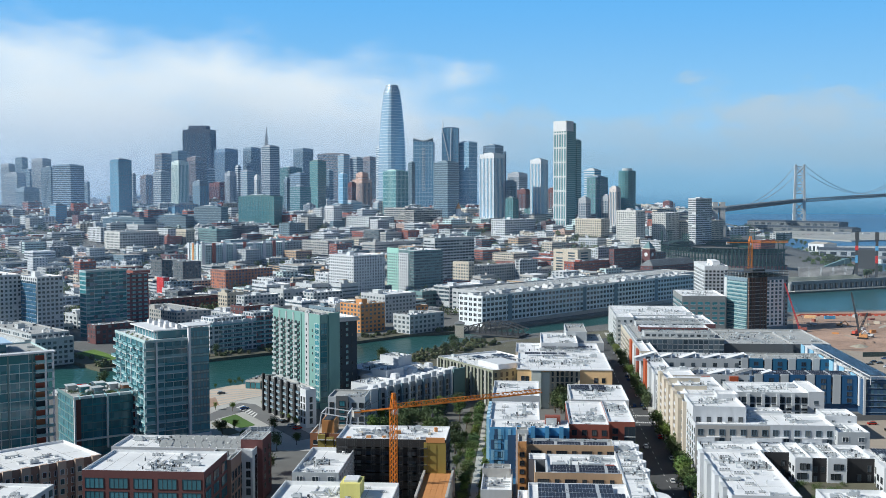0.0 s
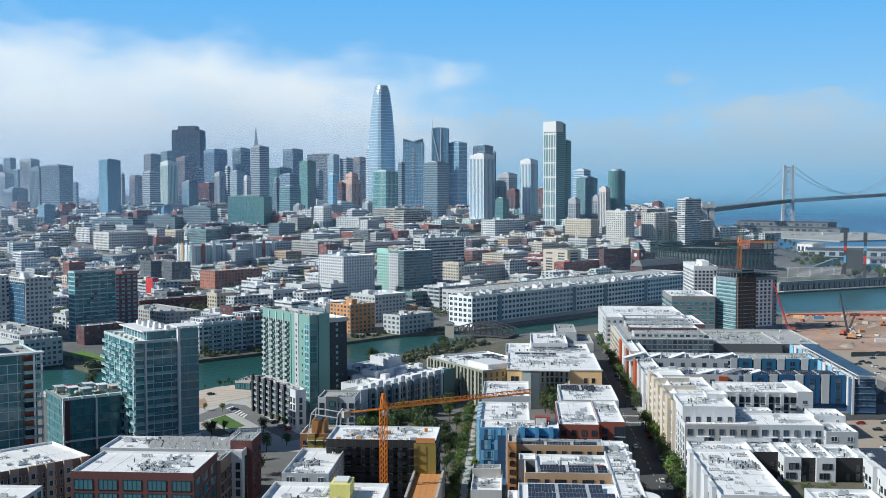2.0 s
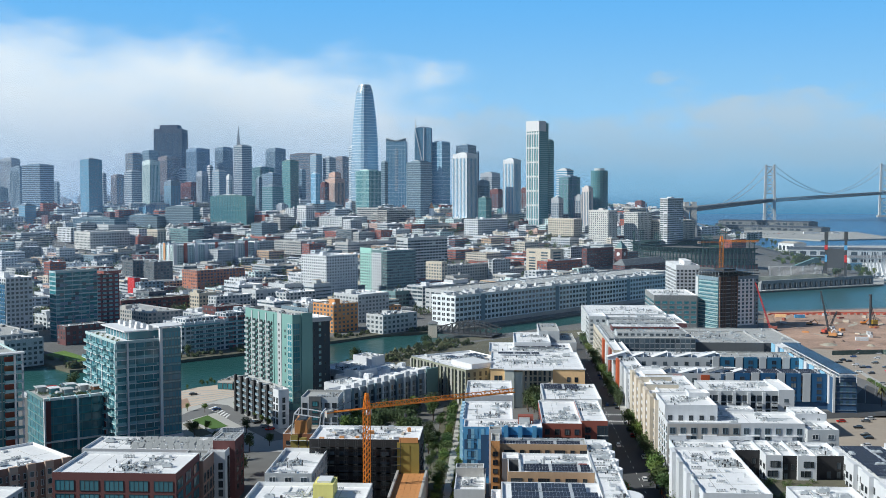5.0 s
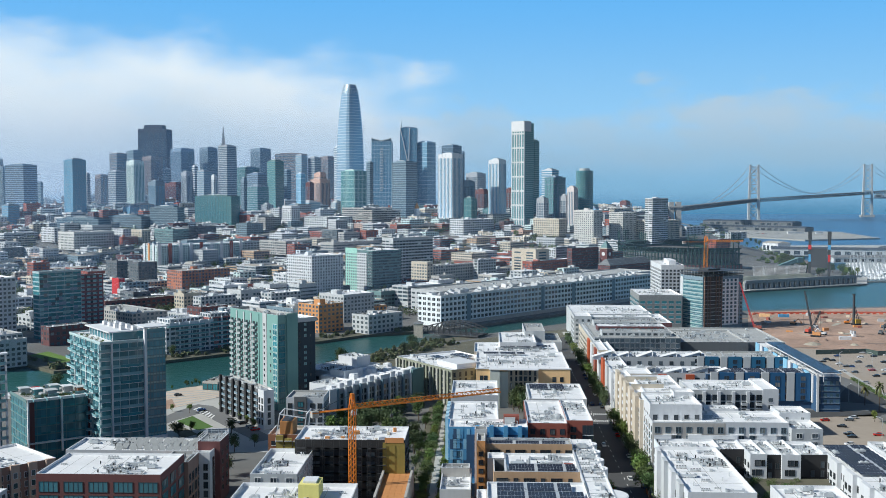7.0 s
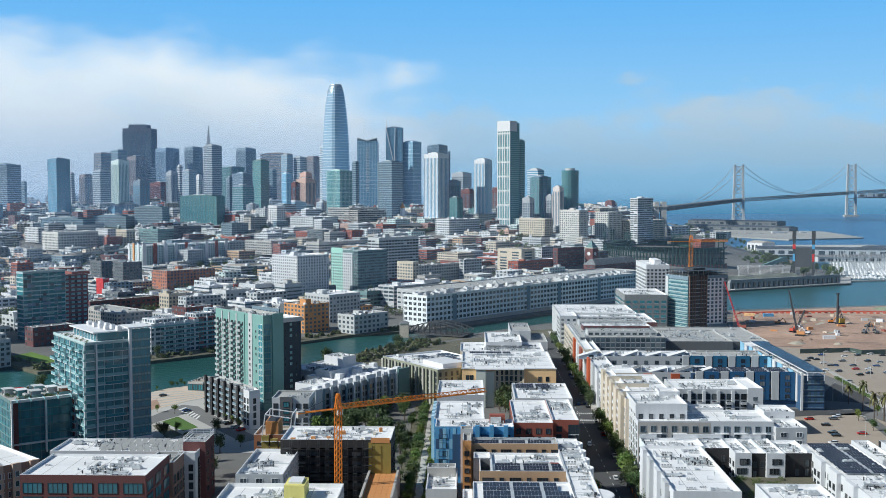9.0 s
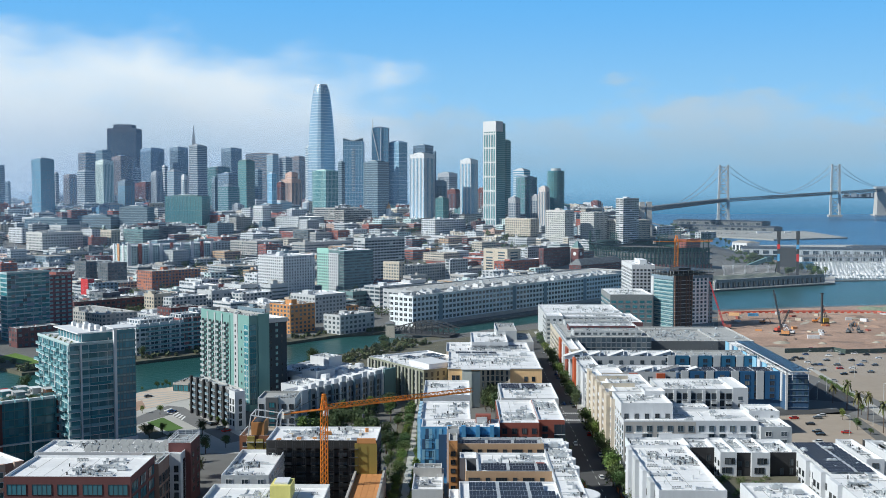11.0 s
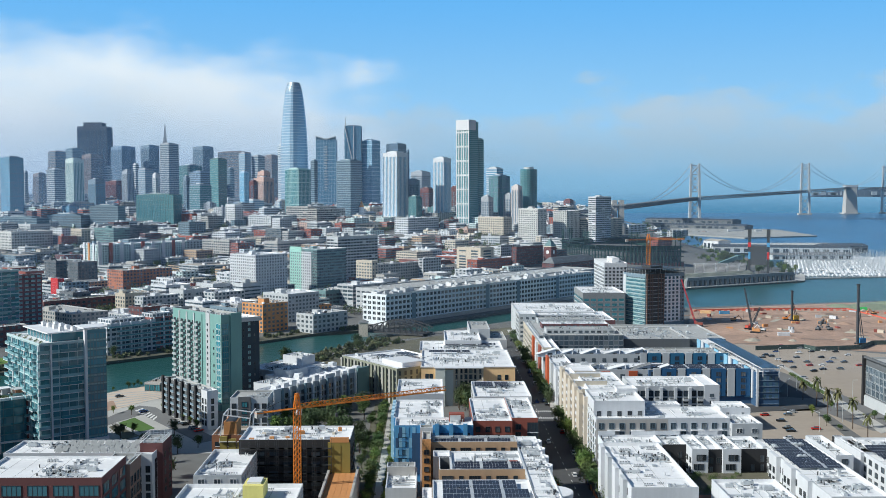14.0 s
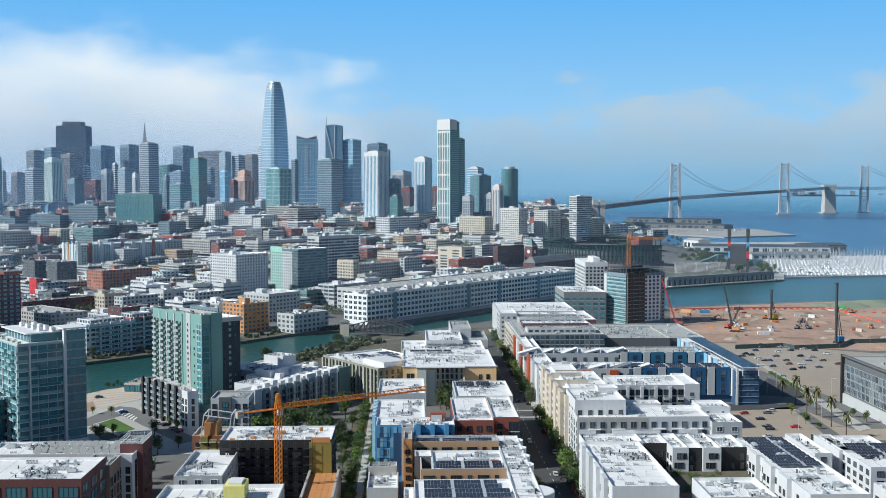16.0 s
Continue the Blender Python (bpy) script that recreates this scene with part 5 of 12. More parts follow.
child("courtyard_deck", yard.mesh("courtyard_deck"), b, "planted courtyard deck")
deck = Shape(RUST)
for i in range(6):
    deck.box(22.4 + i * 1.6, 14, 13.5, 23.9 + i * 1.6, 20, 13.8)
child("timber_deck", deck.mesh("timber_deck"), b, "reddish timber deck")
for k in range(6):
    fence = Shape(wall_paint("rust_red_screen", 0.50, 0.15, 0.05), TRIM_D)
    for q in range(9):
        fence.box(q * 0.55, 0, 0, q * 0.55 + 0.5, 0.12, 1.7, 0)
    fence.box(0, 0.12, 1.5, 4.9, 0.2, 1.6, 1)
    child("garden_screen", fence.mesh("garden_screen"), b, "rust-red garden screen").matrix_local = pose(-0.9, 78.0 - k * 7.0, 2.0 - 2.0, 0, 0, 270)
rng = random.Random(8)
for i in range(32):
    tree(84.4 + rng.uniform(2, 32.0), 321.2 + rng.uniform(21.4, 44.9), 15.4, "shrub", 0.5, group="courtyard shrubs")
b = block("apartment_building", "cream and white apartment building stepping along the street", 66.6, 418.8, 53.0, 22.0, 22.2, z=2.0, seed=43, wall=WHITE, roof=ROOF_W, faces="S", units=5, bay=3.8, ww=1.9, wh=2.2, base=4.7, storey=3.3, frame_mat=SLATE, glass=GLASS, single=True)
panel(b, "S", 53.0, 22.0, 0, 28.4, 0, 21.7, wall_paint("greige_wall", 0.50, 0.475, 0.45), 0.03, name="render_band")
for u in (0.08, 0.26, 0.57, 0.71, 0.85):
    panel(b, "S", 53.0, 22.0, u * 53.0, u * 53.0 + 5.2, 17.2, 17.45, TRIM_W, 1.3, name="window_hood")
    panel(b, "S", 53.0, 22.0, u * 53.0, u * 53.0 + 5.2, 13.9, 14.15, TRIM_W, 1.3, name="window_hood")
balconies(b, "S", 53.0, 22.0, (3.0, 13.4), 5.2, 18, 3.2, bw=3.4)
wing(b, 24.6, 22.2, 14.0, 8.0, 23.0, z0=0.0, seed=44, wall=WHITE, roof=ROOF_W, units=1)
wing(b, 53.0, 14.0, 12.4, 14.0, 23.2, z0=0.0, seed=64, wall=WHITE, roof=ROOF_W, faces="S", units=1, bay=6, ww=1.2, wh=1.4, frame_mat=TRIM_W)
wing(b, 53.1, -3.0, 12.0, 17.0, 20.5, z0=0.0, seed=45, wall=LGREY, roof=ROOF_W, faces="SW", units=2, bay=4.4, ww=2.2, frame_mat=TRIM_W)
wing(b, 0.2, 7.4, 20.6, 25.0, 27.6, z0=0.0, seed=47, wall=WHITE, roof=ROOF_W, faces="S", joined="W", units=3, bay=4.1, ww=1.5, wh=2.4, base=4.4, storey=3.3, frame_mat=TRIM_D, glass=GLASS_D, parapet=1.0)
wing(b, 3.0, 32.4, 17.4, 49.0, 26.6, z0=0.0, seed=65, wall=WHITE, roof=ROOF_W, faces="", joined="E", units=8, frame_mat=TRIM_D, glass=GLASS_D, parapet=0.7)
wing(b, 13.0, 27.0, 8.6, 9.0, 28.8, z0=0.0, seed=66, wall=WHITE, roof=ROOF_W)
wing(b, -1.2, 24.6, 4.2, 74.0, 26.0, z0=0.0, seed=48, wall=CREAM, roof=ROOF_W, faces="W", units=0, bay=5.0, ww=2.2, wh=2.0, frame_mat=TRIM_W)
for k, u in enumerate((0.04, 0.24, 0.44, 0.64, 0.84)):
    panel(b, "W", 4.2, 74.0, u * 74.0, (u + 0.11) * 74.0, 0.0, 26.8, (SAND, CREAM)[k % 2], 1.6, off=(-1.2, 24.6), name="bay")
    ridge = Shape(SAND, WHITE)
    ridge.box(-1.2, 0, 25.2, 13.0, 0.4, 27.6, 0)
    ridge.box(-1.25, -0.05, 27.6, 13.05, 0.45, 27.7, 1)
    if k % 2 == 0:
        child("cross_parapet", ridge.mesh("cross_parapet"), b).matrix_local = pose(0, 33.0 + k * 9.5, 0)
panel(b, "W", 4.2, 74.0, 0, 74.0, 0.0, 5.0, wall_paint("terracotta_base", 0.42, 0.27, 0.19), 0.9, off=(-1.2, 24.6), name="plinth")
balconies(b, "W", 4.2, 74.0, (13.0, 28.0, 43.0, 58.0), 5.6, 22, 3.2, bw=4.0, off=(-1.2, 24.6))
wing(b, 4.5, 117.2, 13.8, 17.0, 21.0, z0=0.0, seed=49, wall=CREAM, roof=ROOF_W, units=0, faces="S", bay=5, ww=2, single=False)
wing(b, 27.6, 69.0, 33.0, 26.5, 22.0, z0=0.0, seed=50, wall=LGREY, roof=ROOF_W, faces="S", units=6, bay=3.3, ww=2.3, wh=2.4, base=4.2, storey=3.3, frame_mat=TRIM_D, glass=GLASS_D, single=True)
for k in range(4):
    panel(b, "S", 33.0, 26.5, 6.6 * k + 5.9, 6.6 * k + 7.3, 0, 21.4, WHITE, 0.7, off=(27.6, 69.0), name="white_bay")
balconies(b, "S", 33.0, 26.5, [6.6 * k + 4.9 for k in range(5)], 5.5, 17, 3.3, bw=2.6, off=(27.6, 69.0), rail=METAL)
wing(b, 60.6, 68.6, 7.0, 28.1, 22.6, z0=0.0, seed=51, wall=WHITE, roof=ROOF_W, faces="S", units=0, bay=5, ww=2.0, single=False)
b = block("apartment_building", "blue and white apartment building with a solar canopy", 115.6, 555.4, 55.8, 17.6, 18.0, z=2.0, seed=52, wall=NAVY, roof=ROOF_D, faces="S", units=2, bay=7, ww=3.2, wh=2.0, frame_mat=BLUE, glass=GLASS_B, single=False)
DEEP = wall_paint("deep_blue_panel", 0.018, 0.10, 0.23)
slit, wide_slit = window_mesh(1.1, 2.3, GLASS_D, NAVY, 0), window_mesh(2.4, 2.1, GLASS_D, NAVY, 1)


def blue_front(b, w, d, off, n, blue, first=0.6):
    """Bays from the far end: a blue slab with a window column, a white slab, a dark slot."""
    for k in range(n):
        u = w - first - k * 13.0
        panel(b, "S", w, d, u - 7.6, u, 4.2, 18.7, blue, 0.9, off=off, name="blue_bay")
        panel(b, "S", w, d, u - 12.0, u - 8.2, 4.2, 18.9, LGREY, 1.1, off=off, name="white_bay")
        for q in range(1, 5):
            child("window", wide_slit, b).matrix_local = pose(off[0] + u - 3.8, off[1] - 0.9, 1.6 + q * 3.3)
            child("window", slit, b).matrix_local = pose(off[0] + u - 12.5, off[1] - 0.05, 1.6 + q * 3.3)


blue_front(b, 55.8, 17.6, (0, 0), 4, DEEP, 2.6)
solar_rows(b, 3.0, 0.8, 17.6, 47.8, 3, pitch=4.2, depth=3.6)
wing(b, 6.7, 52.6, 50.6, 25.5, 18.0, z0=0.0, seed=53, wall=DEEP, roof=ROOF_G, faces="S", units=8, bay=7, ww=3.4, wh=2.0, frame_mat=NAVY, glass=GLASS_B, single=False)
blue_front(b, 50.6, 25.5, (6.7, 52.6), 4, wall_paint("sea_blue_panel", 0.025, 0.14, 0.26))
wing(b, 54.1, -7.5, 12.2, 120.6, 18.0, z0=0.0, seed=54, wall=NAVY, roof=ROOF_W, faces="SE", units=2, bay=3, ww=1.6, wh=2.2, glass=GLASS_B, frame_mat=TRIM_D, single=False)
panel(b, "S", 12.2, 120.6, 0.1, 1.2, 0, 19.6, WHITE, 0.8, off=(54.1, -7.5), name="white_bay")
for k in range(6):
    panel(b, "S", 12.2, 120.6, 1.4, 12.0, 1.2 + k * 3.1, 1.5 + k * 3.1, BLUEGREY, 0.3, off=(54.1, -7.5), name="sill_band")
for k in range(12):
    panel(b, "W", 12.2, 120.6, k * 10.05 + 0.4, k * 10.05 + (5.6 if k % 2 else 8.6), 3.6, 18.4, (wall_paint("sky_blue_panel", 0.25, 0.5, 0.68), WHITE)[k % 2], 0.5, off=(54.1, -7.5), name="courtyard_bay")
can = Shape(SOLAR, TRIM_W)
for i in range(30):
    can.box(0, i * 3.61, 21.6, 9.0, i * 3.61 + 3.46, 21.8, 0)
can.box(-0.3, -0.3, 21.2, 9.3, 108.5, 21.58, 1)
for i in range(7):
    can.box(0.2, i * 15.46, 17.0, 0.5, i * 15.46 + 0.3, 21.2, 1)
    can.box(8.4, i * 15.46, 17.0, 8.7, i * 15.46 + 0.3, 21.2, 1)
child("solar_canopy", can.mesh("solar_canopy"), b, "long roof canopy of solar panels").matrix_local = pose(54.2, -17.6, 0)
b = block("apartment_building", "white and pale blue apartment rows with tilted roofs", 72.2, 556.8, 55.4, 21.5, 18.0, z=2.0, seed=55, wall=LGREY, roof=ROOF_W, faces="S", units=3, bay=4.4, ww=2.4, wh=1.9, frame_mat=TRIM_D, single=False)
wing(b, 2.0, 53.0, 54.2, 21.4, 18.0, z0=0.0, seed=56, wall=LGREY, roof=ROOF_W, faces="S", units=3, bay=6, ww=2.2, wh=1.9, frame_mat=TRIM_D, single=False)
wing(b, -4.3, -13.7, 10.3, 140.5, 18.0, z0=0.0, seed=57, wall=WHITE, roof=ROOF_W, faces="W", units=3, bay=6, ww=2.2, wh=1.9, frame_mat=TRIM_D, single=False)
for row, (dy, n) in enumerate(((1.0, 5), (53.0 + 1.0, 5))):
    for i in range(n):
        s = Shape((ROOF_W, ROOF_D)[row == 0 and i in (1, 3)], wall_paint("pale_blue_render", 0.46, 0.53, 0.62), GLASS_D, TRIM_W)
        a, e = 7.5 + (i * 5 + row * 3) % 4, 3.0 + (i + row) % 2 * 0.7
        s.poly([(-0.5, -0.5, 0.7), (a, -0.5, e + 0.2), (a, 5, e + 0.2), (-0.5, 5, 0.7)], 0)
        s.poly([(-0.5, 5, 0.5), (a, 5, e), (a, -0.5, e), (-0.5, -0.5, 0.5)], 0)
        s.quad((-0.5, -0.5, 0.5), (a, -0.5, e), (a, -0.5, e + 0.2), (-0.5, -0.5, 0.7), 3)
        s.quad((a, -0.5, e), (a, 5, e), (a, 5, e + 0.2), (a, -0.5, e + 0.2), 0)
        s.poly([(0, 0, -1), (a - 0.4, 0, -1), (a - 0.4, 0, e), (0, 0, 0.7)], 1)
        s.poly([(0, 4.6, 0.5), (a - 0.4, 4.6, e), (a - 0.4, 4.6, -1), (0, 4.6, -1)], 1)
        s.quad((a - 0.4, 0, -1), (a - 0.4, 4.6, -1), (a - 0.4, 4.6, e), (a - 0.4, 0, e), 1)
        s.quad((0, 4.6, -1), (0, 0, -1), (0, 0, 0.5), (0, 4.6, 0.5), 1)
        s.box(a * 0.55, -0.08, 0.0, a * 0.8, 0.05, 1.4, 2)
        s.box(a + 0.8, 2.0, -1, a + 2.4, 4.0, 1.8 + i % 3 * 0.5, 1)
        child("tilted_roof", s.mesh("tilted_roof"), b).matrix_local = pose(-3 + i * 12.6 - row * 6, dy, 17.1)
for k in range(7):
    panel(b, "W", 5.0, 140.5, 20.07 * k, 20.07 * k + 9.37, 0, 18.6, (VERMILION, WHITE, REDB, WHITE, VERMILION, LGREY, WHITE)[k], 1.2, off=(-4.3, -13.7), name="street_bay")
for u in (0.08, 0.34, 0.60, 0.82):
    panel(b, "S", 55.4, 21.5, u * 55.4, (u + 0.08) * 55.4, 4.0, 17.2, VERMILION, 0.8, name="red_bay")
b = block("apartment_building", "grey apartment building with glazed top storey", 70.5, 674.5, 53.7, 114.7, 20.0, z=2.0, seed=58, wall=wall_paint("grey_slate_wall", 0.24, 0.27, 0.29), roof=ROOF_G, faces="S", joined="W", units=60, bay=3, ww=2.5, wh=2.5, glass=GLASS_H, frame_mat=TRIM_W, z_top=0.4, single=False)
for k in range(4):
    wing(b, 6.0, 12.0 + k * 26.0, 44.0, 13.0, 3.2, z0=19.1, seed=580 + k, wall=(LGREY, BRICK, LGREY, GREY)[k], roof=(ROOF_G, ROOF_W)[k % 2], units=8, joined="S", base=0.6, bay=4.0, ww=2.6, wh=1.5, z_top=0.3, parapet=0.5)
wing(b, -6.0, 80.6, 12.3, 24.4, 24.0, z0=0.0, seed=59, wall=LGREY, roof=ROOF_W, joined="SW", units=0, single=False)
wing(b, -2.7, -45.9, 5.9, 183.5, 19.0, z0=0.0, seed=60, wall=SAND, roof=ROOF_W, joined="W", units=0, single=False)
wing(b, 33.4, 84.3, 29.8, 55.2, 19.0, z0=0.0, seed=61, wall=BRICK, roof=ROOF_W, joined="S", units=5, ww=3, single=False)
wing(b, -2.7, 129.0, 58.9, 63.1, 20.0, z0=0.0, seed=62, wall=LGREY, roof=ROOF_W, joined="S", units=5, ww=3, single=False)
block("office_building", "square grey office building with green glass", 127.8, 878.2, 34.8, 54.8, 27.0, z=2.0, seed=63, wall=wall_paint("office_grey_wall", 0.24, 0.25, 0.255), roof=ROOF_W, faces="SW", single=False, units=4, glass=GLASS_G, bay=5, ww=4, wh=2.0, storey=4.0, frame_mat=TRIM_W, category="office building")
b = block("apartment_building", "dark low apartment building with pale roof", 120.8, 685.0, 71.3, 73.0, 16.0, z=2.0, seed=64, wall=DGREY, roof=ROOF_G, faces="S", units=18, single=False, bay=5, ww=3.4, frame_mat=TRIM_D)
wing(b, 2.8, -4.1, 44.4, 57.5, 16.6, z0=0.0, seed=65, wall=DGREY, roof=ROOF_G, units=24, single=False)

# towers beside the creek
b = block("unfinished_tower", "half-built apartment tower with green glass, brown core and pale cladding", 163.8, 891.5, 28.1, 41.1, 43.0, rot=-62.0, z=2.0, seed=66, wall=SLATE, roof=ROOF_D, faces="", units=0, glass=GLASS_D, single=False, bay=3, ww=1.8, storey=3.2, base=3, frame_mat=TRIM_W, category="apartment tower", parapet=0.4)
add_windows(b, 28.1, 41.1, 40.5, "S", base=2.0, storey=3.1, bay=3.12, ww=2.82, wh=2.3, glass=GLASS_V, frame_mat=TRIM_W, single=False, z_top=0.5)
panel(b, "S", 28.1, 41.1, 0, 3.4, 0, 41.5, LGREY, 0.5, name="pale_pier")
for i in range(13):
    panel(b, "S", 28.1, 41.1, 3.4, 28.1, 1.1 + i * 3.1, 1.9 + i * 3.1, wall_paint("mint_spandrel", 0.30, 0.45, 0.45), 0.35, name="spandrel")
for i in range(13):
    panel(b, "E", 28.1, 41.1, 0.8, 18.5, 1.6 + i * 3.1, 2.0 + i * 3.1, CONCRETE, 0.9, name="open_floor")
for u in (0.02, 0.09, 0.15, 0.30, 0.37, 0.44):
    panel(b, "E", 28.1, 41.1, 41.1 * u, 41.1 * u + 0.9, 0, 43, wall_paint("rusty_hoist", 0.15, 0.085, 0.06), 1.2, name="hoist_mast")
# flat dark brown panel paints the shade inside the open floors
panel(b, "E", 28.1, 41.1, 0.8, 18.5, 0, 43, wall_paint("interior_shade_brown", 0.06, 0.045, 0.04), 0.3, name="open_bay")
panel(b, "E", 28.1, 41.1, 18.5, 36.2, 3, 40.5, wall_paint("pale_blue_sheathing", 0.80, 0.84, 0.88), 0.6, name="sheathing")
me = window_mesh(2.3, 2.0, GLASS_B, TRIM_W, 0)
for i in range(12):
    for j in range(4):
        child("window", me, b).matrix_local = pose(28.1 + 0.6, 20.6 + j * 4.11, 4.2 + i * 3.1, 0, 0, 90)
s = Shape(TRIM_D, METAL)
for i in range(9):
    s.box(i * 3.51 - 0.1, -0.3, 42, i * 3.51 + 0.1, -0.1, 47, 1)
    s.box(28.1, i * 5.14 - 0.1, 42, 28.3, i * 5.14 + 0.1, 47, 1)
s.box(-0.5, -0.5, 44.2, 28.6, 41.6, 44.6, 0)
s.box(-0.3, -0.3, 46.7, 28.4, 41.4, 47.0, 0)
s.box(8.4, 12.3, 43, 19.6, 24.7, 48.5, 0)
child("deck_frame", s.mesh("deck_frame"), b)
block("apartment_tower", "white apartment tower with small square windows", 158.6, 958.2, 20.4, 60.6, 46.0, z=2.0, seed=67, wall=WHITE, roof=ROOF_W, faces="S", units=2, single=True, bay=3.2, ww=1.7, wh=1.5, storey=3.1, base=3, frame_mat=TRIM_D, glass=GLASS_D, category="apartment tower", pent=(0.45, 0.2, 0.3, 0.5, 4.0))
b = block("apartment_tower", "teal apartment tower with grey balconies and a dark side block", -137.0, 576.3, 49.1, 11.7, 49.0, rot=-48.0, z=2.0, seed=68, wall=TEAL, roof=ROOF_G, faces="", units=9, hidden=False, category="apartment tower", parapet=1.5)
ST = 2.95
add_windows(b, 30.5, 11.7, 49.0, "S", base=3.6, storey=ST, bay=3.81, ww=1.9, wh=1.8, glass=GLASS_D, frame_mat=TRIM_D, z_top=3.0, off=(0.4, 0, 0))
balconies(b, "S", 49.1, 11.7, [7.62 * (k + 0.28) + 0.4 for k in range(4)], 3.4, 44.0, ST, bw=4.12, depth=1.1, slab=GREY, rail=wall_paint("balcony_grey", 0.36, 0.40, 0.42))
for k in range(4):
    panel(b, "S", 49.1, 11.7, 30.5 * (k + 1) / 4 - 0.9, 30.5 * (k + 1) / 4 + 0.1, 0, 48.0, (GREY, TEAL)[k == 3], 0.35, name="pier")
panel(b, "S", 49.1, 11.7, 34.4, 38.3, 0, 49.1, GREY, 0.25, name="grey_strip")
slot, night = window_mesh(0.7, 1.2, GLASS_D, TRIM_D, 0), window_mesh(1.5, 1.5, GLASS_A, TRIM_D, 1)
pair = window_mesh(3.93, 2.3, GLASS_G, TRIM_W, 1)
side = window_mesh(3.51, 2.5, GLASS_G, TEALD, 2)
for k in range(14):
    child("window", slot, b).matrix_local = pose(36.1, -0.25, 4.2 + k * ST)
    child("window", pair, b).matrix_local = pose(46.4, 0, 3.5 + k * ST)
    child("window", side, b).matrix_local = pose(49.1, 2.3, 3.5 + k * ST, 0, 0, 90)
    if k % 3 != 1:
        child("window", slot, b).matrix_local = pose(41.8, 0, 4.2 + k * ST)
panel(b, "E", 49.1, 11.7, 5.2, 11.7, 0, 49.6, TEAL, 0.5, name="flat_panel_bay")
wing(b, 17.2, 11.9, 30.4, 11.7, 46.5, wall=wall_paint("midnight_panel", 0.035, 0.055, 0.075), roof=ROOF_W, faces="", units=3)
for k in range(14):
    for v, me in ((14.0, slot), (17.4, night), (20.6, slot)):
        if (k + int(v)) % 5 != 2:
            child("window", me, b).matrix_local = pose(47.6, v, 3.9 + k * ST, 0, 0, 90)
panel(b, "E", 49.1, 11.7, 12.0, 23.6, 44.4, 46.6, GREY, -1.2, name="cornice")
b = block("apartment_building", "dark townhouse podium with white balconies", -132.9, 537.1, 44.0, 6.8, 18.0, rot=-52.0, z=2.0, seed=69, wall=DGREY, roof=ROOF_G, faces="", hidden=False, units=6)
add_windows(b, 44.0, 6.8, 18.0, "S", base=1.0, storey=3.0, bay=3.66, ww=1.5, wh=2.0, glass=GLASS, frame_mat=TRIM_D)
for k in range(6):
    panel(b, "S", 44.0, 6.8, 7.33 * k, 7.33 * k + 1.5, 0, 19.2, BLACK, 1.1, name="fin_wall")
balconies(b, "S", 44.0, 6.8, [7.33 * (k + 0.66) for k in range(6)], 3.4, 16.0, 3.0, bw=3.66, depth=1.1, slab=GREY, rail=SLATE)
wing(b, 44.2, -1.0, 6.0, 5.5, 18.5, wall=WHITE, roof=ROOF_W, faces="SE", bay=3.0, ww=1.3, wh=2.4, storey=3.4, base=2.0, frame_mat=TRIM_D, glass=GLASS_D)
wing(b, -3.5, 1.0, 3.4, 4.8, 9.9, wall=WHITE, roof=ROOF_W, faces="S", bay=3.0, ww=1.3, frame_mat=TRIM_D)
b = block("apartment_building", "white and dark apartment wing behind the crane", -90.6, 488.8, 17.3, 18.2, 17.0, z=2.0, seed=70, wall=WHITE, roof=ROOF_G, faces="S", units=3, bay=3.4, ww=1.9, wh=2.2, base=2.4, frame_mat=TRIM_D, glass=GLASS_D)
panel(b, "S", 17.3, 18.2, 3.8, 9.5, 0, 17.4, DGREY, 0.8, name="dark_bay")
add_windows(b, 5.7, 5, 17, "S", base=3, bay=3.2, ww=2.4, wh=2.2, storey=3.3, off=(3.8, -0.8, 0), glass=GLASS_G, frame_mat=TRIM_D)
SPANDREL = wall_paint("green_spandrel", 0.42, 0.54, 0.54)
b = glass_block("apartment_tower", "blue-green glass apartment tower with white balconies", -184.4, 471.0, 41.7, 27.5, 48.6, rot=-52.0, z=2.0, seed=71, glass=GLASS_V, slab=wall_paint("pale_slab_edge", 0.46, 0.60, 0.62), roof=ROOF_W, slab_h=0.4, storey=3.6, spandrel=GLASS_A, units=7)
rng = random.Random(12)
FLOOR = 48.6 / 14
for k in range(1, 14):
    for u0, u1 in ((0.2, 6.2), (8.0, 13.6), (16.4, 21.4), (23.6, 29.0), (32.0, 37.2)):
        if rng.random() < 0.86:
            balcony_run(b, "S", 41.7, 27.5, u0, u1 + rng.uniform(-0.8, 0.8), k * FLOOR, rng.choice((1.3, 1.8, 2.2)), TRIM_W, GLASS_A)
    balcony_run(b, "E", 41.7, 27.5, -1.2, 3.6, k * FLOOR, 1.5, TRIM_W, GLASS_A)
    if k % 5 != 2:
        balcony_run(b, "E", 41.7, 27.5, 8.4, 17.0, k * FLOOR, 0.7, TRIM_W, (GLASS_A, GLASS_G)[k % 2])
panel(b, "E", 41.7, 27.5, 4.2, 4.9, 0, 48.8, TRIM_W, 0.6, name="white_fin")
panel(b, "E", 41.7, 27.5, 18.2, 19.3, 6, 54.6, TRIM_W, 1.6, name="white_frame")
panel(b, "E", 41.7, 27.5, 19.3, 27.5, 7.5, 53.6, GLASS_C, 1.0, name="projecting_glazing")
panel(b, "E", 41.7, 27.5, 19.3, 28.0, 6, 7.5, TRIM_W, 1.7, name="white_frame")
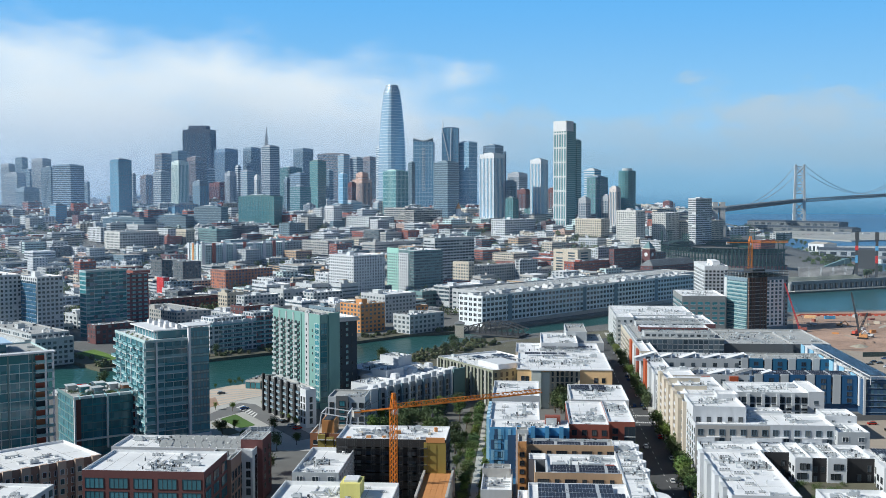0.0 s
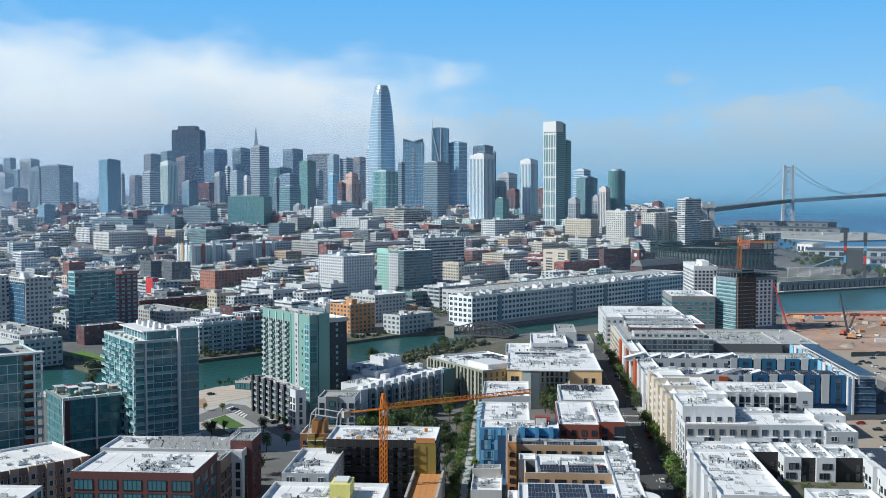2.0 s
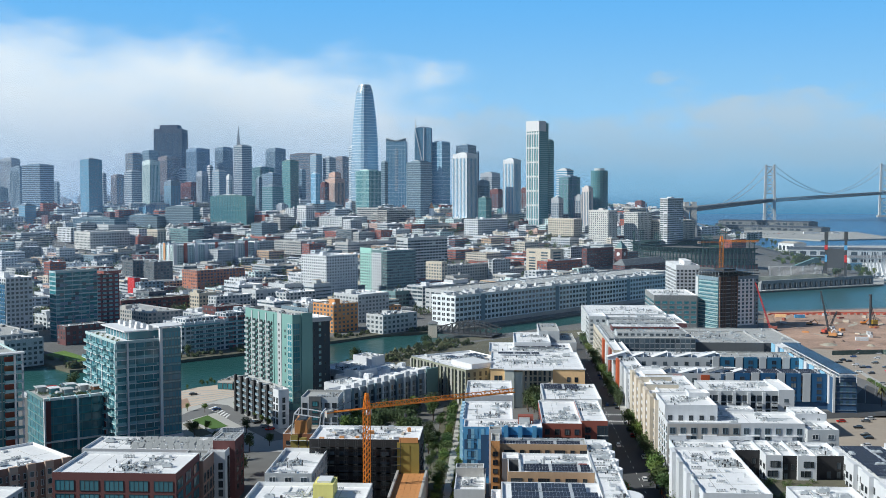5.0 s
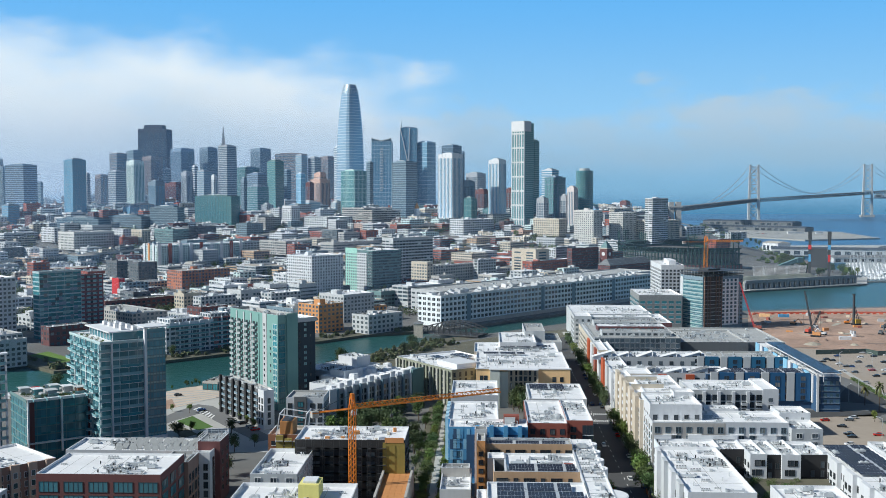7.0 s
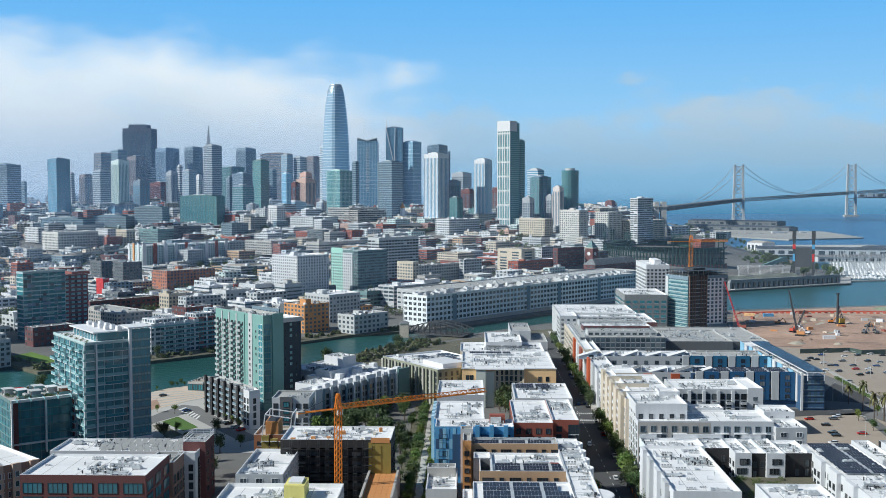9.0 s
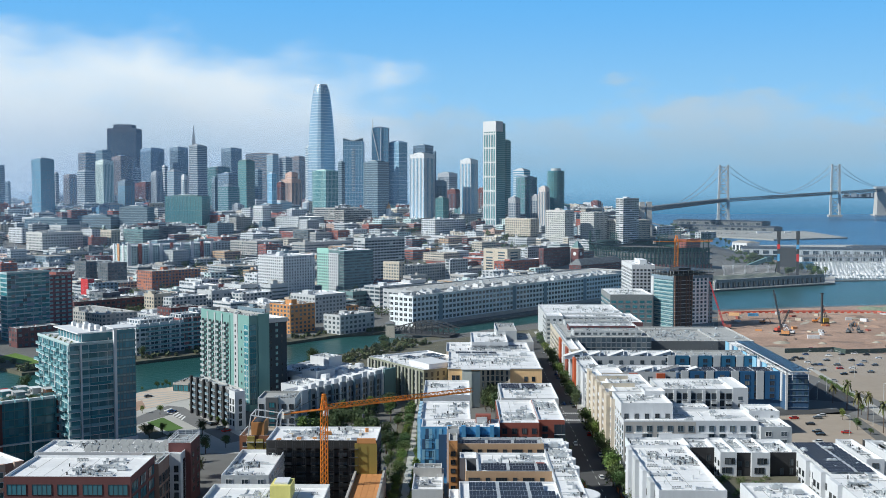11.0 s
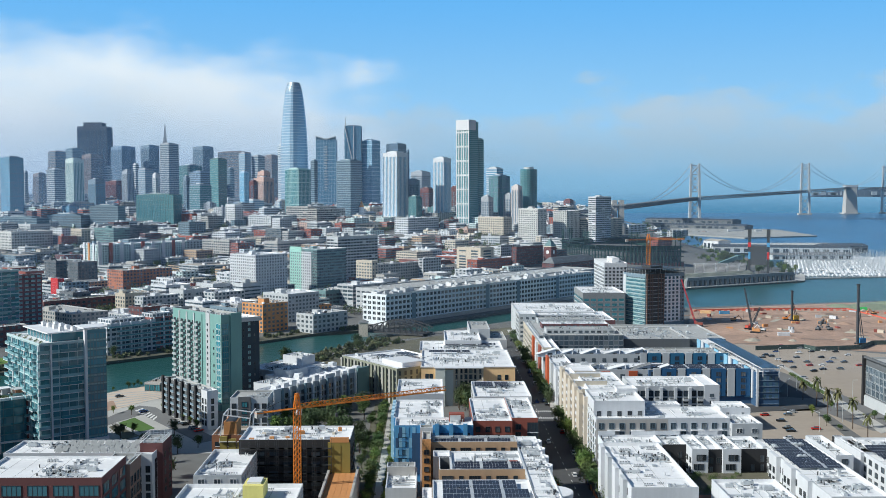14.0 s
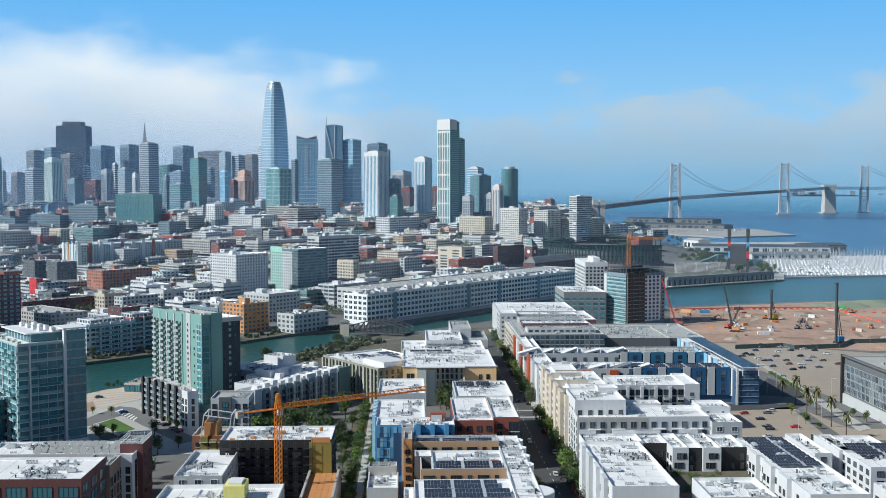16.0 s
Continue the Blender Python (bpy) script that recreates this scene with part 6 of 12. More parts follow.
pane, sill = window_mesh(1.2, 2.1, GLASS_C, TEALD, 0), window_mesh(1.2, 0.75, GLASS_A, TEALD, 0)
for k in range(12):
    for q in range(6):
        child("window", pane, b).matrix_local = pose(42.7, 19.3 + 1.37 * (q + 0.5), 9.1 + k * 3.7, 0, 0, 90)
        child("window", sill, b).matrix_local = pose(42.7, 19.3 + 1.37 * (q + 0.5), 8.0 + k * 3.7, 0, 0, 90)
house = Shape(GLASS_V, TRIM_W, ROOF_W)
house.box(7.0, 6.5, 48.9, 36.0, 20.5, 52.4, 0)
for u in range(9):
    house.box(7.0 + u * 3.8, 6.3, 48.9, 7.3 + u * 3.8, 6.5, 52.4, 1)
house.box(5.6, 4.8, 52.4, 37.4, 21.4, 52.9, 1)
child("penthouse", house.mesh("penthouse"), b, "glazed penthouse storey with white roof edge")
for u in range(8):
    fan = Shape(TRIM_W, DUCT)
    fan.box(0, 0, 0, 2.6, 1.8, 1.6, 0)
    fan.drum(1.3, 0.9, 1.6, 1.9, 0.7, None, 10, 1)
    child("rooftop_unit", fan.mesh("rooftop_unit"), b).matrix_local = pose(9 + u * 3.6, 11.5 + (u % 2) * 4, 52.9)
cap = Shape(TRIM_W)
cap.box(32.0, 17.6, 54.2, 43.9, 28.3, 54.7)
cap.box(32.3, 18.0, 52.9, 33.0, 18.7, 54.2)
cap.box(32.3, 27.0, 52.9, 33.0, 27.7, 54.2)
child("roof_canopy", cap.mesh("roof_canopy"), b, "white cantilevered roof canopy")
for k, u in enumerate((7.0, 15.0, 22.4, 30.2, 40.6)):
    panel(b, "S", 41.7, 27.5, u, u + 0.5, 0, 48.6, (TRIM_W, SPANDREL)[k % 2], 0.5, name="white_fin")
for k in range(16):
    pot = tree(-184.4 + (39 - k * 2.2) * 0.6157 + (1.2 + k % 3) * 0.788, 471.0 - (39 - k * 2.2) * 0.788 + (1.2 + k % 3) * 0.6157, 50.9, "shrub", 0.28, group="terrace shrubs")
b = glass_block("apartment_building", "low glass apartment wing with planted roof terrace", -204.0, 453.3, 25.1, 35.9, 25.0, rot=-52.0, z=2.0, seed=72, glass=GLASS_V, slab=TEALD, roof=ROOF_G, units=3, storey=3.6, slab_h=0.3, category="apartment building", spandrel=GLASS_G, sp_h=0.9)
for u in (0.0, 0.38, 0.72):
    panel(b, "E", 25.1, 35.9, 35.9 * u, 35.9 * u + 0.7, 3, 26.0, TRIM_W, 1.3, name="white_frame")
panel(b, "E", 25.1, 35.9, 0, 25.9, 25.0, 26.1, TRIM_W, 1.4, name="white_frame")
panel(b, "E", 25.1, 35.9, 0, 25.9, 7.2, 7.8, TRIM_W, 1.4, name="white_frame")
panel(b, "E", 25.1, 35.9, 0.7, 2.9, 2, 25.0, BRICK, 0.7, name="brick_pier")
panel(b, "E", 25.1, 35.9, 25.2, 25.9, 2, 25.0, BRICK, 0.6, name="brick_pier")
rng = random.Random(3)
for i in range(8):
    hut = Shape((LGREY, GLASS_G, SLATE, GLASS_A, LGREY, RUST, GLASS_G, GREY)[i], (LGREY, TRIM_W, GREY)[i % 3], TRIM_D)
    hut.box(0, 0, 0, 4.4, 3.6, 2.6, 0)
    hut.box(-0.5, -0.5, 2.6, 4.9, 4.1, 2.8, 1)
    hut.box(0.6, -0.06, 0.1, 1.6, 0, 2.2, 2)
    hut.box(2.2, -0.06, 0.8, 3.9, 0, 2.1, 2)
    child("terrace_hut", hut.mesh("terrace_hut"), b).matrix_local = pose(4.5 + (i % 3) * 5.5, 2 + i * 4.13, 25.3)
for i in range(12):
    box = Shape(GLASS_A, TEAL)
    box.box(0, 0, 0, 4.5, 0.1, 1.2, 0)
    child("glass_balustrade", box.mesh("glass_balustrade"), b).matrix_local = pose(24.1 - (i % 2) * 4, 2 + i * 2.76, 25.3, 0, 0, 90 * (i % 2))
ca, sa = math.cos(radians(-52)), math.sin(radians(-52))
for i in range(30):
    p, q = rng.uniform(8.0, 24.3), rng.uniform(1, 34.1)
    tree(-204.0 + p * ca - q * sa, 453.3 + p * sa + q * ca, 27.2, "shrub", rng.uniform(0.35, 0.6), group="terrace shrubs")
boat = empty("houseboat", -250.4, 583.3, 0.0, 30)
tagged(boat, label="red-roofed houseboat moored on the creek", category="houseboat")
s = Shape(WHITE)
s.box(-7, -4, -0.3, 7, 4, 6.0)
child("cabin", s.mesh("cabin"), boat)
s = Shape(REDP)
s.prism([(-7.5, -4.6), (7.5, -4.6), (7.5, 4.6), (-7.5, 4.6)], 6.0, 9.0, 0, [(-7.0, -0.2), (7.0, -0.2), (7.0, 0.2), (-7.0, 0.2)])
child("roof", s.mesh("roof"), boat)
boat.scale = (0.6, 0.6, 0.6)
boat = empty("houseboat", -243.8, 593.8, 0.0, 50)
tagged(boat, label="slate-roofed houseboat moored on the creek", category="houseboat")
s = Shape(WHITE)
s.box(-7, -4, -0.3, 7, 4, 6.0)
child("cabin", s.mesh("cabin"), boat)
s = Shape(SLATE)
s.prism([(-7.5, -4.6), (7.5, -4.6), (7.5, 4.6), (-7.5, 4.6)], 6.0, 9.0, 0, [(-7.0, -0.2), (7.0, -0.2), (7.0, 0.2), (-7.0, 0.2)])
child("roof", s.mesh("roof"), boat)
boat.scale = (0.6, 0.6, 0.6)
boat = empty("houseboat", -254.7, 570.0, 0.0, 70)
tagged(boat, label="white houseboat moored on the creek", category="houseboat")
s = Shape(WHITE)
s.box(-7, -4, -0.3, 7, 4, 6.0)
child("cabin", s.mesh("cabin"), boat)
s = Shape(WHITE)
s.prism([(-7.5, -4.6), (7.5, -4.6), (7.5, 4.6), (-7.5, 4.6)], 6.0, 9.0, 0, [(-7.0, -0.2), (7.0, -0.2), (7.0, 0.2), (-7.0, 0.2)])
child("roof", s.mesh("roof"), boat)
boat.scale = (0.6, 0.6, 0.6)
b = glass_block("apartment_tower", "dark glass apartment tower with columned corner balconies", -248.5, 385.5, 28.0, 60.0, 50.0, rot=-52.0, z=2.0, seed=73, glass=GLASS_V, slab=wall_paint("pale_slab_edge", 0.46, 0.60, 0.62), roof=ROOF_G, units=6, slab_h=0.3, storey=3.6, bay=1.7, spandrel=GLASS_G, sp_h=1.2)
rng = random.Random(14)
FLOOR = 50.0 / 14
for k in range(1, 14):
    balcony_run(b, "E", 28.0, 60.0, 55.0, 61.8, k * FLOOR, 2.6, LGREY, GLASS_A)
    panel(b, "E", 28.0, 60.0, 55.2, 58.6, k * FLOOR + 0.1, k * FLOOR + 2.7, (RUST, REDB, GLASS_D)[k % 3], 0.2, name="timber_panel")
    if rng.random() < 0.7:
        u = rng.choice((6.0, 18.0, 36.0))
        panel(b, "E", 28.0, 60.0, u, u + rng.uniform(6, 14), k * FLOOR + 0.2, k * FLOOR + 3.2, GLASS_G, 0.12, name="pale_glazing")
for u in (58.6, 61.4):
    column = Shape(TRIM_W)
    column.box(30.0, u - 0.35, 0, 30.6, u + 0.35, 50.0)
    child("column", column.mesh("column"), b)
for u in range(0, 55, 9):
    panel(b, "E", 28.0, 60.0, u, u + 0.5, 0, 50.0, TEALD, 0.4, name="fin")
cap = Shape(TRIM_W, GLASS_V, wall_paint("pale_blue_roof_edge", 0.45, 0.62, 0.80))
cap.box(27.2, 0, 50.3, 31.2, 62.2, 50.9, 0)
cap.box(6.0, 10.0, 50.3, 22.0, 46.0, 53.8, 1)
cap.box(4.5, 8.0, 53.8, 24.0, 48.0, 54.3, 2)
child("roof_canopy", cap.mesh("roof_canopy"), b, "white roof edge and canopy over glazed roof room")
base = Shape(TRIM_W, GLASS_V)
base.box(28.0, 0, 4.6, 33.0, 64.0, 5.2, 0)
child("street_canopy", base.mesh("street_canopy"), b, "white canopy over the street front")
for i in range(12):
    tree(-248.5 + 25.6 * 0.6157 + (3 + i * 4.6) * 0.788, 385.5 - 25.6 * 0.788 + (3 + i * 4.6) * 0.6157, 52.1, "shrub", 0.34, group="terrace shrubs")

def terraced_front(b, w, d, h, rng, storey=3.2):
    """Runs of balconies with pale glass rails on the two creek-side faces, and a set-back top storey."""
    k = 1
    while k * storey + 2.0 < h:
        for side, length in (("S", w), ("E", d)):
            u = rng.uniform(0.3, length * 0.3)
            balcony_run(b, side, w, d, u, length - rng.uniform(0.3, length * 0.25), k * storey, rng.choice((1.2, 1.6)), TRIM_W, GLASS_A)
        k += 1
    for side, length in (("S", w), ("E", d)):
        for u in range(2, int(length) - 2, 8):
            panel(b, side, w, d, u, u + 0.9, 0, h + 0.4, WHITE, 1.0, name="white_fin")
    wing(b, w * 0.12, d * 0.15, w * 0.7, d * 0.68, 3.0, z0=h - 0.8, wall=WHITE, roof=ROOF_W, joined="SE", base=0.5, storey=3.2, bay=3.0, ww=2.2, wh=1.8, z_top=0.2, glass=GLASS_H, units=2)



# ---------------------------------------------------------------- across the creek
b = block("office_block", "long white waterfront warehouse converted to offices", -54.4, 896.3, 26.5, 321.0, 25.5, rot=-40.6, z=2.0, seed=74, wall=wall_paint("pale_blue_white_wall", 0.78, 0.83, 0.87), roof=ROOF_G, faces="S", units=26, bay=5.0, ww=3.3, wh=2.4, storey=4.3, base=3.8, glass=GLASS_D, frame_mat=TRIM_W, mull=1, z_top=0.7, category="office building", parapet=1.2)
panel(b, "E", 26.5, 321.0, 0, 321.0, 0, 2.8, CONCRETE, 2.5, name="arcade_base")
for i in range(64):
    panel(b, "E", 26.5, 321.0, i * 5.016 - 0.3, i * 5.016 + 0.3, 2.8, 24.6, wall_paint("pale_blue_white_wall", 0.78, 0.83, 0.87), 0.3, name="pier")
panel(b, "E", 26.5, 321.0, 0, 321.0, 24.6, 25.8, TRIM_W, 0.7, name="cornice")
for u in (0.10, 0.42, 0.57, 0.78):
    panel(b, "E", 26.5, 321.0, 321.0 * u, 321.0 * u + 5, 2.0, 25.0, SLATE, 0.45, name="stair_bay")
rng = random.Random(6)
for k in range(46):
    hut = Shape((TRIM_W, LGREY, GREY)[k % 3], METAL)
    a, c, e = rng.uniform(2, 8), rng.uniform(2, 7), rng.uniform(1.2, 3.4)
    hut.box(0, 0, 0, a, c, e, 0)
    hut.box(0.5, 0.5, e, a * 0.5, c * 0.6, e + 0.8, 1)
    child("plant_house", hut.mesh("plant_house"), b).matrix_local = pose(rng.uniform(3.0, 18.0), 3 + k * 6.8, 24.3)
block("office_block", "long grey-roofed office wing behind the waterfront warehouse", -66.0, 985.0, 50.0, 342.0, 22.0, rot=-40.6, z=2.0, seed=75, wall=GREY, roof=ROOF_G, faces="", units=44, storey=4.4, bay=6, ww=4, single=False, category="office building")
b = loft(-209.2, 1137.4, 41.7, 43.2, 44.3, -41.4, 1.5, WHITE, ROOF_W, 76, "white apartment tower with rows of small windows", bay=3.4, storey=3.1, name="apartment_tower", wide=0.5)
b = loft(-154.9, 1204.7, 44.8, 44.3, 46.2, -41.4, 1.5, TEALD, ROOF_W, 77, "dark glass apartment tower with a green corner", bay=3.0, storey=3.2, name="apartment_tower", wide=0.8)
panel(b, "S", 44.8, 44.3, 1, 20.2, 0, 48.2, wall_paint("sea_green_panel", 0.35, 0.62, 0.55), 0.6)
panel(b, "S", 44.8, 44.3, 20.2, 35.8, 0, 43.2, WHITE, 0.5)
add_windows(b, 44.8, 44.3, 46.2, "S", base=2, storey=3.2, bay=3.0, ww=1.6, wh=1.7, single=False, off=(-0.5, -0.6, 0))
b = glass_block("apartment_tower", "teal-grey glass apartment tower with pale floor bands", -340.4, 798.7, 10.3, 33.4, 50.8, rot=-41.4, z=1.6, seed=78, glass=GLASS_G, slab=wall_paint("teal_grey_band", 0.46, 0.58, 0.61), roof=ROOF_G, storey=3.5, slab_h=0.9, bay=3.0, units=4)
rng = random.Random(15)
for k in range(14):
    for q in range(11):
        if rng.random() < 0.45:
            panel(b, "E", 10.3, 33.4, q * 3.03 + 0.1, q * 3.03 + 2.9, k * 3.5 + 1.0, k * 3.5 + 3.4, rng.choice((SLATE, GLASS_H, BLUEGREY, GLASS_A)), 0.35, name="grey_panel")
b = loft(-315.3, 825.4, 1.0, 20.2, 47.0, -41.4, 1.5, wall_paint("wine_red_wall", 0.20, 0.075, 0.09), ROOF_G, 79, "dark red apartment tower beside the grey tower", bay=3.6, storey=3.3, name="apartment_tower", wide=0.5)
# pale glass colour here imitates the reflection in these windows
add_windows(b, 1.0, 20.2, 47.0, "E", base=1.4, storey=3.3, bay=4.8, ww=2.8, wh=1.5, glass=GLASS_A, frame_mat=TRIM_W, single=False, off=(0.06, 0, 0))
b = loft(-380.6, 784.8, 28.7, 20.0, 48.7, -41.4, 1.5, WHITE, ROOF_W, 80, "white apartment tower with dark blue glass bays", bay=3.2, storey=3.2, name="apartment_tower", wide=0.6)
panel(b, "S", 28.7, 20.0, 0.5, 27.7, 0, 43.7, wall_paint("dark_blue_glass_panel", 0.05, 0.16, 0.30, 0.2), 0.4)
add_windows(b, 28.7, 20.0, 48.7, "S", base=2, storey=3.2, bay=3.0, ww=1.8, wh=1.7, single=False, off=(0, -0.5, 0), glass=GLASS_B)
b = loft(-433.6, 806.8, 52.3, 19.8, 49.3, -41.4, 1.5, WHITE, ROOF_W, 81, "white apartment tower beside the railway", bay=3.2, storey=3.2, name="apartment_tower", wide=0.5)
b = loft(-377.8, 721.1, 80.0, 25.8, 20.0, -41.4, 1.5, LGREY, ROOF_G, 82, "stepped grey apartment building with terraces", bay=3.6, storey=3.2, wide=0.7)
for k in range(3):
    wing(b, 0.0, -4.0 * (k + 1), 79.0 - 4 * k, 4.0, 16.6 - 3.2 * k, wall=(LGREY, GREY, LGREY)[k], roof=ROOF_G, joined="SE", base=1.0, storey=3.2, bay=3.6, ww=2.4, wh=1.8, glass=GLASS_H)
    wing(b, 80.0 + 4.0 * k, 0.0, 4.0, 24.0 - 3 * k, 16.6 - 3.2 * k, wall=(GREY, LGREY, GREY)[k], roof=ROOF_G, joined="SE", base=1.0, storey=3.2, bay=3.6, ww=2.4, wh=1.8, glass=GLASS_H)
b = loft(-314.4, 661.4, 5.7, 25.5, 18.1, -41.4, 1.5, LGREY, ROOF_G, 83, "low stepped apartment terrace by the creek", bay=3.6, storey=3.2, wide=0.6)
b = loft(-321.4, 766.1, 12.7, 31.7, 14.5, -41.4, 1.5, BRICK, ROOF_G, 84, "dark red low apartment building")
b = loft(-232.8, 735.4, 23.1, 38.4, 22.1, -41.4, 1.5, WHITE, ROOF_W, 85, "white creekside apartment building with dark glass bays", bay=3.4, storey=3.2, wide=0.88)
terraced_front(b, 23.1, 38.4, 22.1, random.Random(85))
b = loft(-325.4, 872.1, 68.5, 31.5, 16.5, -41.4, 1.5, CONCRETE, ROOF_G, 86, "grey creekside apartment building", bay=3.6, storey=3.2)
b = loft(-206.6, 759.3, 18.1, 23.0, 23.3, -41.4, 1.5, wall_paint("faded_red_wall", 0.34, 0.13, 0.12), ROOF_G, 87, "red and white creekside apartment building", bay=3.6, storey=3.2, wide=0.8)
terraced_front(b, 18.1, 23.0, 23.3, random.Random(87))
b = loft(-204.6, 802.7, 14.7, 25.6, 21.3, -41.4, 1.5, SLATE, ROOF_W, 88, "teal and grey creekside apartment building", bay=3.6, storey=3.2, wide=0.8)
terraced_front(b, 14.7, 25.6, 21.3, random.Random(88))
b = loft(-460.8, 1294.7, 26.1, 13.9, 27.4, -41.4, 1.6, DGREY, ROOF_G, 89, "dark grey office building with square windows")
b = loft(-427.7, 1279.2, 22.6, 25.5, 27.1, -41.4, 1.5, DGREY, ROOF_G, 90, "dark brick office building")
b = loft(-392.3, 1119.2, 14.0, 7.1, 20.2, -41.4, 1.5, REDP, ROOF_D, 91, "bright red windowless lift block", bay=40, storey=30, wide=0.01)
b = loft(-373.1, 1087.7, 9.1, 27.8, 18.0, -41.4, 1.5, SLATE, ROOF_G, 92, "blue-grey office building with flat roof")
b = loft(-349.3, 961.0, 11.7, 83.7, 12.8, -41.4, 1.5, BRICK, ROOF_T, 93, "long dark brick office building with rounded white plant room", bay=5, wide=0.6)
b = loft(-362.2, 1216.2, 31.0, 65.0, 21.7, -41.4, 1.5, wall_paint("orange_brick", 0.45, 0.17, 0.10), ROOF_T, 94, "orange brick warehouse building")
b = loft(-477.7, 1496.1, 33.9, 147.5, 31.5, -41.4, 5.0, wall_paint("pale_aqua_wall", 0.55, 0.68, 0.68), ROOF_W, 95, "long apartment block in white, pale green and red", bay=3.6, storey=3.2)
for k in range(9):
    panel(b, "E", 33.9, 147.5, 16.39 * k, 16.39 * k + 5, 0, 32.7, (WHITE, REDB, WHITE)[k % 3], 1.0, name="bay")
for k in range(3):
    panel(b, "S", 33.9, 147.5, 11.30 * k, 11.30 * k + 4, 0, 32.7, (WHITE, ORANGE, WHITE)[k % 3], 1.0, name="bay")
b = loft(-578.5, 1868.3, 60.5, 32.1, 28.2, -41.4, 18.8, TEALD, ROOF_G, 96, "green glass office building", wide=0.8)
b = loft(-536.3, 1896.6, 21.0, 57.4, 28.0, -41.4, 21.1, DGREY, ROOF_G, 97, "dark glass office building", wide=0.8)
b = loft(-710.1, 1769.7, 54.7, 71.7, 29.6, -41.4, 14.7, STONE, ROOF_G, 98, "concrete court building with ribbed facade", bay=4, storey=4)
b = loft(-795.5, 1905.5, 50.2, 11.1, 26.0, -41.4, 20.6, WHITE, ROOF_W, 99, "white office building with square windows")
b = loft(-639.0, 1828.5, 36.5, 15.5, 28.9, -41.4, 17.8, WHITE, ROOF_G, 100, "white loft building with blank side")
b = loft(-622.7, 1880.5, 35.0, 17.2, 24.7, -41.4, 20.0, SAND, ROOF_G, 101, "grey office building beside the freeway")
b = loft(-245.4, 1615.1, 29.7, 94.8, 27.1, -41.4, 9.1, CONCRETE, ROOF_G, 102, "grey concrete office building with ribbon windows", bay=5, wide=0.85)
b = loft(-124.7, 1324.5, 20.1, 69.7, 54.2, -41.4, 1.8, LGREY, ROOF_G, 103, "tall pale office building with ribbon windows", bay=5, wide=0.85)
b = loft(-85.8, 1287.3, 26.7, 9.5, 27.6, -41.4, 1.5, SAND, ROOF_T, 104, "slim sand-coloured tower with square windows")
b = loft(-70.7, 1284.8, 11.5, 82.8, 22.3, -41.4, 1.6, CONCRETE, ROOF_G, 105, "grey hotel building with brick base")
b = loft(-11.5, 1336.7, 7.9, 33.9, 25.4, -41.4, 2.0, GREY, ROOF_G, 106, "grey hotel wing with flat roof")
b = loft(40.1, 1480.9, 42.2, 29.0, 29.9, -41.4, 4.4, SAND, ROOF_T, 107, "sand-coloured warehouse with blank wall", bay=14)
b = loft(52.3, 1411.9, 16.7, 82.4, 17.7, -41.4, 3.2, REDB, ROOF_W, 108, "red and white warehouse building")
b = loft(115.8, 1475.9, 8.3, 62.6, 29.4, -41.4, 4.9, BRICK, ROOF_D, 109, "dark brick warehouse with flat roof")
b = loft(100.3, 1534.2, 5.6, 46.2, 26.6, -41.4, 6.8, LGREY, ROOF_W, 110, "pale blue-white loft building")
b = loft(160.8, 1898.0, 41.6, 26.5, 58.9, -41.4, 20.5, STONE, ROOF_W, 111, "white apartment tower with bay windows", bay=3.4, storey=3.2, name="apartment_tower")
b = loft(224.1, 1913.7, 29.1, 42.1, 52.6, -41.4, 21.5, STONE, ROOF_W, 112, "white apartment tower near the ballpark", bay=3.4, storey=3.2, name="apartment_tower")
b = loft(282.6, 1885.1, 15.4, 50.5, 79.5, -41.4, 20.7, WHITE, ROOF_W, 113, "white and blue striped apartment tower", bay=6, storey=3.2, wide=0.9, name="apartment_tower")
b = loft(-147.4, 851.1, 25.3, 25.6, 23.2, -41.4, 1.5, ORANGE, ROOF_T, 114, "orange apartment building on the creek bank", bay=3.8, storey=3.2)
b = loft(-141.3, 920.5, 32.0, 35.2, 24.5, -41.4, 1.5, LGREY, ROOF_W, 115, "white apartment building with rooftop plant", bay=3.8, storey=3.2)
b = loft(-103.4, 842.7, 19.5, 36.9, 15.5, -41.4, 1.5, LGREY, ROOF_G, 116, "low white creekside pavilion building")
b = loft(-103.9, 935.3, 10.7, 17.0, 11.9, -41.4, 1.5, ORANGE, ROOF_T, 117, "orange-roofed low building with flat roof")
b = loft(-86.2, 1019.0, 21.5, 46.1, 22.4, -41.4, 1.5, GREY, ROOF_W, 118, "glass-fronted office building with flat roof", bay=6, wide=0.9)
b = loft(-110.2, 1016.2, 19.5, 22.2, 17.6, -41.4, 1.5, TEALD, ROOF_G, 119, "dark glass low building", wide=0.8)
b = loft(-268.9, 984.4, 13.2, 38.5, 14.6, -41.4, 1.5, LGREY, ROOF_W, 120, "grey industrial building with flat roof")
b = loft(-247.1, 1025.4, 22.7, 27.3, 17.8, -41.4, 1.5, LGREY, ROOF_G, 121, "grey loft building with roof plant")
b = loft(-216.5, 1025.5, 20.4, 36.2, 14.6, -41.4, 1.5, LGREY, ROOF_W, 122, "white loft building with flat roof")
b = loft(-228.4, 1164.3, 21.0, 11.4, 22.7, -41.4, 1.5, WHITE, ROOF_W, 123, "white grid-fronted office building", wide=0.7)
b = loft(-356.9, 1703.8, 67.5, 52.3, 22.0, -41.4, 11.6, CONCRETE, ROOF_G, 124, "concrete loft building with flat roof", wide=0.7)
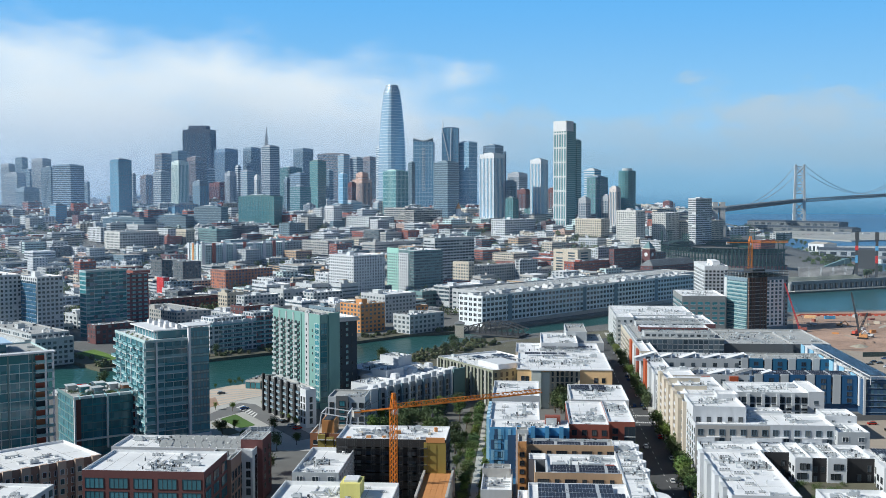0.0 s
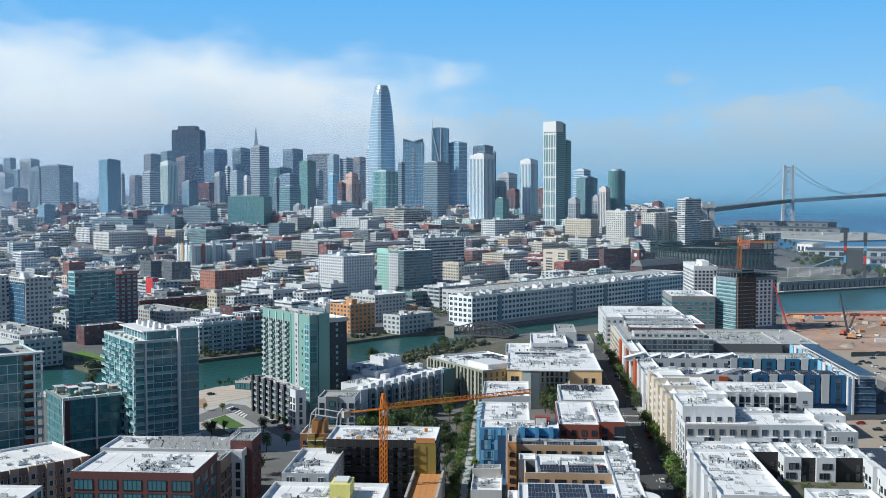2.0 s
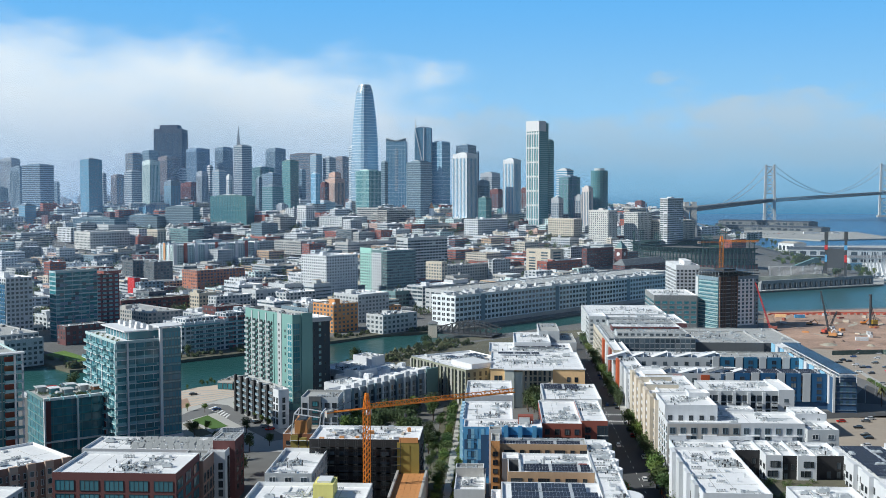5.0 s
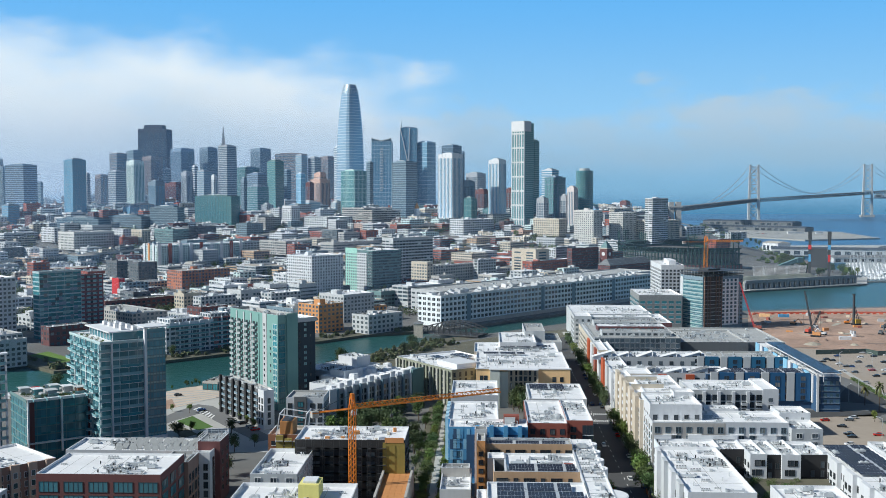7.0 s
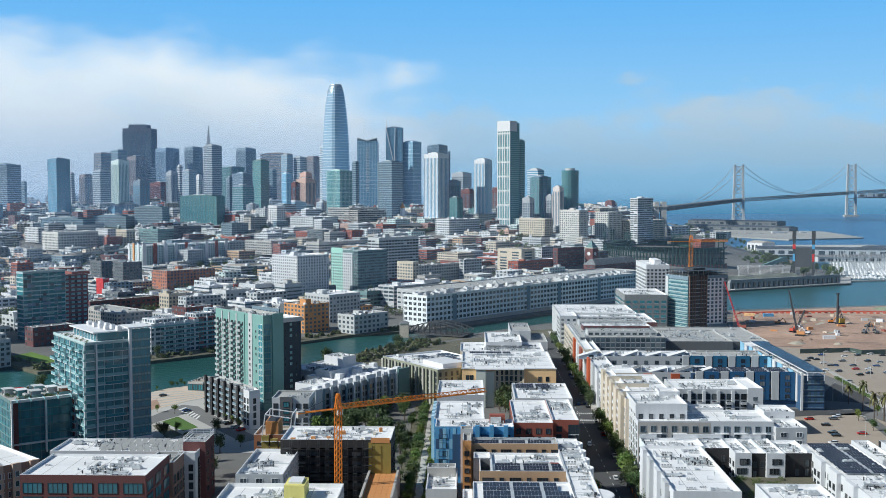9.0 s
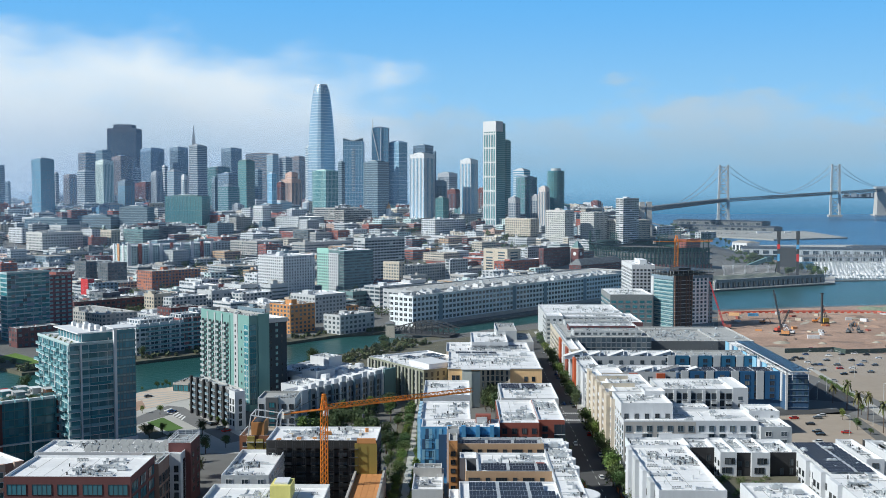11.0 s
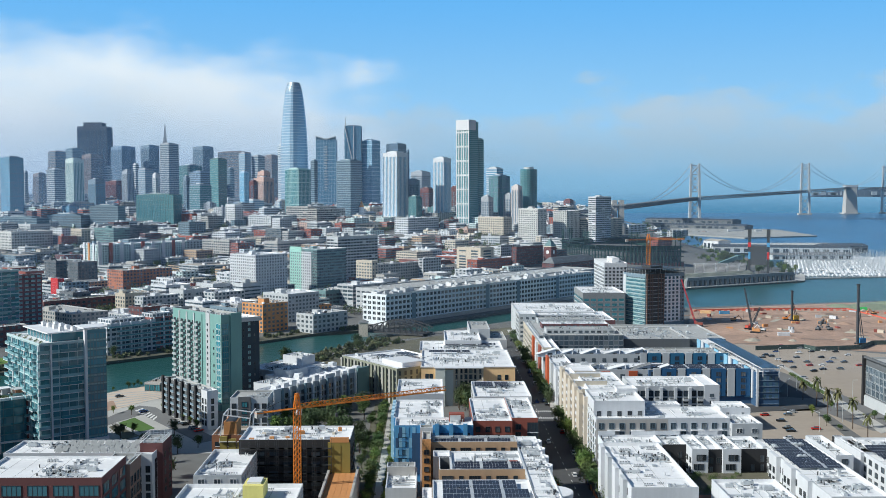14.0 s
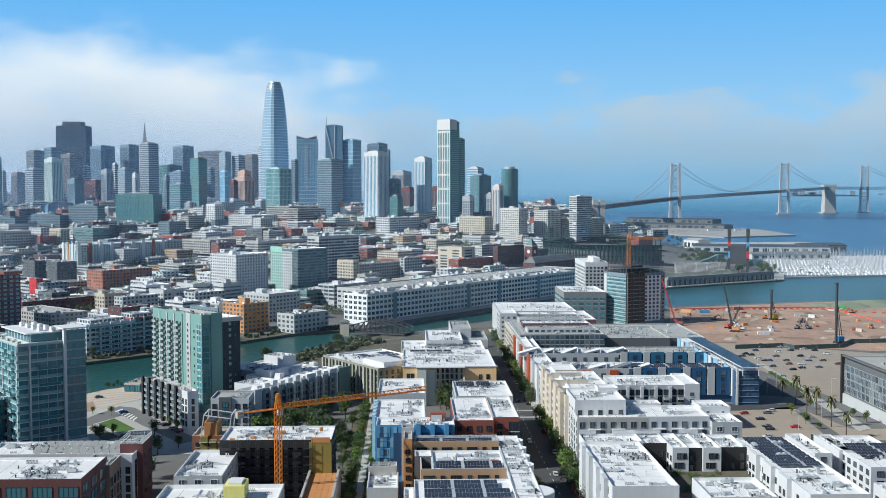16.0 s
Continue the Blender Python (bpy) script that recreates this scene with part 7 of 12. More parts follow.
b = loft(-63.1, 2052.9, 35.2, 88.1, 31.0, -41.4, 26.6, WHITE, ROOF_W, 125, "white office building with large windows", wide=0.7)
b = loft(97.8, 2079.4, 61.7, 26.3, 33.2, -41.4, 26.8, SAND, ROOF_T, 126, "old sandstone building with flat roof")
b = loft(-443.1, 2361.6, 31.8, 23.7, 47.1, -41.4, 31.5, WHITE, ROOF_W, 127, "white stepped apartment building")
b = loft(-372.1, 2229.9, 72.5, 69.3, 27.7, -41.4, 30.4, LGREY, ROOF_W, 128, "white office building beside the freeway")
b = loft(-347.7, 2642.3, 80.0, 94.6, 38.3, -41.4, 31.5, CONCRETE, ROOF_G, 129, "pale concrete car park building", wide=0.9)
b = loft(-272.2, 2450.1, 28.6, 89.5, 35.9, -41.4, 31.5, CONCRETE, ROOF_G, 130, "concrete car park with open decks", wide=0.9)
b = loft(274.3, 1957.4, 36.4, 95.6, 35.5, -41.4, 23.1, CREAM, ROOF_T, 131, "cream waterfront apartment building with terraces", bay=3.6, storey=3.2, wide=0.7)
b = loft(406.5, 2209.0, 10.9, 71.8, 19.6, -41.4, 18.7, WHITE, ROOF_W, 132, "white waterfront pavilion with flat roof")
b = loft(387.0, 1860.1, 15.9, 50.0, 15.5, -41.4, 13.8, REDB, ROOF_G, 133, "brick waterfront building beside the ballpark")
b = loft(551.6, 2465.9, 14.8, 73.8, 15.5, -41.4, 1.5, LGREY, ROOF_T, 134, "pale bulkhead building beside the piers")
b = loft(144.1, 1344.8, 17.8, 91.7, 19.0, -41.4, 2.0, BRICK, ROOF_D, 135, "old brick station building with pitched slate roof")
roof = Shape(ROOF_D)
roof.prism([(-0.6, -0.6), (18.4, -0.6), (18.4, 92.3), (-0.6, 92.3)], 19.0, 26.0, 0, [(7.1, 4), (10.7, 4), (10.7, 87.7), (7.1, 87.7)])
child("pitched_roof", roof.mesh("pitched_roof"), b, "grey slate pitched roof")
clock = empty("clock_tower", 165.1, 1442.6, 2.0, -41.4)
tagged(clock, label="square brick clock tower with pyramid roof", category="tower")
s = Shape(BRICK)
s.box(-6, -6, 0, 6, 6, 34)
child("shaft", s.mesh("shaft"), clock)
s = Shape(CREAM)
s.box(-6.6, -6.6, 34, 6.6, 6.6, 35.2)
child("cornice", s.mesh("cornice"), clock)
s = Shape(TEALD)
s.prism([(-6, -6), (6, -6), (6, 6), (-6, 6)], 35.2, 44, 0, [(-0.6, -0.6), (0.6, -0.6), (0.6, 0.6), (-0.6, 0.6)])
child("roof", s.mesh("roof"), clock)
for turn in (0, 90):
    s = Shape(TRIM_W)
    s.poly([(2.6 * math.cos(k * math.pi / 8), -6.15, 27 + 2.6 * math.sin(k * math.pi / 8)) for k in range(16)])
    child("clock_face", s.mesh("clock_face"), clock).matrix_local = pose(0, 0, 0, 0, 0, turn)
spire = empty("bell_tower", -116.0, 1891.0, 40.0, -41.4)
spire.scale = (0.862, 0.862, 0.862)
tagged(spire, label="slender white bell tower with red cap", category="tower")
s = Shape(WHITE)
s.prism([(-5, -5), (5, -5), (5, 5), (-5, 5)], 0, 48.1, 0, [(-3.6, -3.6), (3.6, -3.6), (3.6, 3.6), (-3.6, 3.6)])
child("shaft", s.mesh("shaft"), spire)
s = Shape(ORANGE)
s.prism([(-3.8, -3.8), (3.8, -3.8), (3.8, 3.8), (-3.8, 3.8)], 48.1, 60.1, 0, [(-0.4, -0.4), (0.4, -0.4), (0.4, 0.4), (-0.4, 0.4)])
child("cap", s.mesh("cap"), spire)

# the packed low city between the creek and the towers
city_edge = [*[(-409.0, 681.7), (-333.1, 785.8), (-297.6, 793.7), (-240.4, 796.6), (-181.5, 831.6), (-136.5, 886.9), (-73.7, 929.4), (-65.3, 950.8), (-56.6, 1020.0), (102.2, 1295.6), (157.4, 1427.8), (224.8, 1715.3), (277.8, 2080.8), (554.0, 2868.5), (656.2, 3698.1)], (560, 2500), (420, 3300), (-2600, 3300)]
CITY_WALLS = [(WHITE, "white"), (LGREY, "pale grey"), (CREAM, "cream"), (CONCRETE, "concrete"), (GREY, "blue-grey"), (BRICK, "brick"), (SAND, "sand-coloured"), (DGREY, "dark grey"), (PINK, "pink"), (TAN, "tan"), (REDB, "red brick"), (SLATE, "slate blue"), (wall_paint("pale_aqua_wall", 0.55, 0.68, 0.68), "pale aqua")]
CITY_ODDS = [26, 22, 7, 10, 14, 9, 5, 6, 5, 4, 7, 6, 6]
CITY_ROOFS = [(ROOF_W, "white"), (ROOF_G, "grey"), (ROOF_D, "dark"), (ROOF_T, "tan")]


def fill_city():
    """Streets of packed low buildings: the nearer ones each a building of its own, those beyond joined."""
    rng = random.Random(11)
    a = radians(-41.4)
    ca, sa = math.cos(a), math.sin(a)
    n = 0
    far = Shape(*[m for m, _ in CITY_WALLS], *[m for m, _ in CITY_ROOFS], GLASS, GLASS_H, METAL)
    woods = Shape(LEAF, LEAF_D, BARK)
    kw, kr = len(CITY_WALLS), len(CITY_ROOFS)
    v = 300.0
    while v < 2700:
        deep = rng.uniform(18, 34)
        u = -2400.0
        while u < 900:
            w = rng.choice((9, 12, 15, 18, 22, 28, 36)) * rng.uniform(0.85, 1.15)
            street = (u // 170) != ((u + w) // 170)
            x, y = u * ca - v * sa, u * sa + v * ca
            cx, cy = x + (w * ca - deep * sa) / 2, y + (w * sa + deep * ca) / 2
            view = -0.49 * cy - 60 < cx < 0.36 * cy + 40
            free = view and y < 2700 and inside(cx, cy, city_edge) and not taken(cx, cy, 0.40 * max(w, deep))
            if free and not street and rng.random() < 0.86:
                h = rng.choice((5, 6, 7, 8, 9, 11, 13, 16)) * rng.uniform(0.85, 1.1) + (rng.uniform(3, 10) if y > 1650 and rng.random() < 0.25 else 0) + (rng.uniform(4, 14) if cx < -150 and cy > 1250 and rng.random() < 0.15 else 0)
                iw = rng.choices(range(kw), CITY_ODDS)[0]
                ir = rng.choices(range(kr), [30, 36, 18, 16])[0]
                if cy < 1240:
                    loft(x, y, w * 0.97, deep * 0.97, h, -41.4, ground_z(cx, cy) - 0.6, CITY_WALLS[iw][0], CITY_ROOFS[ir][0], 500 + n, f"{CITY_WALLS[iw][1]} city building with {CITY_ROOFS[ir][1]} flat roof", bay=rng.choice((3.6, 4.4, 5.5)), wide=rng.choice((0.55, 0.75, 0.92)), ribbon=n % 5 < 2)
                    n += 1
                else:
                    z = ground_z(cx, cy) - 1.0

                    def at(p, q):
                        return (x + p * ca - q * sa, y + p * sa + q * ca)
                    far.prism([at(0, 0), at(w, 0), at(w, deep), at(0, deep)], z, z + h, iw)
                    far.prism([at(0.4, 0.4), at(w - 0.4, 0.4), at(w - 0.4, deep - 0.4), at(0.4, deep - 0.4)], z + h + 0.02, z + h + 0.1, kw + ir)
                    for k in range(rng.choice((1, 2, 3, 4))):
                        p, q, e, f = rng.uniform(1, w - 4), rng.uniform(1, deep - 4), rng.uniform(1.5, 5), rng.uniform(1.5, 4)
                        far.prism([at(p, q), at(p + e, q), at(p + e, q + f), at(p, q + f)], z + h, z + h + rng.uniform(1, 3.4), rng.choice((iw, 0, kw + kr + 2)))
                    g = kw + kr + rng.choice((0, 1))
                    bay, wide = rng.choice((3.4, 4.2, 5.0)), rng.choice((0.5, 0.7, 0.9))
                    for length, side in ((w, 0), (deep, 1)):
                        m = max(1, int(length / bay))
                        st = length / m
                        zz = z + 1.8
                        while zz + 1.8 < z + h:
                            for i in range(m):
                                p0, p1 = st * (i + 0.5 - wide / 2), st * (i + 0.5 + wide / 2)
                                e0, e1 = (at(p0, -0.12), at(p1, -0.12)) if side == 0 else (at(w + 0.12, p0), at(w + 0.12, p1))
                                far.quad((*e0, zz), (*e1, zz), (*e1, zz + 1.8), (*e0, zz + 1.8), g)
                            zz += 3.4
            elif free and y < 2200 and rng.random() < 0.85:
                for k in range(4):
                    far_tree(woods, cx + rng.uniform(-8, 8), cy + rng.uniform(-8, 8), ground_z(cx, cy), rng)
            u += w + rng.choice((0.3, 0.3, 1.0, 3.0))
        v += deep + (16 if int(v / 80) != int((v + deep) / 80) else 1.0)
    tagged(new("far_city_buildings", far.mesh("far_city_buildings")), label="packed low city buildings in white, grey and brick", category="city", kind="stuff")
    tagged(new("city_trees", woods.mesh("city_trees")), label="green street trees among the city blocks", category="trees", kind="stuff")


fill_city()


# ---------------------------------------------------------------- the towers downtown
# both wall colours are shifted to blue, haze tint mixed into the base
TSTONE = wall_paint("hazed_tower_stone", 0.36, 0.39, 0.43)
TGREY = wall_paint("hazed_tower_grey", 0.19, 0.26, 0.33)
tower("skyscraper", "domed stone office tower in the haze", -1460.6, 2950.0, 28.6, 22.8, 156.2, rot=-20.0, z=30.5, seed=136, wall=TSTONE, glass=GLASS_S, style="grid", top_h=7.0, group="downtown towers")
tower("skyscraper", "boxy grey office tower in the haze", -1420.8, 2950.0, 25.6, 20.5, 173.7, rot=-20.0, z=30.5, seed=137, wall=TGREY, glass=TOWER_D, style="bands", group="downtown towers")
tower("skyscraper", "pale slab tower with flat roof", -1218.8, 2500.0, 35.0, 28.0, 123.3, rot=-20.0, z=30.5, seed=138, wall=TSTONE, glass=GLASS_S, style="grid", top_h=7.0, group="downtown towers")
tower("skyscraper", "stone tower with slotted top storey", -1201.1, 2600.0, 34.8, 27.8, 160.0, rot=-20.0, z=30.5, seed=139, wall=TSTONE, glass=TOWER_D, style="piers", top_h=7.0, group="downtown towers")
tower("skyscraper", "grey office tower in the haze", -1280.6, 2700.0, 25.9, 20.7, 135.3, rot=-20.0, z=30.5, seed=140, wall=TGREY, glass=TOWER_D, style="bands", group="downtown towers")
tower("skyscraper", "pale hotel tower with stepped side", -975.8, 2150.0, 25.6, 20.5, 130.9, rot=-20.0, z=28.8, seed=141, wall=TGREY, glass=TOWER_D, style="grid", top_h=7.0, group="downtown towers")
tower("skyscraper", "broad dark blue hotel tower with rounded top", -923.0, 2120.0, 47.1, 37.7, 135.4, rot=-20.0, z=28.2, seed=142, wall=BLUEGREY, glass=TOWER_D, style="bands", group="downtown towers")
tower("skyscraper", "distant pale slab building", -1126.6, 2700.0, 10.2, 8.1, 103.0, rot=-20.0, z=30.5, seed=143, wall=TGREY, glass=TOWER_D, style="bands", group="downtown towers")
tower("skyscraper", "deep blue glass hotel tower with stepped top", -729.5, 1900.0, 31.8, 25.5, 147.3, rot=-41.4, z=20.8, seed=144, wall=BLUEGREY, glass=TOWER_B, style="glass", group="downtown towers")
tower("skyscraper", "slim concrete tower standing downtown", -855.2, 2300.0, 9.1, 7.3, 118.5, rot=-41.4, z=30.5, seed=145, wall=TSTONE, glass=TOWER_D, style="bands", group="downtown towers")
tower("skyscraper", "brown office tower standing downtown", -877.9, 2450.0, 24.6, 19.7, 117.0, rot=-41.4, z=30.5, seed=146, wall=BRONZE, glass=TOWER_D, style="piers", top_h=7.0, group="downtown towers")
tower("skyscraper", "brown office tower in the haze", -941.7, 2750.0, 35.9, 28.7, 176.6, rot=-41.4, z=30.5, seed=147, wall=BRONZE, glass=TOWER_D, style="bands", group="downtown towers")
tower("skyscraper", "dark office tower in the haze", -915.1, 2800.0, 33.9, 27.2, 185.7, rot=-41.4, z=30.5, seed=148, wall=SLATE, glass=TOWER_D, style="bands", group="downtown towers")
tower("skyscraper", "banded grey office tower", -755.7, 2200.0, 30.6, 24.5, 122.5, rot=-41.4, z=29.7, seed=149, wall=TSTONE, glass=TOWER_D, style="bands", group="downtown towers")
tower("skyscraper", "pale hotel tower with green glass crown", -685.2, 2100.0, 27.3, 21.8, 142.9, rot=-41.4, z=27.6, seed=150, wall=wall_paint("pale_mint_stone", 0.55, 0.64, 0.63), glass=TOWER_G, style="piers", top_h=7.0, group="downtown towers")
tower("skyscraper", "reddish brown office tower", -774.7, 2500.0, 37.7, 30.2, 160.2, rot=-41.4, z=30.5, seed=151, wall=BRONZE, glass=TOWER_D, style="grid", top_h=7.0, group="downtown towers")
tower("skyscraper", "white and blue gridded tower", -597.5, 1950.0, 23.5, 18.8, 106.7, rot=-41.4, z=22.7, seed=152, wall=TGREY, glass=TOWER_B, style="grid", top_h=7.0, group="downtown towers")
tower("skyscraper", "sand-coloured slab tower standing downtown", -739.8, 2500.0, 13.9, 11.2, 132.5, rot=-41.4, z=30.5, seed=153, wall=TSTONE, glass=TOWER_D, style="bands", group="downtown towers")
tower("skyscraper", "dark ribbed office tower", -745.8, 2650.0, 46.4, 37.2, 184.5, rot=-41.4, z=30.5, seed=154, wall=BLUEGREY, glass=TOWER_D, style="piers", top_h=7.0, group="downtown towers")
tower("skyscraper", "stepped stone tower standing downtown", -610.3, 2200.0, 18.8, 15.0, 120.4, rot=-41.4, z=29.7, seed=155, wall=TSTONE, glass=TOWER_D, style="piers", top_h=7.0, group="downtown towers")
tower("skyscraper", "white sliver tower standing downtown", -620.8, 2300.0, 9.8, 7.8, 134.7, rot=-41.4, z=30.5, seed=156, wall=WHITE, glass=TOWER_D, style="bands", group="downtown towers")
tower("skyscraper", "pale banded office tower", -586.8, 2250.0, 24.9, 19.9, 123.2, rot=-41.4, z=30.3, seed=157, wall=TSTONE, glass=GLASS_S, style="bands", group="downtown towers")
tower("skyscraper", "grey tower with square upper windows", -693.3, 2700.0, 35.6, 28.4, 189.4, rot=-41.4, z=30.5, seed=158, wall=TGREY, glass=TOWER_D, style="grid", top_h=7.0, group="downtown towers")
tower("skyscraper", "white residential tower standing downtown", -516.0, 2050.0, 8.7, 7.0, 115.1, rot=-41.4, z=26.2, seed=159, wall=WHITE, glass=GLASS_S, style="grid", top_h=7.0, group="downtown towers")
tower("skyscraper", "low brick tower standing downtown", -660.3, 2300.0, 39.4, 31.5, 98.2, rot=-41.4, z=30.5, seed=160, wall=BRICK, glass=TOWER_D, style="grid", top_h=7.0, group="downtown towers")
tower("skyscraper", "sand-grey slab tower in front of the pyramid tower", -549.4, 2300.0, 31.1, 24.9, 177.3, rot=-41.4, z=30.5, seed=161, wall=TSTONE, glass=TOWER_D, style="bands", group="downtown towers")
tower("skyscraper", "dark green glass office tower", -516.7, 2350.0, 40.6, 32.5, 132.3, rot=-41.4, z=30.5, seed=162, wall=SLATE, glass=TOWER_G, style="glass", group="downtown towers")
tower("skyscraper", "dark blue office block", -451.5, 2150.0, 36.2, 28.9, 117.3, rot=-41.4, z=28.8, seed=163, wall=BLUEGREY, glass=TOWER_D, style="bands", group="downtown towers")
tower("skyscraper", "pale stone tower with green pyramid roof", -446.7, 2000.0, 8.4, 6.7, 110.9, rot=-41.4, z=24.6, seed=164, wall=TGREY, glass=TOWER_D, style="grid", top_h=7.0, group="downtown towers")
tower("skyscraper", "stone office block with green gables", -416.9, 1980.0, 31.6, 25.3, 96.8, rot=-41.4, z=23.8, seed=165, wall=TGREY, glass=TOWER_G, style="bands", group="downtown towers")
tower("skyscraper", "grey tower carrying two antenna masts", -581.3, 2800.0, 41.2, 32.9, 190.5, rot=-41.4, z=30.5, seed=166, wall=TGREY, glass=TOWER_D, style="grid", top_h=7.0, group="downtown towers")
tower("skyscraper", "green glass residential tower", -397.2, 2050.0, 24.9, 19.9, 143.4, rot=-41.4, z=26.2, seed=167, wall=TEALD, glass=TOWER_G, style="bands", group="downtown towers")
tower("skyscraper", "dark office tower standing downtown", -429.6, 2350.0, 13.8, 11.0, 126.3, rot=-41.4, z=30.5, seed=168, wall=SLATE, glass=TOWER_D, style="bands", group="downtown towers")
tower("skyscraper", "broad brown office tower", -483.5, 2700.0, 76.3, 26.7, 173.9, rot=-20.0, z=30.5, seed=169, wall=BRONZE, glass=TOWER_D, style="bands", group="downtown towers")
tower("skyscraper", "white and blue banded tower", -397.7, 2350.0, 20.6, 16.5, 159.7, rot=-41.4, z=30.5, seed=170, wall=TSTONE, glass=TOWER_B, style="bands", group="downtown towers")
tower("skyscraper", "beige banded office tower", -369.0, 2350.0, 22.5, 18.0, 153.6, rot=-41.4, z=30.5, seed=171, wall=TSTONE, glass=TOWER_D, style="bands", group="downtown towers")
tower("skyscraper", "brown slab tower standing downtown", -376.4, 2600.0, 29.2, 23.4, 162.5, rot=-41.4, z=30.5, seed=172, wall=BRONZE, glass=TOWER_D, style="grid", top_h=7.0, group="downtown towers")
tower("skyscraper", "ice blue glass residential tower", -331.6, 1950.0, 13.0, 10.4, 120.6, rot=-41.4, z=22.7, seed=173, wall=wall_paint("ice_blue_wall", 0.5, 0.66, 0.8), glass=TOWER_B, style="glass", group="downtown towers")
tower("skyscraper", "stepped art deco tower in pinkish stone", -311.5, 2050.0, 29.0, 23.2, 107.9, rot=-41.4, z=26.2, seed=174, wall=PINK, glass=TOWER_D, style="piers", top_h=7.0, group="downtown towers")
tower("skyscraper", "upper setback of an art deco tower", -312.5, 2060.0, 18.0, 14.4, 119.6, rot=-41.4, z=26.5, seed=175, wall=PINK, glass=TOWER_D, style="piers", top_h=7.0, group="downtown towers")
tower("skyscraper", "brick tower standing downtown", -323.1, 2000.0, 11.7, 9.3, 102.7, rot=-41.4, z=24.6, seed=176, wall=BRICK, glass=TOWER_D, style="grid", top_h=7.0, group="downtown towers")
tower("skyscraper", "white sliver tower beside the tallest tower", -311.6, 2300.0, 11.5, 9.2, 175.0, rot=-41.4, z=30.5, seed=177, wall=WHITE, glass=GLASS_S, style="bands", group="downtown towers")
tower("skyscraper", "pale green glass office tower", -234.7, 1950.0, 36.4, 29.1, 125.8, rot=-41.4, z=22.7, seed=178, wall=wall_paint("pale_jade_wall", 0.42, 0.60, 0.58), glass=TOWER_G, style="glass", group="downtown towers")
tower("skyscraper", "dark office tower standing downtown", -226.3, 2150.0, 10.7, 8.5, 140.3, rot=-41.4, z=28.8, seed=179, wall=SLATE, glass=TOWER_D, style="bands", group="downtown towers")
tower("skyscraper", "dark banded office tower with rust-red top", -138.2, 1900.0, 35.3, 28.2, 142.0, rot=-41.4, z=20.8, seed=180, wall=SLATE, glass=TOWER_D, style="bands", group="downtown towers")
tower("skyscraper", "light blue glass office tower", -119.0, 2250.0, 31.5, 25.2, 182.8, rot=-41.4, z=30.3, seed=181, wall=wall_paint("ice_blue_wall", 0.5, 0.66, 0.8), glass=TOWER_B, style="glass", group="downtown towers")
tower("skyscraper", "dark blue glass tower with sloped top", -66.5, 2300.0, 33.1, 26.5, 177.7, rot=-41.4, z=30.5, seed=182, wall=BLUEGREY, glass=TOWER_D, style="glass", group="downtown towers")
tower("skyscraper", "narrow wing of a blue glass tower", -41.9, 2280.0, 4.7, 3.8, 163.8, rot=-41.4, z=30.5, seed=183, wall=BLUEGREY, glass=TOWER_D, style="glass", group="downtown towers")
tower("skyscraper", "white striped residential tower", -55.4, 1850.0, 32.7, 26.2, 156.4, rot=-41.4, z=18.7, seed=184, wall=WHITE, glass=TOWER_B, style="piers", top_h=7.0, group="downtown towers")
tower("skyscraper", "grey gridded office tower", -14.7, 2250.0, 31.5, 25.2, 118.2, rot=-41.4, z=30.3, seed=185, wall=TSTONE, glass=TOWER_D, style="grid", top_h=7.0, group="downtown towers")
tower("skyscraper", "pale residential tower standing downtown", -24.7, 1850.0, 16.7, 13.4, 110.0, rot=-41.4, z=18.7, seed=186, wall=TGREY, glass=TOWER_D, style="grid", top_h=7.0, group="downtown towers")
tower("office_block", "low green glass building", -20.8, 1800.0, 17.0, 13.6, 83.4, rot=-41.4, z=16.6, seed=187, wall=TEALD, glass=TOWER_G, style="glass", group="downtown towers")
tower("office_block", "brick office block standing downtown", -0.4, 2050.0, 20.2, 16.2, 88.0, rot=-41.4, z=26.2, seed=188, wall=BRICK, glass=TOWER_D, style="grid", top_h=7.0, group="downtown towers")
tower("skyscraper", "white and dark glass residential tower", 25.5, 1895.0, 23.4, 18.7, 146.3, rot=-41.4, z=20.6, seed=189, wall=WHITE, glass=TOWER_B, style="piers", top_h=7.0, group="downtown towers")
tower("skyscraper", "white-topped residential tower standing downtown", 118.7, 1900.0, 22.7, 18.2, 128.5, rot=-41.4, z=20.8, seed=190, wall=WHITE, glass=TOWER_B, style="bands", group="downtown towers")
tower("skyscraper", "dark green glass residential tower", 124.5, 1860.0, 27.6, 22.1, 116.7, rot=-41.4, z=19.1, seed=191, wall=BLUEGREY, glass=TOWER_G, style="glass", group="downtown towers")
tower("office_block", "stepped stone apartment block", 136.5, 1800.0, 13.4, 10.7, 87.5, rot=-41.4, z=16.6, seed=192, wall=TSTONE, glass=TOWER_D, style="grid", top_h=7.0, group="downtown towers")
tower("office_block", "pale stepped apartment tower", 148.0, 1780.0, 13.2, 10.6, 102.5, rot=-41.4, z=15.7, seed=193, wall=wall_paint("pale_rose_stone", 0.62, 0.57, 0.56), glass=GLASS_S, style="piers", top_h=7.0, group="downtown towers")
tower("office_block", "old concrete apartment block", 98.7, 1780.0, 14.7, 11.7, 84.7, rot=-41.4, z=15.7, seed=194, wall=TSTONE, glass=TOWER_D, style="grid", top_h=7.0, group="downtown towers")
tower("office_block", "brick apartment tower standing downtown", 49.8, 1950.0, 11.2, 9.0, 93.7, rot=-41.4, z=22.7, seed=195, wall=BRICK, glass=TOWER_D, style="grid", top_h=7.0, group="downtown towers")
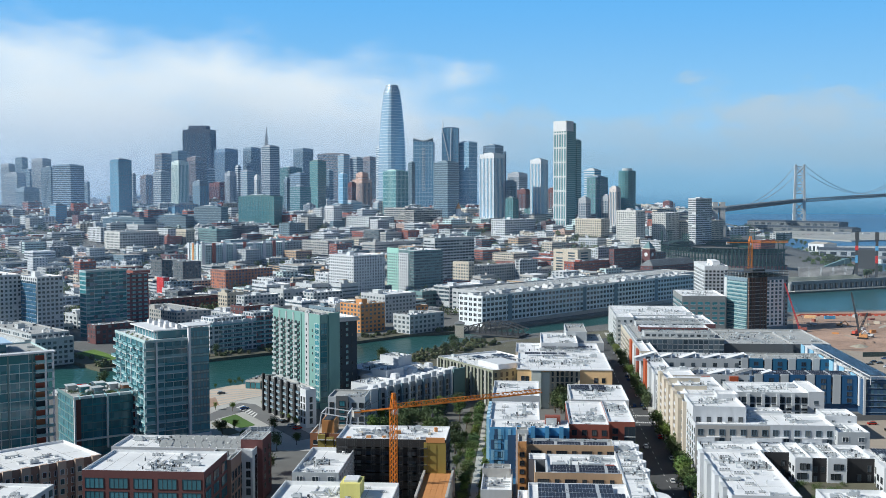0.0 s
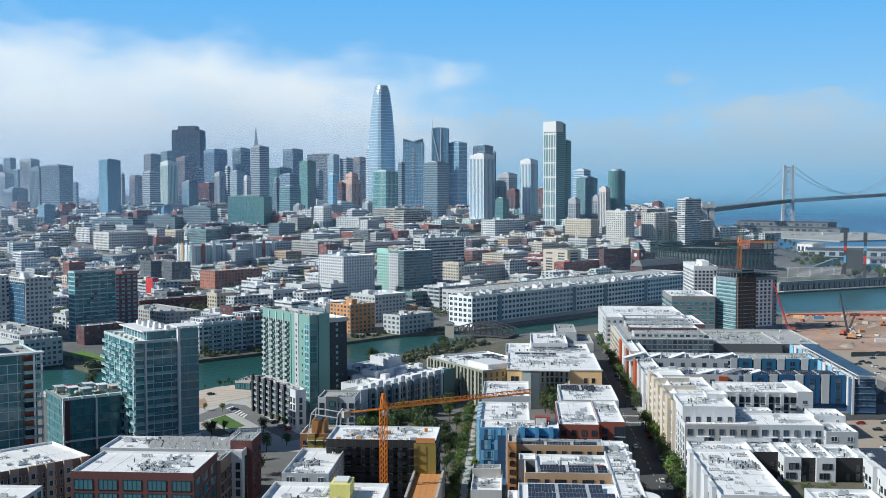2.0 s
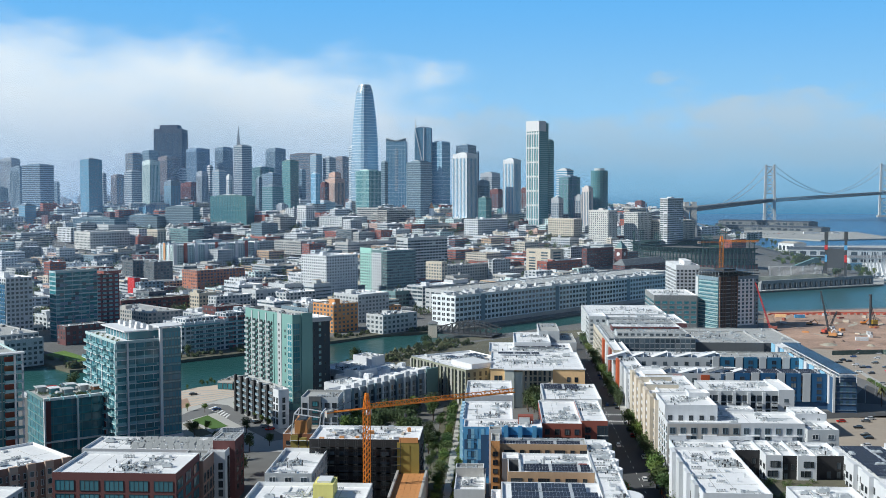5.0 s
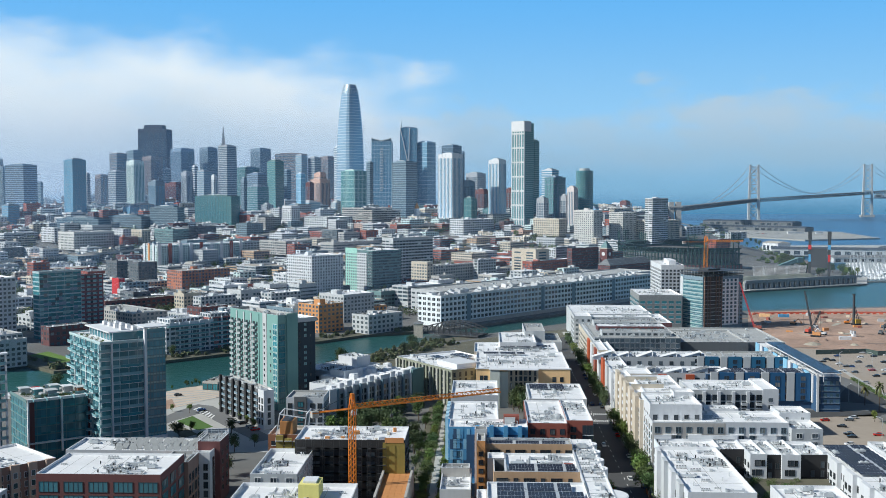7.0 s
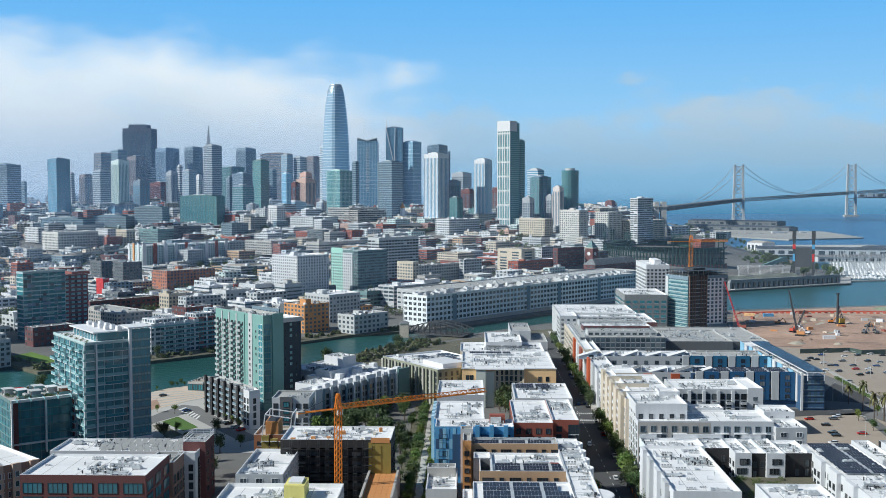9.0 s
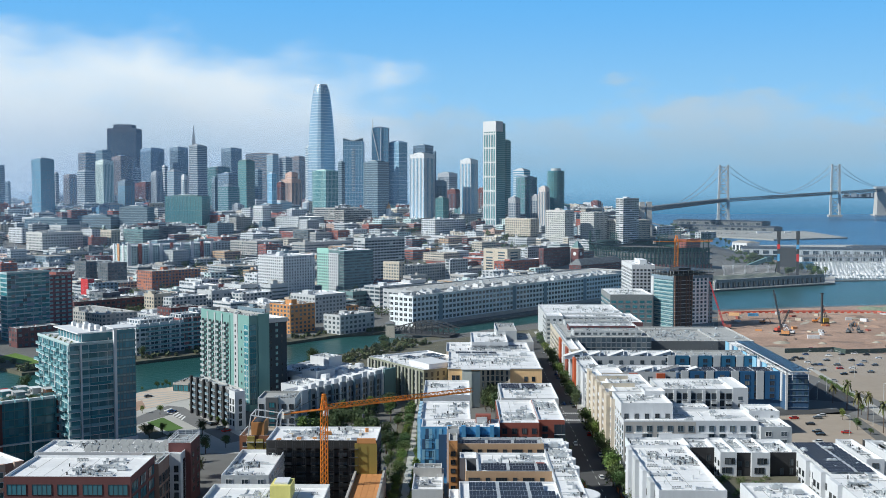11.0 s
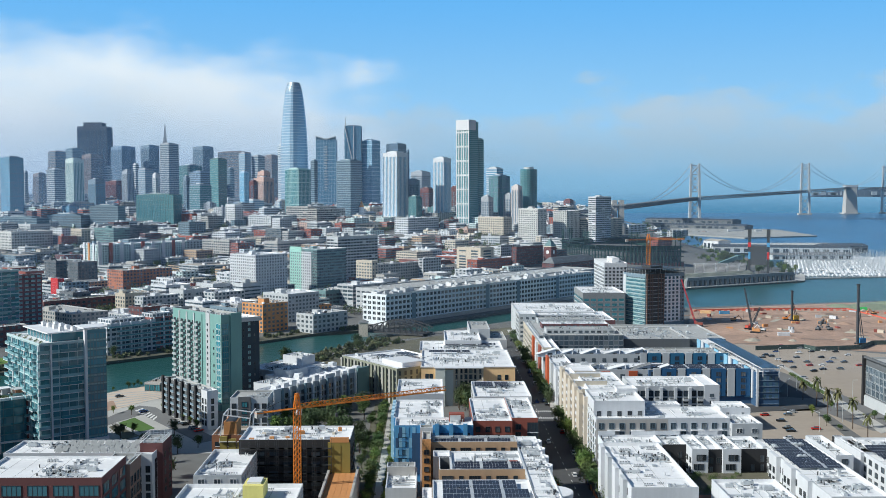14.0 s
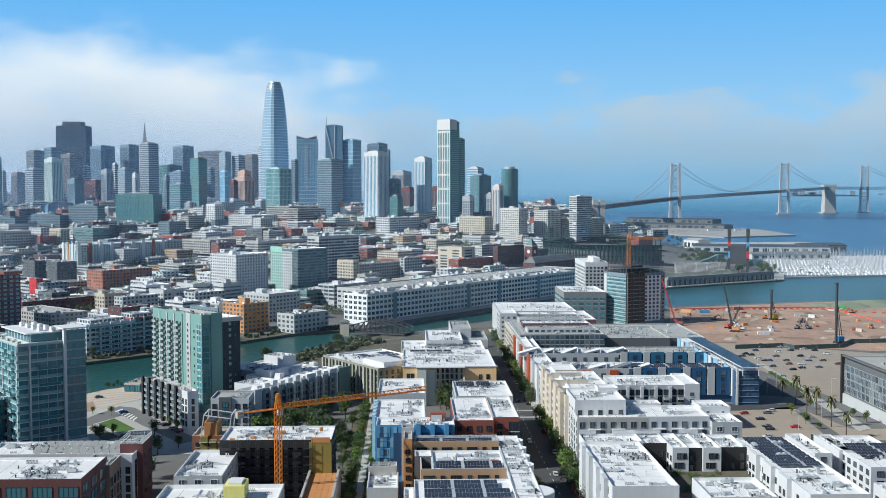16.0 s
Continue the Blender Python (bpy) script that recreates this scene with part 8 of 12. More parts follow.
tower("office_block", "broad teal glass office block", -448.2, 1800.0, 71.9, 25.2, 87.1, rot=-20.0, z=16.6, seed=196, wall=TEALD, glass=TOWER_G, style="glass", group="downtown towers")
tower("office_block", "long dark banded office block", -519.3, 1750.0, 54.4, 19.0, 71.6, rot=-20.0, z=14.4, seed=197, wall=SLATE, glass=TOWER_D, style="bands", group="downtown towers")
tower("office_block", "long low convention hall with blue glass", -647.4, 1720.0, 84.0, 29.4, 54.7, rot=-20.0, z=13.2, seed=198, wall=SLATE, glass=TOWER_D, style="bands", group="downtown towers")
tower("office_block", "blue-grey convention hall standing downtown", -587.1, 1760.0, 71.0, 24.8, 55.9, rot=-20.0, z=14.9, seed=199, wall=SLATE, glass=TOWER_D, style="bands", group="downtown towers")
tower("office_block", "blue-grey office block standing downtown", -803.2, 1800.0, 24.3, 19.5, 71.8, rot=-41.4, z=16.6, seed=200, wall=TGREY, glass=TOWER_B, style="bands", group="downtown towers")
tower("office_block", "hazy office block standing downtown", -1047.4, 2200.0, 40.1, 32.1, 88.1, rot=-41.4, z=29.7, seed=201, wall=TGREY, glass=TOWER_D, style="grid", top_h=7.0, group="downtown towers")
tower("office_block", "brick bridge anchorage block", 328.6, 2500.0, 17.6, 14.1, 58.2, rot=-41.4, z=29.5, seed=202, wall=BRICK, glass=TOWER_D, style="grid", top_h=7.0, group="downtown towers")
tower("office_block", "stone mid-rise block among the towers", -761.3, 2181.9, 20.2, 16.2, 7.4, rot=-41.4, z=round(ground_z(-761.3, 2181.9), 1), seed=203, wall=TSTONE, glass=TOWER_D, style="bands", storey=3.2, group="downtown mid-rise blocks")
tower("office_block", "blue-grey mid-rise block among the towers", -632.3, 1912.1, 23.6, 18.8, 22.0, rot=-41.4, z=round(ground_z(-632.3, 1912.1), 1), seed=204, wall=BLUEGREY, glass=TOWER_B, style="glass", storey=3.6, group="downtown mid-rise blocks")
tower("office_block", "pale mid-rise block among the towers", -620.7, 1935.8, 33.1, 26.5, 25.5, rot=-41.4, z=round(ground_z(-620.7, 1935.8), 1), seed=205, wall=LGREY, glass=TOWER_B, style="grid", storey=4.2, group="downtown mid-rise blocks")
tower("office_block", "stone mid-rise block among the towers", -640.5, 2051.6, 36.7, 29.3, 19.8, rot=-41.4, z=round(ground_z(-640.5, 2051.6), 1), seed=206, wall=TSTONE, glass=TOWER_D, style="piers", storey=3.2, group="downtown mid-rise blocks")
tower("office_block", "white mid-rise block among the towers", -607.9, 2050.9, 30.0, 24.0, 22.8, rot=-41.4, z=round(ground_z(-607.9, 2050.9), 1), seed=207, wall=WHITE, glass=TOWER_B, style="piers", storey=3.2, group="downtown mid-rise blocks")
tower("office_block", "green glass mid-rise block among the towers", -653.4, 2260.5, 33.8, 27.0, 14.2, rot=-41.4, z=round(ground_z(-653.4, 2260.5), 1), seed=208, wall=TEALD, glass=TOWER_G, style="grid", storey=4.2, group="downtown mid-rise blocks")
tower("office_block", "blue-grey mid-rise block among the towers", -636.5, 2278.4, 22.4, 17.9, 14.2, rot=-41.4, z=round(ground_z(-636.5, 2278.4), 1), seed=209, wall=BLUEGREY, glass=TOWER_B, style="glass", storey=3.6, group="downtown mid-rise blocks")
tower("office_block", "stone mid-rise block among the towers", -533.0, 1963.3, 24.3, 19.5, 15.3, rot=-41.4, z=round(ground_z(-533.0, 1963.3), 1), seed=210, wall=TSTONE, glass=TOWER_D, style="piers", storey=4.2, group="downtown mid-rise blocks")
tower("office_block", "grey mid-rise block among the towers", -564.9, 2149.6, 28.2, 22.6, 13.8, rot=-41.4, z=round(ground_z(-564.9, 2149.6), 1), seed=211, wall=TGREY, glass=TOWER_D, style="bands", storey=3.6, group="downtown mid-rise blocks")
tower("office_block", "pale mid-rise block among the towers", -573.7, 2261.3, 19.1, 15.3, 14.1, rot=-41.4, z=round(ground_z(-573.7, 2261.3), 1), seed=212, wall=LGREY, glass=TOWER_B, style="piers", storey=3.2, group="downtown mid-rise blocks")
tower("office_block", "grey mid-rise block among the towers", -456.5, 1913.5, 19.2, 15.4, 25.3, rot=-41.4, z=round(ground_z(-456.5, 1913.5), 1), seed=213, wall=TGREY, glass=TOWER_D, style="glass", storey=3.6, group="downtown mid-rise blocks")
tower("office_block", "green glass mid-rise block among the towers", -472.2, 2058.5, 19.6, 15.7, 12.1, rot=-41.4, z=round(ground_z(-472.2, 2058.5), 1), seed=214, wall=TEALD, glass=TOWER_G, style="grid", storey=3.2, group="downtown mid-rise blocks")
tower("office_block", "pinkish stone mid-rise block among the towers", -484.1, 2218.6, 19.6, 15.7, 21.0, rot=-41.4, z=round(ground_z(-484.1, 2218.6), 1), seed=215, wall=PINK, glass=TOWER_D, style="piers", storey=3.2, group="downtown mid-rise blocks")
tower("office_block", "pinkish stone mid-rise block among the towers", -450.5, 2125.6, 19.3, 15.5, 10.2, rot=-41.4, z=round(ground_z(-450.5, 2125.6), 1), seed=216, wall=PINK, glass=TOWER_D, style="glass", storey=3.2, group="downtown mid-rise blocks")
tower("office_block", "stone mid-rise block among the towers", -390.4, 1934.1, 16.6, 13.3, 24.9, rot=-41.4, z=round(ground_z(-390.4, 1934.1), 1), seed=217, wall=TSTONE, glass=TOWER_D, style="piers", storey=3.2, group="downtown mid-rise blocks")
tower("office_block", "stone mid-rise block among the towers", -424.4, 2292.0, 34.9, 27.9, 14.0, rot=-41.4, z=round(ground_z(-424.4, 2292.0), 1), seed=218, wall=TSTONE, glass=TOWER_D, style="bands", storey=3.2, group="downtown mid-rise blocks")
tower("office_block", "grey mid-rise block among the towers", -339.5, 1948.3, 28.6, 22.9, 23.8, rot=-41.4, z=round(ground_z(-339.5, 1948.3), 1), seed=219, wall=TGREY, glass=TOWER_D, style="piers", storey=3.6, group="downtown mid-rise blocks")
tower("office_block", "white mid-rise block among the towers", -322.0, 1984.0, 32.9, 26.3, 28.2, rot=-41.4, z=round(ground_z(-322.0, 1984.0), 1), seed=220, wall=WHITE, glass=TOWER_B, style="bands", storey=3.2, group="downtown mid-rise blocks")
tower("office_block", "pale mid-rise block among the towers", -323.7, 1980.2, 17.5, 14.0, 21.7, rot=-41.4, z=round(ground_z(-323.7, 1980.2), 1), seed=221, wall=LGREY, glass=TOWER_B, style="glass", storey=3.6, group="downtown mid-rise blocks")
tower("office_block", "green glass mid-rise block among the towers", -325.6, 2188.4, 19.0, 15.2, 17.8, rot=-41.4, z=round(ground_z(-325.6, 2188.4), 1), seed=222, wall=TEALD, glass=TOWER_G, style="glass", storey=4.2, group="downtown mid-rise blocks")
tower("office_block", "pale jade mid-rise block among the towers", -281.4, 2057.5, 25.9, 20.7, 15.2, rot=-41.4, z=round(ground_z(-281.4, 2057.5), 1), seed=223, wall=wall_paint("pale_jade_wall", 0.42, 0.60, 0.58), glass=TOWER_G, style="glass", storey=3.2, group="downtown mid-rise blocks")
tower("office_block", "white mid-rise block among the towers", -269.8, 1984.5, 17.2, 13.8, 27.5, rot=-41.4, z=round(ground_z(-269.8, 1984.5), 1), seed=224, wall=WHITE, glass=TOWER_B, style="grid", storey=4.2, group="downtown mid-rise blocks")
tower("office_block", "pale mid-rise block among the towers", -280.7, 2287.1, 19.4, 15.5, 15.5, rot=-41.4, z=round(ground_z(-280.7, 2287.1), 1), seed=225, wall=LGREY, glass=TOWER_B, style="bands", storey=3.6, group="downtown mid-rise blocks")
tower("office_block", "grey mid-rise block among the towers", -203.8, 1902.7, 27.4, 21.9, 19.3, rot=-41.4, z=round(ground_z(-203.8, 1902.7), 1), seed=226, wall=TGREY, glass=TOWER_D, style="grid", storey=4.2, group="downtown mid-rise blocks")
tower("office_block", "stone mid-rise block among the towers", -216.9, 2152.9, 25.4, 20.3, 9.8, rot=-41.4, z=round(ground_z(-216.9, 2152.9), 1), seed=227, wall=TSTONE, glass=TOWER_D, style="glass", storey=4.2, group="downtown mid-rise blocks")
tower("office_block", "pale jade mid-rise block among the towers", -183.4, 2106.5, 34.9, 27.9, 10.5, rot=-41.4, z=round(ground_z(-183.4, 2106.5), 1), seed=228, wall=wall_paint("pale_jade_wall", 0.42, 0.60, 0.58), glass=TOWER_G, style="piers", storey=4.2, group="downtown mid-rise blocks")
tower("office_block", "grey mid-rise block among the towers", -172.2, 2283.4, 26.0, 20.8, 19.9, rot=-41.4, z=round(ground_z(-172.2, 2283.4), 1), seed=229, wall=TGREY, glass=TOWER_D, style="bands", storey=3.6, group="downtown mid-rise blocks")
tower("office_block", "pale jade mid-rise block among the towers", -139.4, 2109.5, 36.4, 29.2, 19.6, rot=-41.4, z=round(ground_z(-139.4, 2109.5), 1), seed=230, wall=wall_paint("pale_jade_wall", 0.42, 0.60, 0.58), glass=TOWER_G, style="piers", storey=4.2, group="downtown mid-rise blocks")
tower("office_block", "grey mid-rise block among the towers", -130.4, 2235.3, 29.3, 23.4, 15.4, rot=-41.4, z=round(ground_z(-130.4, 2235.3), 1), seed=231, wall=TGREY, glass=TOWER_D, style="bands", storey=3.2, group="downtown mid-rise blocks")
tower("office_block", "grey mid-rise block among the towers", -98.2, 2212.0, 39.8, 31.9, 9.4, rot=-41.4, z=round(ground_z(-98.2, 2212.0), 1), seed=232, wall=TGREY, glass=TOWER_D, style="piers", storey=3.6, group="downtown mid-rise blocks")
tower("office_block", "pinkish stone mid-rise block among the towers", -81.4, 2255.4, 23.4, 18.7, 15.0, rot=-41.4, z=round(ground_z(-81.4, 2255.4), 1), seed=233, wall=PINK, glass=TOWER_D, style="bands", storey=3.6, group="downtown mid-rise blocks")
tower("office_block", "pale mid-rise block among the towers", -62.6, 2083.2, 26.7, 21.4, 22.4, rot=-41.4, z=round(ground_z(-62.6, 2083.2), 1), seed=234, wall=LGREY, glass=TOWER_B, style="bands", storey=3.6, group="downtown mid-rise blocks")
tower("office_block", "green glass mid-rise block among the towers", -39.0, 1933.7, 16.6, 13.3, 28.1, rot=-41.4, z=round(ground_z(-39.0, 1933.7), 1), seed=235, wall=TEALD, glass=TOWER_G, style="glass", storey=3.2, group="downtown mid-rise blocks")
tower("office_block", "stone mid-rise block among the towers", -8.2, 2174.0, 30.3, 24.2, 22.6, rot=-41.4, z=round(ground_z(-8.2, 2174.0), 1), seed=236, wall=TSTONE, glass=TOWER_D, style="grid", storey=3.6, group="downtown mid-rise blocks")
tower("office_block", "green glass mid-rise block among the towers", 1.7, 2126.4, 22.2, 17.7, 14.7, rot=-41.4, z=round(ground_z(1.7, 2126.4), 1), seed=237, wall=TEALD, glass=TOWER_G, style="piers", storey=4.2, group="downtown mid-rise blocks")
tower("office_block", "green glass mid-rise block among the towers", 20.6, 1933.6, 31.6, 25.3, 18.0, rot=-41.4, z=round(ground_z(20.6, 1933.6), 1), seed=238, wall=TEALD, glass=TOWER_G, style="piers", storey=3.2, group="downtown mid-rise blocks")
tower("office_block", "grey mid-rise block among the towers", 54.0, 2027.7, 28.0, 22.4, 16.3, rot=-41.4, z=round(ground_z(54.0, 2027.7), 1), seed=239, wall=TGREY, glass=TOWER_D, style="piers", storey=3.6, group="downtown mid-rise blocks")
tower("office_block", "pinkish stone mid-rise block among the towers", 67.1, 2143.8, 36.9, 29.5, 10.6, rot=-41.4, z=round(ground_z(67.1, 2143.8), 1), seed=240, wall=PINK, glass=TOWER_D, style="bands", storey=3.2, group="downtown mid-rise blocks")
tower("office_block", "stone mid-rise block among the towers", 88.4, 2212.9, 26.6, 21.3, 17.8, rot=-41.4, z=round(ground_z(88.4, 2212.9), 1), seed=241, wall=TSTONE, glass=TOWER_D, style="bands", storey=3.2, group="downtown mid-rise blocks")
tower("office_block", "white mid-rise block among the towers", 102.1, 1943.6, 30.0, 24.0, 27.0, rot=-41.4, z=round(ground_z(102.1, 1943.6), 1), seed=242, wall=WHITE, glass=TOWER_B, style="grid", storey=4.2, group="downtown mid-rise blocks")
tower("office_block", "grey mid-rise block among the towers", 137.0, 2155.8, 19.9, 16.0, 22.4, rot=-41.4, z=round(ground_z(137.0, 2155.8), 1), seed=243, wall=TGREY, glass=TOWER_D, style="bands", storey=4.2, group="downtown mid-rise blocks")
tower("office_block", "green glass mid-rise block among the towers", 143.8, 1933.2, 29.3, 23.4, 28.3, rot=-41.4, z=round(ground_z(143.8, 1933.2), 1), seed=244, wall=TEALD, glass=TOWER_G, style="bands", storey=3.2, group="downtown mid-rise blocks")
tower("office_block", "white mid-rise block among the towers", 174.0, 2204.8, 20.4, 16.3, 17.8, rot=-41.4, z=round(ground_z(174.0, 2204.8), 1), seed=245, wall=WHITE, glass=TOWER_B, style="glass", storey=4.2, group="downtown mid-rise blocks")
tower("office_block", "pale jade mid-rise block among the towers", 200.7, 2074.6, 33.6, 26.9, 22.3, rot=-41.4, z=round(ground_z(200.7, 2074.6), 1), seed=246, wall=wall_paint("pale_jade_wall", 0.42, 0.60, 0.58), glass=TOWER_G, style="glass", storey=3.6, group="downtown mid-rise blocks")
tower("office_block", "blue-grey mid-rise block among the towers", 206.9, 2006.4, 19.0, 15.2, 16.3, rot=-41.4, z=round(ground_z(206.9, 2006.4), 1), seed=247, wall=BLUEGREY, glass=TOWER_B, style="bands", storey=3.6, group="downtown mid-rise blocks")
tower("office_block", "grey mid-rise block among the towers", 257.3, 2274.7, 30.0, 24.0, 7.0, rot=-41.4, z=round(ground_z(257.3, 2274.7), 1), seed=248, wall=TGREY, glass=TOWER_D, style="bands", storey=4.2, group="downtown mid-rise blocks")


def tall_rounded_tower(x, y, z, w, h):
    """The tallest: a rounded square shaft that swells and then tapers to an open crown."""
    t = empty("skyscraper", x, y, z, -41.4)
    tagged(t, label="tallest tower, rounded and tapering, pale metal and glass", category="skyscraper", group="downtown towers")

    def ring(k):
        f = 1.0 if k < 0.22 else 1.0 - 0.50 * ((k - 0.22) / 0.78) ** 3.0 - 0.10 * max(0.0, (k - 0.93) / 0.07) ** 2
        r = w / 2 * f
        out = []
        for i in range(24):
            a = 2 * math.pi * i / 24
            c, s = math.cos(a), math.sin(a)
            e = (abs(c) ** 3.4 + abs(s) ** 3.4) ** (-1 / 3.4)
            out.append((r * c * e, r * s * e))
        return out
    skin = surface("tower_skin", (0.36, 0.53, 0.68), 0.25, 0.3, coarse=0.02, fine=0.25, vary=0.2)
    g, m = Shape(skin), Shape(wall_paint("pale_sunshade", 0.55, 0.60, 0.66, 0.35))
    n = 54
    for i in range(n):
        a, b = ring(i / n), ring((i + 1) / n)
        g.prism(a, h * i / n, h * (i + 1) / n, 0, b, bottom=False)
        m.prism([(p * 1.02, q * 1.02) for p, q in a], h * (i + 0.35) / n, h * (i + 0.50) / n, 0, [(p * 1.02, q * 1.02) for p, q in a])
    child("glass_shaft", g.mesh("glass_shaft"), t, kind="stuff")
    child("sunshades", m.mesh("sunshades"), t, kind="stuff")
    k = Shape(METAL)
    for i in range(24):
        a, b = ring(0.94)[i], ring(1.0)[i]
        k.beam((*a, h * 0.94), (b[0], b[1], h * 1.0), 0.5)
    child("crown_lattice", k.mesh("crown_lattice"), t)


tall_rounded_tower(-278.0, 2250.0, 30.3, 50.0, 303.0)

t = empty("skyscraper", -691.4, 2850.0, 30.5, 10)
tagged(t, label="slender white pyramid tower with long spire", category="skyscraper", group="downtown towers")
s, m = Shape(GLASS_S), Shape(WHITE)
half = 28.0
for i in range(48):
    a, c = half * (1 - i / 48 * 0.80), half * (1 - (i + 1) / 48 * 0.80)
    m.prism([(-a, -a), (a, -a), (a, a), (-a, a)], 197.9 * i / 48, 197.9 * (i + 0.5) / 48, 0)
    s.prism([(-a * 0.97, -a * 0.97), (a * 0.97, -a * 0.97), (a * 0.97, a * 0.97), (-a * 0.97, a * 0.97)], 197.9 * (i + 0.5) / 48, 197.9 * (i + 1) / 48)
child("window_bands", s.mesh("window_bands"), t, kind="stuff")
child("floor_bands", m.mesh("floor_bands"), t, kind="stuff")
s = Shape(LGREY)
s.prism([(-5.6, -5.6), (5.6, -5.6), (5.6, 5.6), (-5.6, 5.6)], 197.9, 253.8, 0, [(-0.4, -0.4), (0.4, -0.4), (0.4, 0.4), (-0.4, 0.4)])
child("spire", s.mesh("spire"), t)
s = Shape(WHITE)
s.prism([(-16, -3), (-10, -3), (-10, 3), (-16, 3)], 126.9, 203.0, 0, [(-10, -3), (-8, -3), (-8, 3), (-10, 3)])
s.prism([(10, -3), (16, -3), (16, 3), (10, 3)], 126.9, 203.0, 0, [(8, -3), (10, -3), (10, 3), (8, 3)])
child("shoulder", s.mesh("shoulder"), t)
t = tower("skyscraper", "massive dark granite tower with stepped top", -890.1, 2900.0, 76.3, 53.4, 247.5, rot=0.0, z=30.5, wall=wall_paint("dark_granite_wall", 0.10, 0.115, 0.15), glass=TOWER_D, style="piers", fin=3.4, top_h=10.0, group="downtown towers")
s = Shape(wall_paint("dark_granite_wall", 0.10, 0.115, 0.15))
s.box(-24.4, -19.1, 247.5, 24.4, 19.1, 258.5)
child("upper_step", s.mesh("upper_step"), t)
t = tower("skyscraper", "blue glass residential tower with notched top", -205.9, 2200.0, 40.5, 32.4, 182.6, rot=0.0, z=29.7, wall=wall_paint("ice_blue_wall", 0.5, 0.66, 0.8), glass=TOWER_B, style="glass", group="downtown towers")
s = Shape(METAL, GLASS_S)
for sg in (-1, 1):
    s.poly([(sg * 20.3, -16.6, 182.6), (0, -16.6, 182.6), (sg * 20.3, -16.6, 189.6)][::sg], 1)
s.beam((-20.3, -17.0, 189.6), (0, -17.0, 183.6), 0.8)
s.beam((0, -17.0, 183.6), (20.3, -17.0, 189.6), 0.8)
child("notched_crown", s.mesh("notched_crown"), t)
s = Shape(METAL)
for i in range(28):
    s.box(-3.2, -17.0, 82.2 + i * 3.2, 3.2, -16.2, 82.2 + i * 3.2 + 1.2)
child("louvre_strip", s.mesh("louvre_strip"), t, kind="stuff")
t = tower("skyscraper", "dark glass tower with white diagonal braces and corner spike", -154.7, 2250.0, 34.3, 27.5, 212.5, rot=0.0, z=30.3, wall=BLUEGREY, glass=TOWER_B, style="glass", group="downtown towers")
s = Shape(WHITE)
y = -14.5
s.beam((-17.2, y, 212.5), (0.7, y, 131.8), 0.8)
s.beam((0.7, y, 131.8), (2.1, y, 212.5), 0.8)
s.beam((0.7, y, 131.8), (17.2, y, 63.8), 0.8)
s.beam((0.7, y, 131.8), (-17.2, y, 63.8), 0.8)
child("brace", s.mesh("brace"), t, "white diagonal brace")
s = Shape(METAL)
s.drum(-16.2, 0, 212.5, 232.5, 1.6, 0.2, 8)
child("spike", s.mesh("spike"), t)
t = tower("skyscraper", "white-fronted residential tower with square grid and dark glass side", 66.7, 1800.0, 26.2, 24.4, 208.2, rot=-41.4, z=16.6, wall=wall_paint("sea_teal_band", 0.20, 0.36, 0.40), glass=TOWER_G, style="bands", storey=3.2, group="downtown towers")
s = Shape(WHITE)
for i in range(6):
    s.box(-13.1 + 5.24 * i - 0.7, -13.2, 0, -13.1 + 5.24 * i + 0.7, -12.2, 208.2)
for i in range(9):
    s.box(-13.9, -13.3, 208.2 * i / 8.8, 13.9, -12.2, 208.2 * i / 8.8 + 2.6)
s.box(-13.9, -13.4, 194.2, 13.9, 4.9, 211.2)
child("white_front", s.mesh("white_front"), t, "white gridded front")
tower("skyscraper", "stepped shoulder of a dark glass tower", 87.0, 1830.0, 11.9, 11.9, 179.3, rot=-41.4, z=17.8, wall=wall_paint("sea_teal_band", 0.20, 0.36, 0.40), glass=TOWER_G, style="bands", storey=3.2, group="downtown towers")
t = empty("skyscraper", 178.9, 1900.0, 20.8)
tagged(t, label="round green glass residential tower", category="skyscraper", group="downtown towers")
s, m = Shape(TOWER_G), Shape(TEALD)
s.drum(0, 0, 0, 127.1, 15.0, None, 20)
for i in range(38):
    m.drum(0, 0, 3.3 * i, 3.3 * i + 0.9, 15.4, None, 20)
child("glass_drum", s.mesh("glass_drum"), t)
child("floor_bands", m.mesh("floor_bands"), t, kind="stuff")
s = Shape(METAL)
s.drum(0, 0, 127.1, 131.1, 9.0, None, 16)
child("crown", s.mesh("crown"), t)


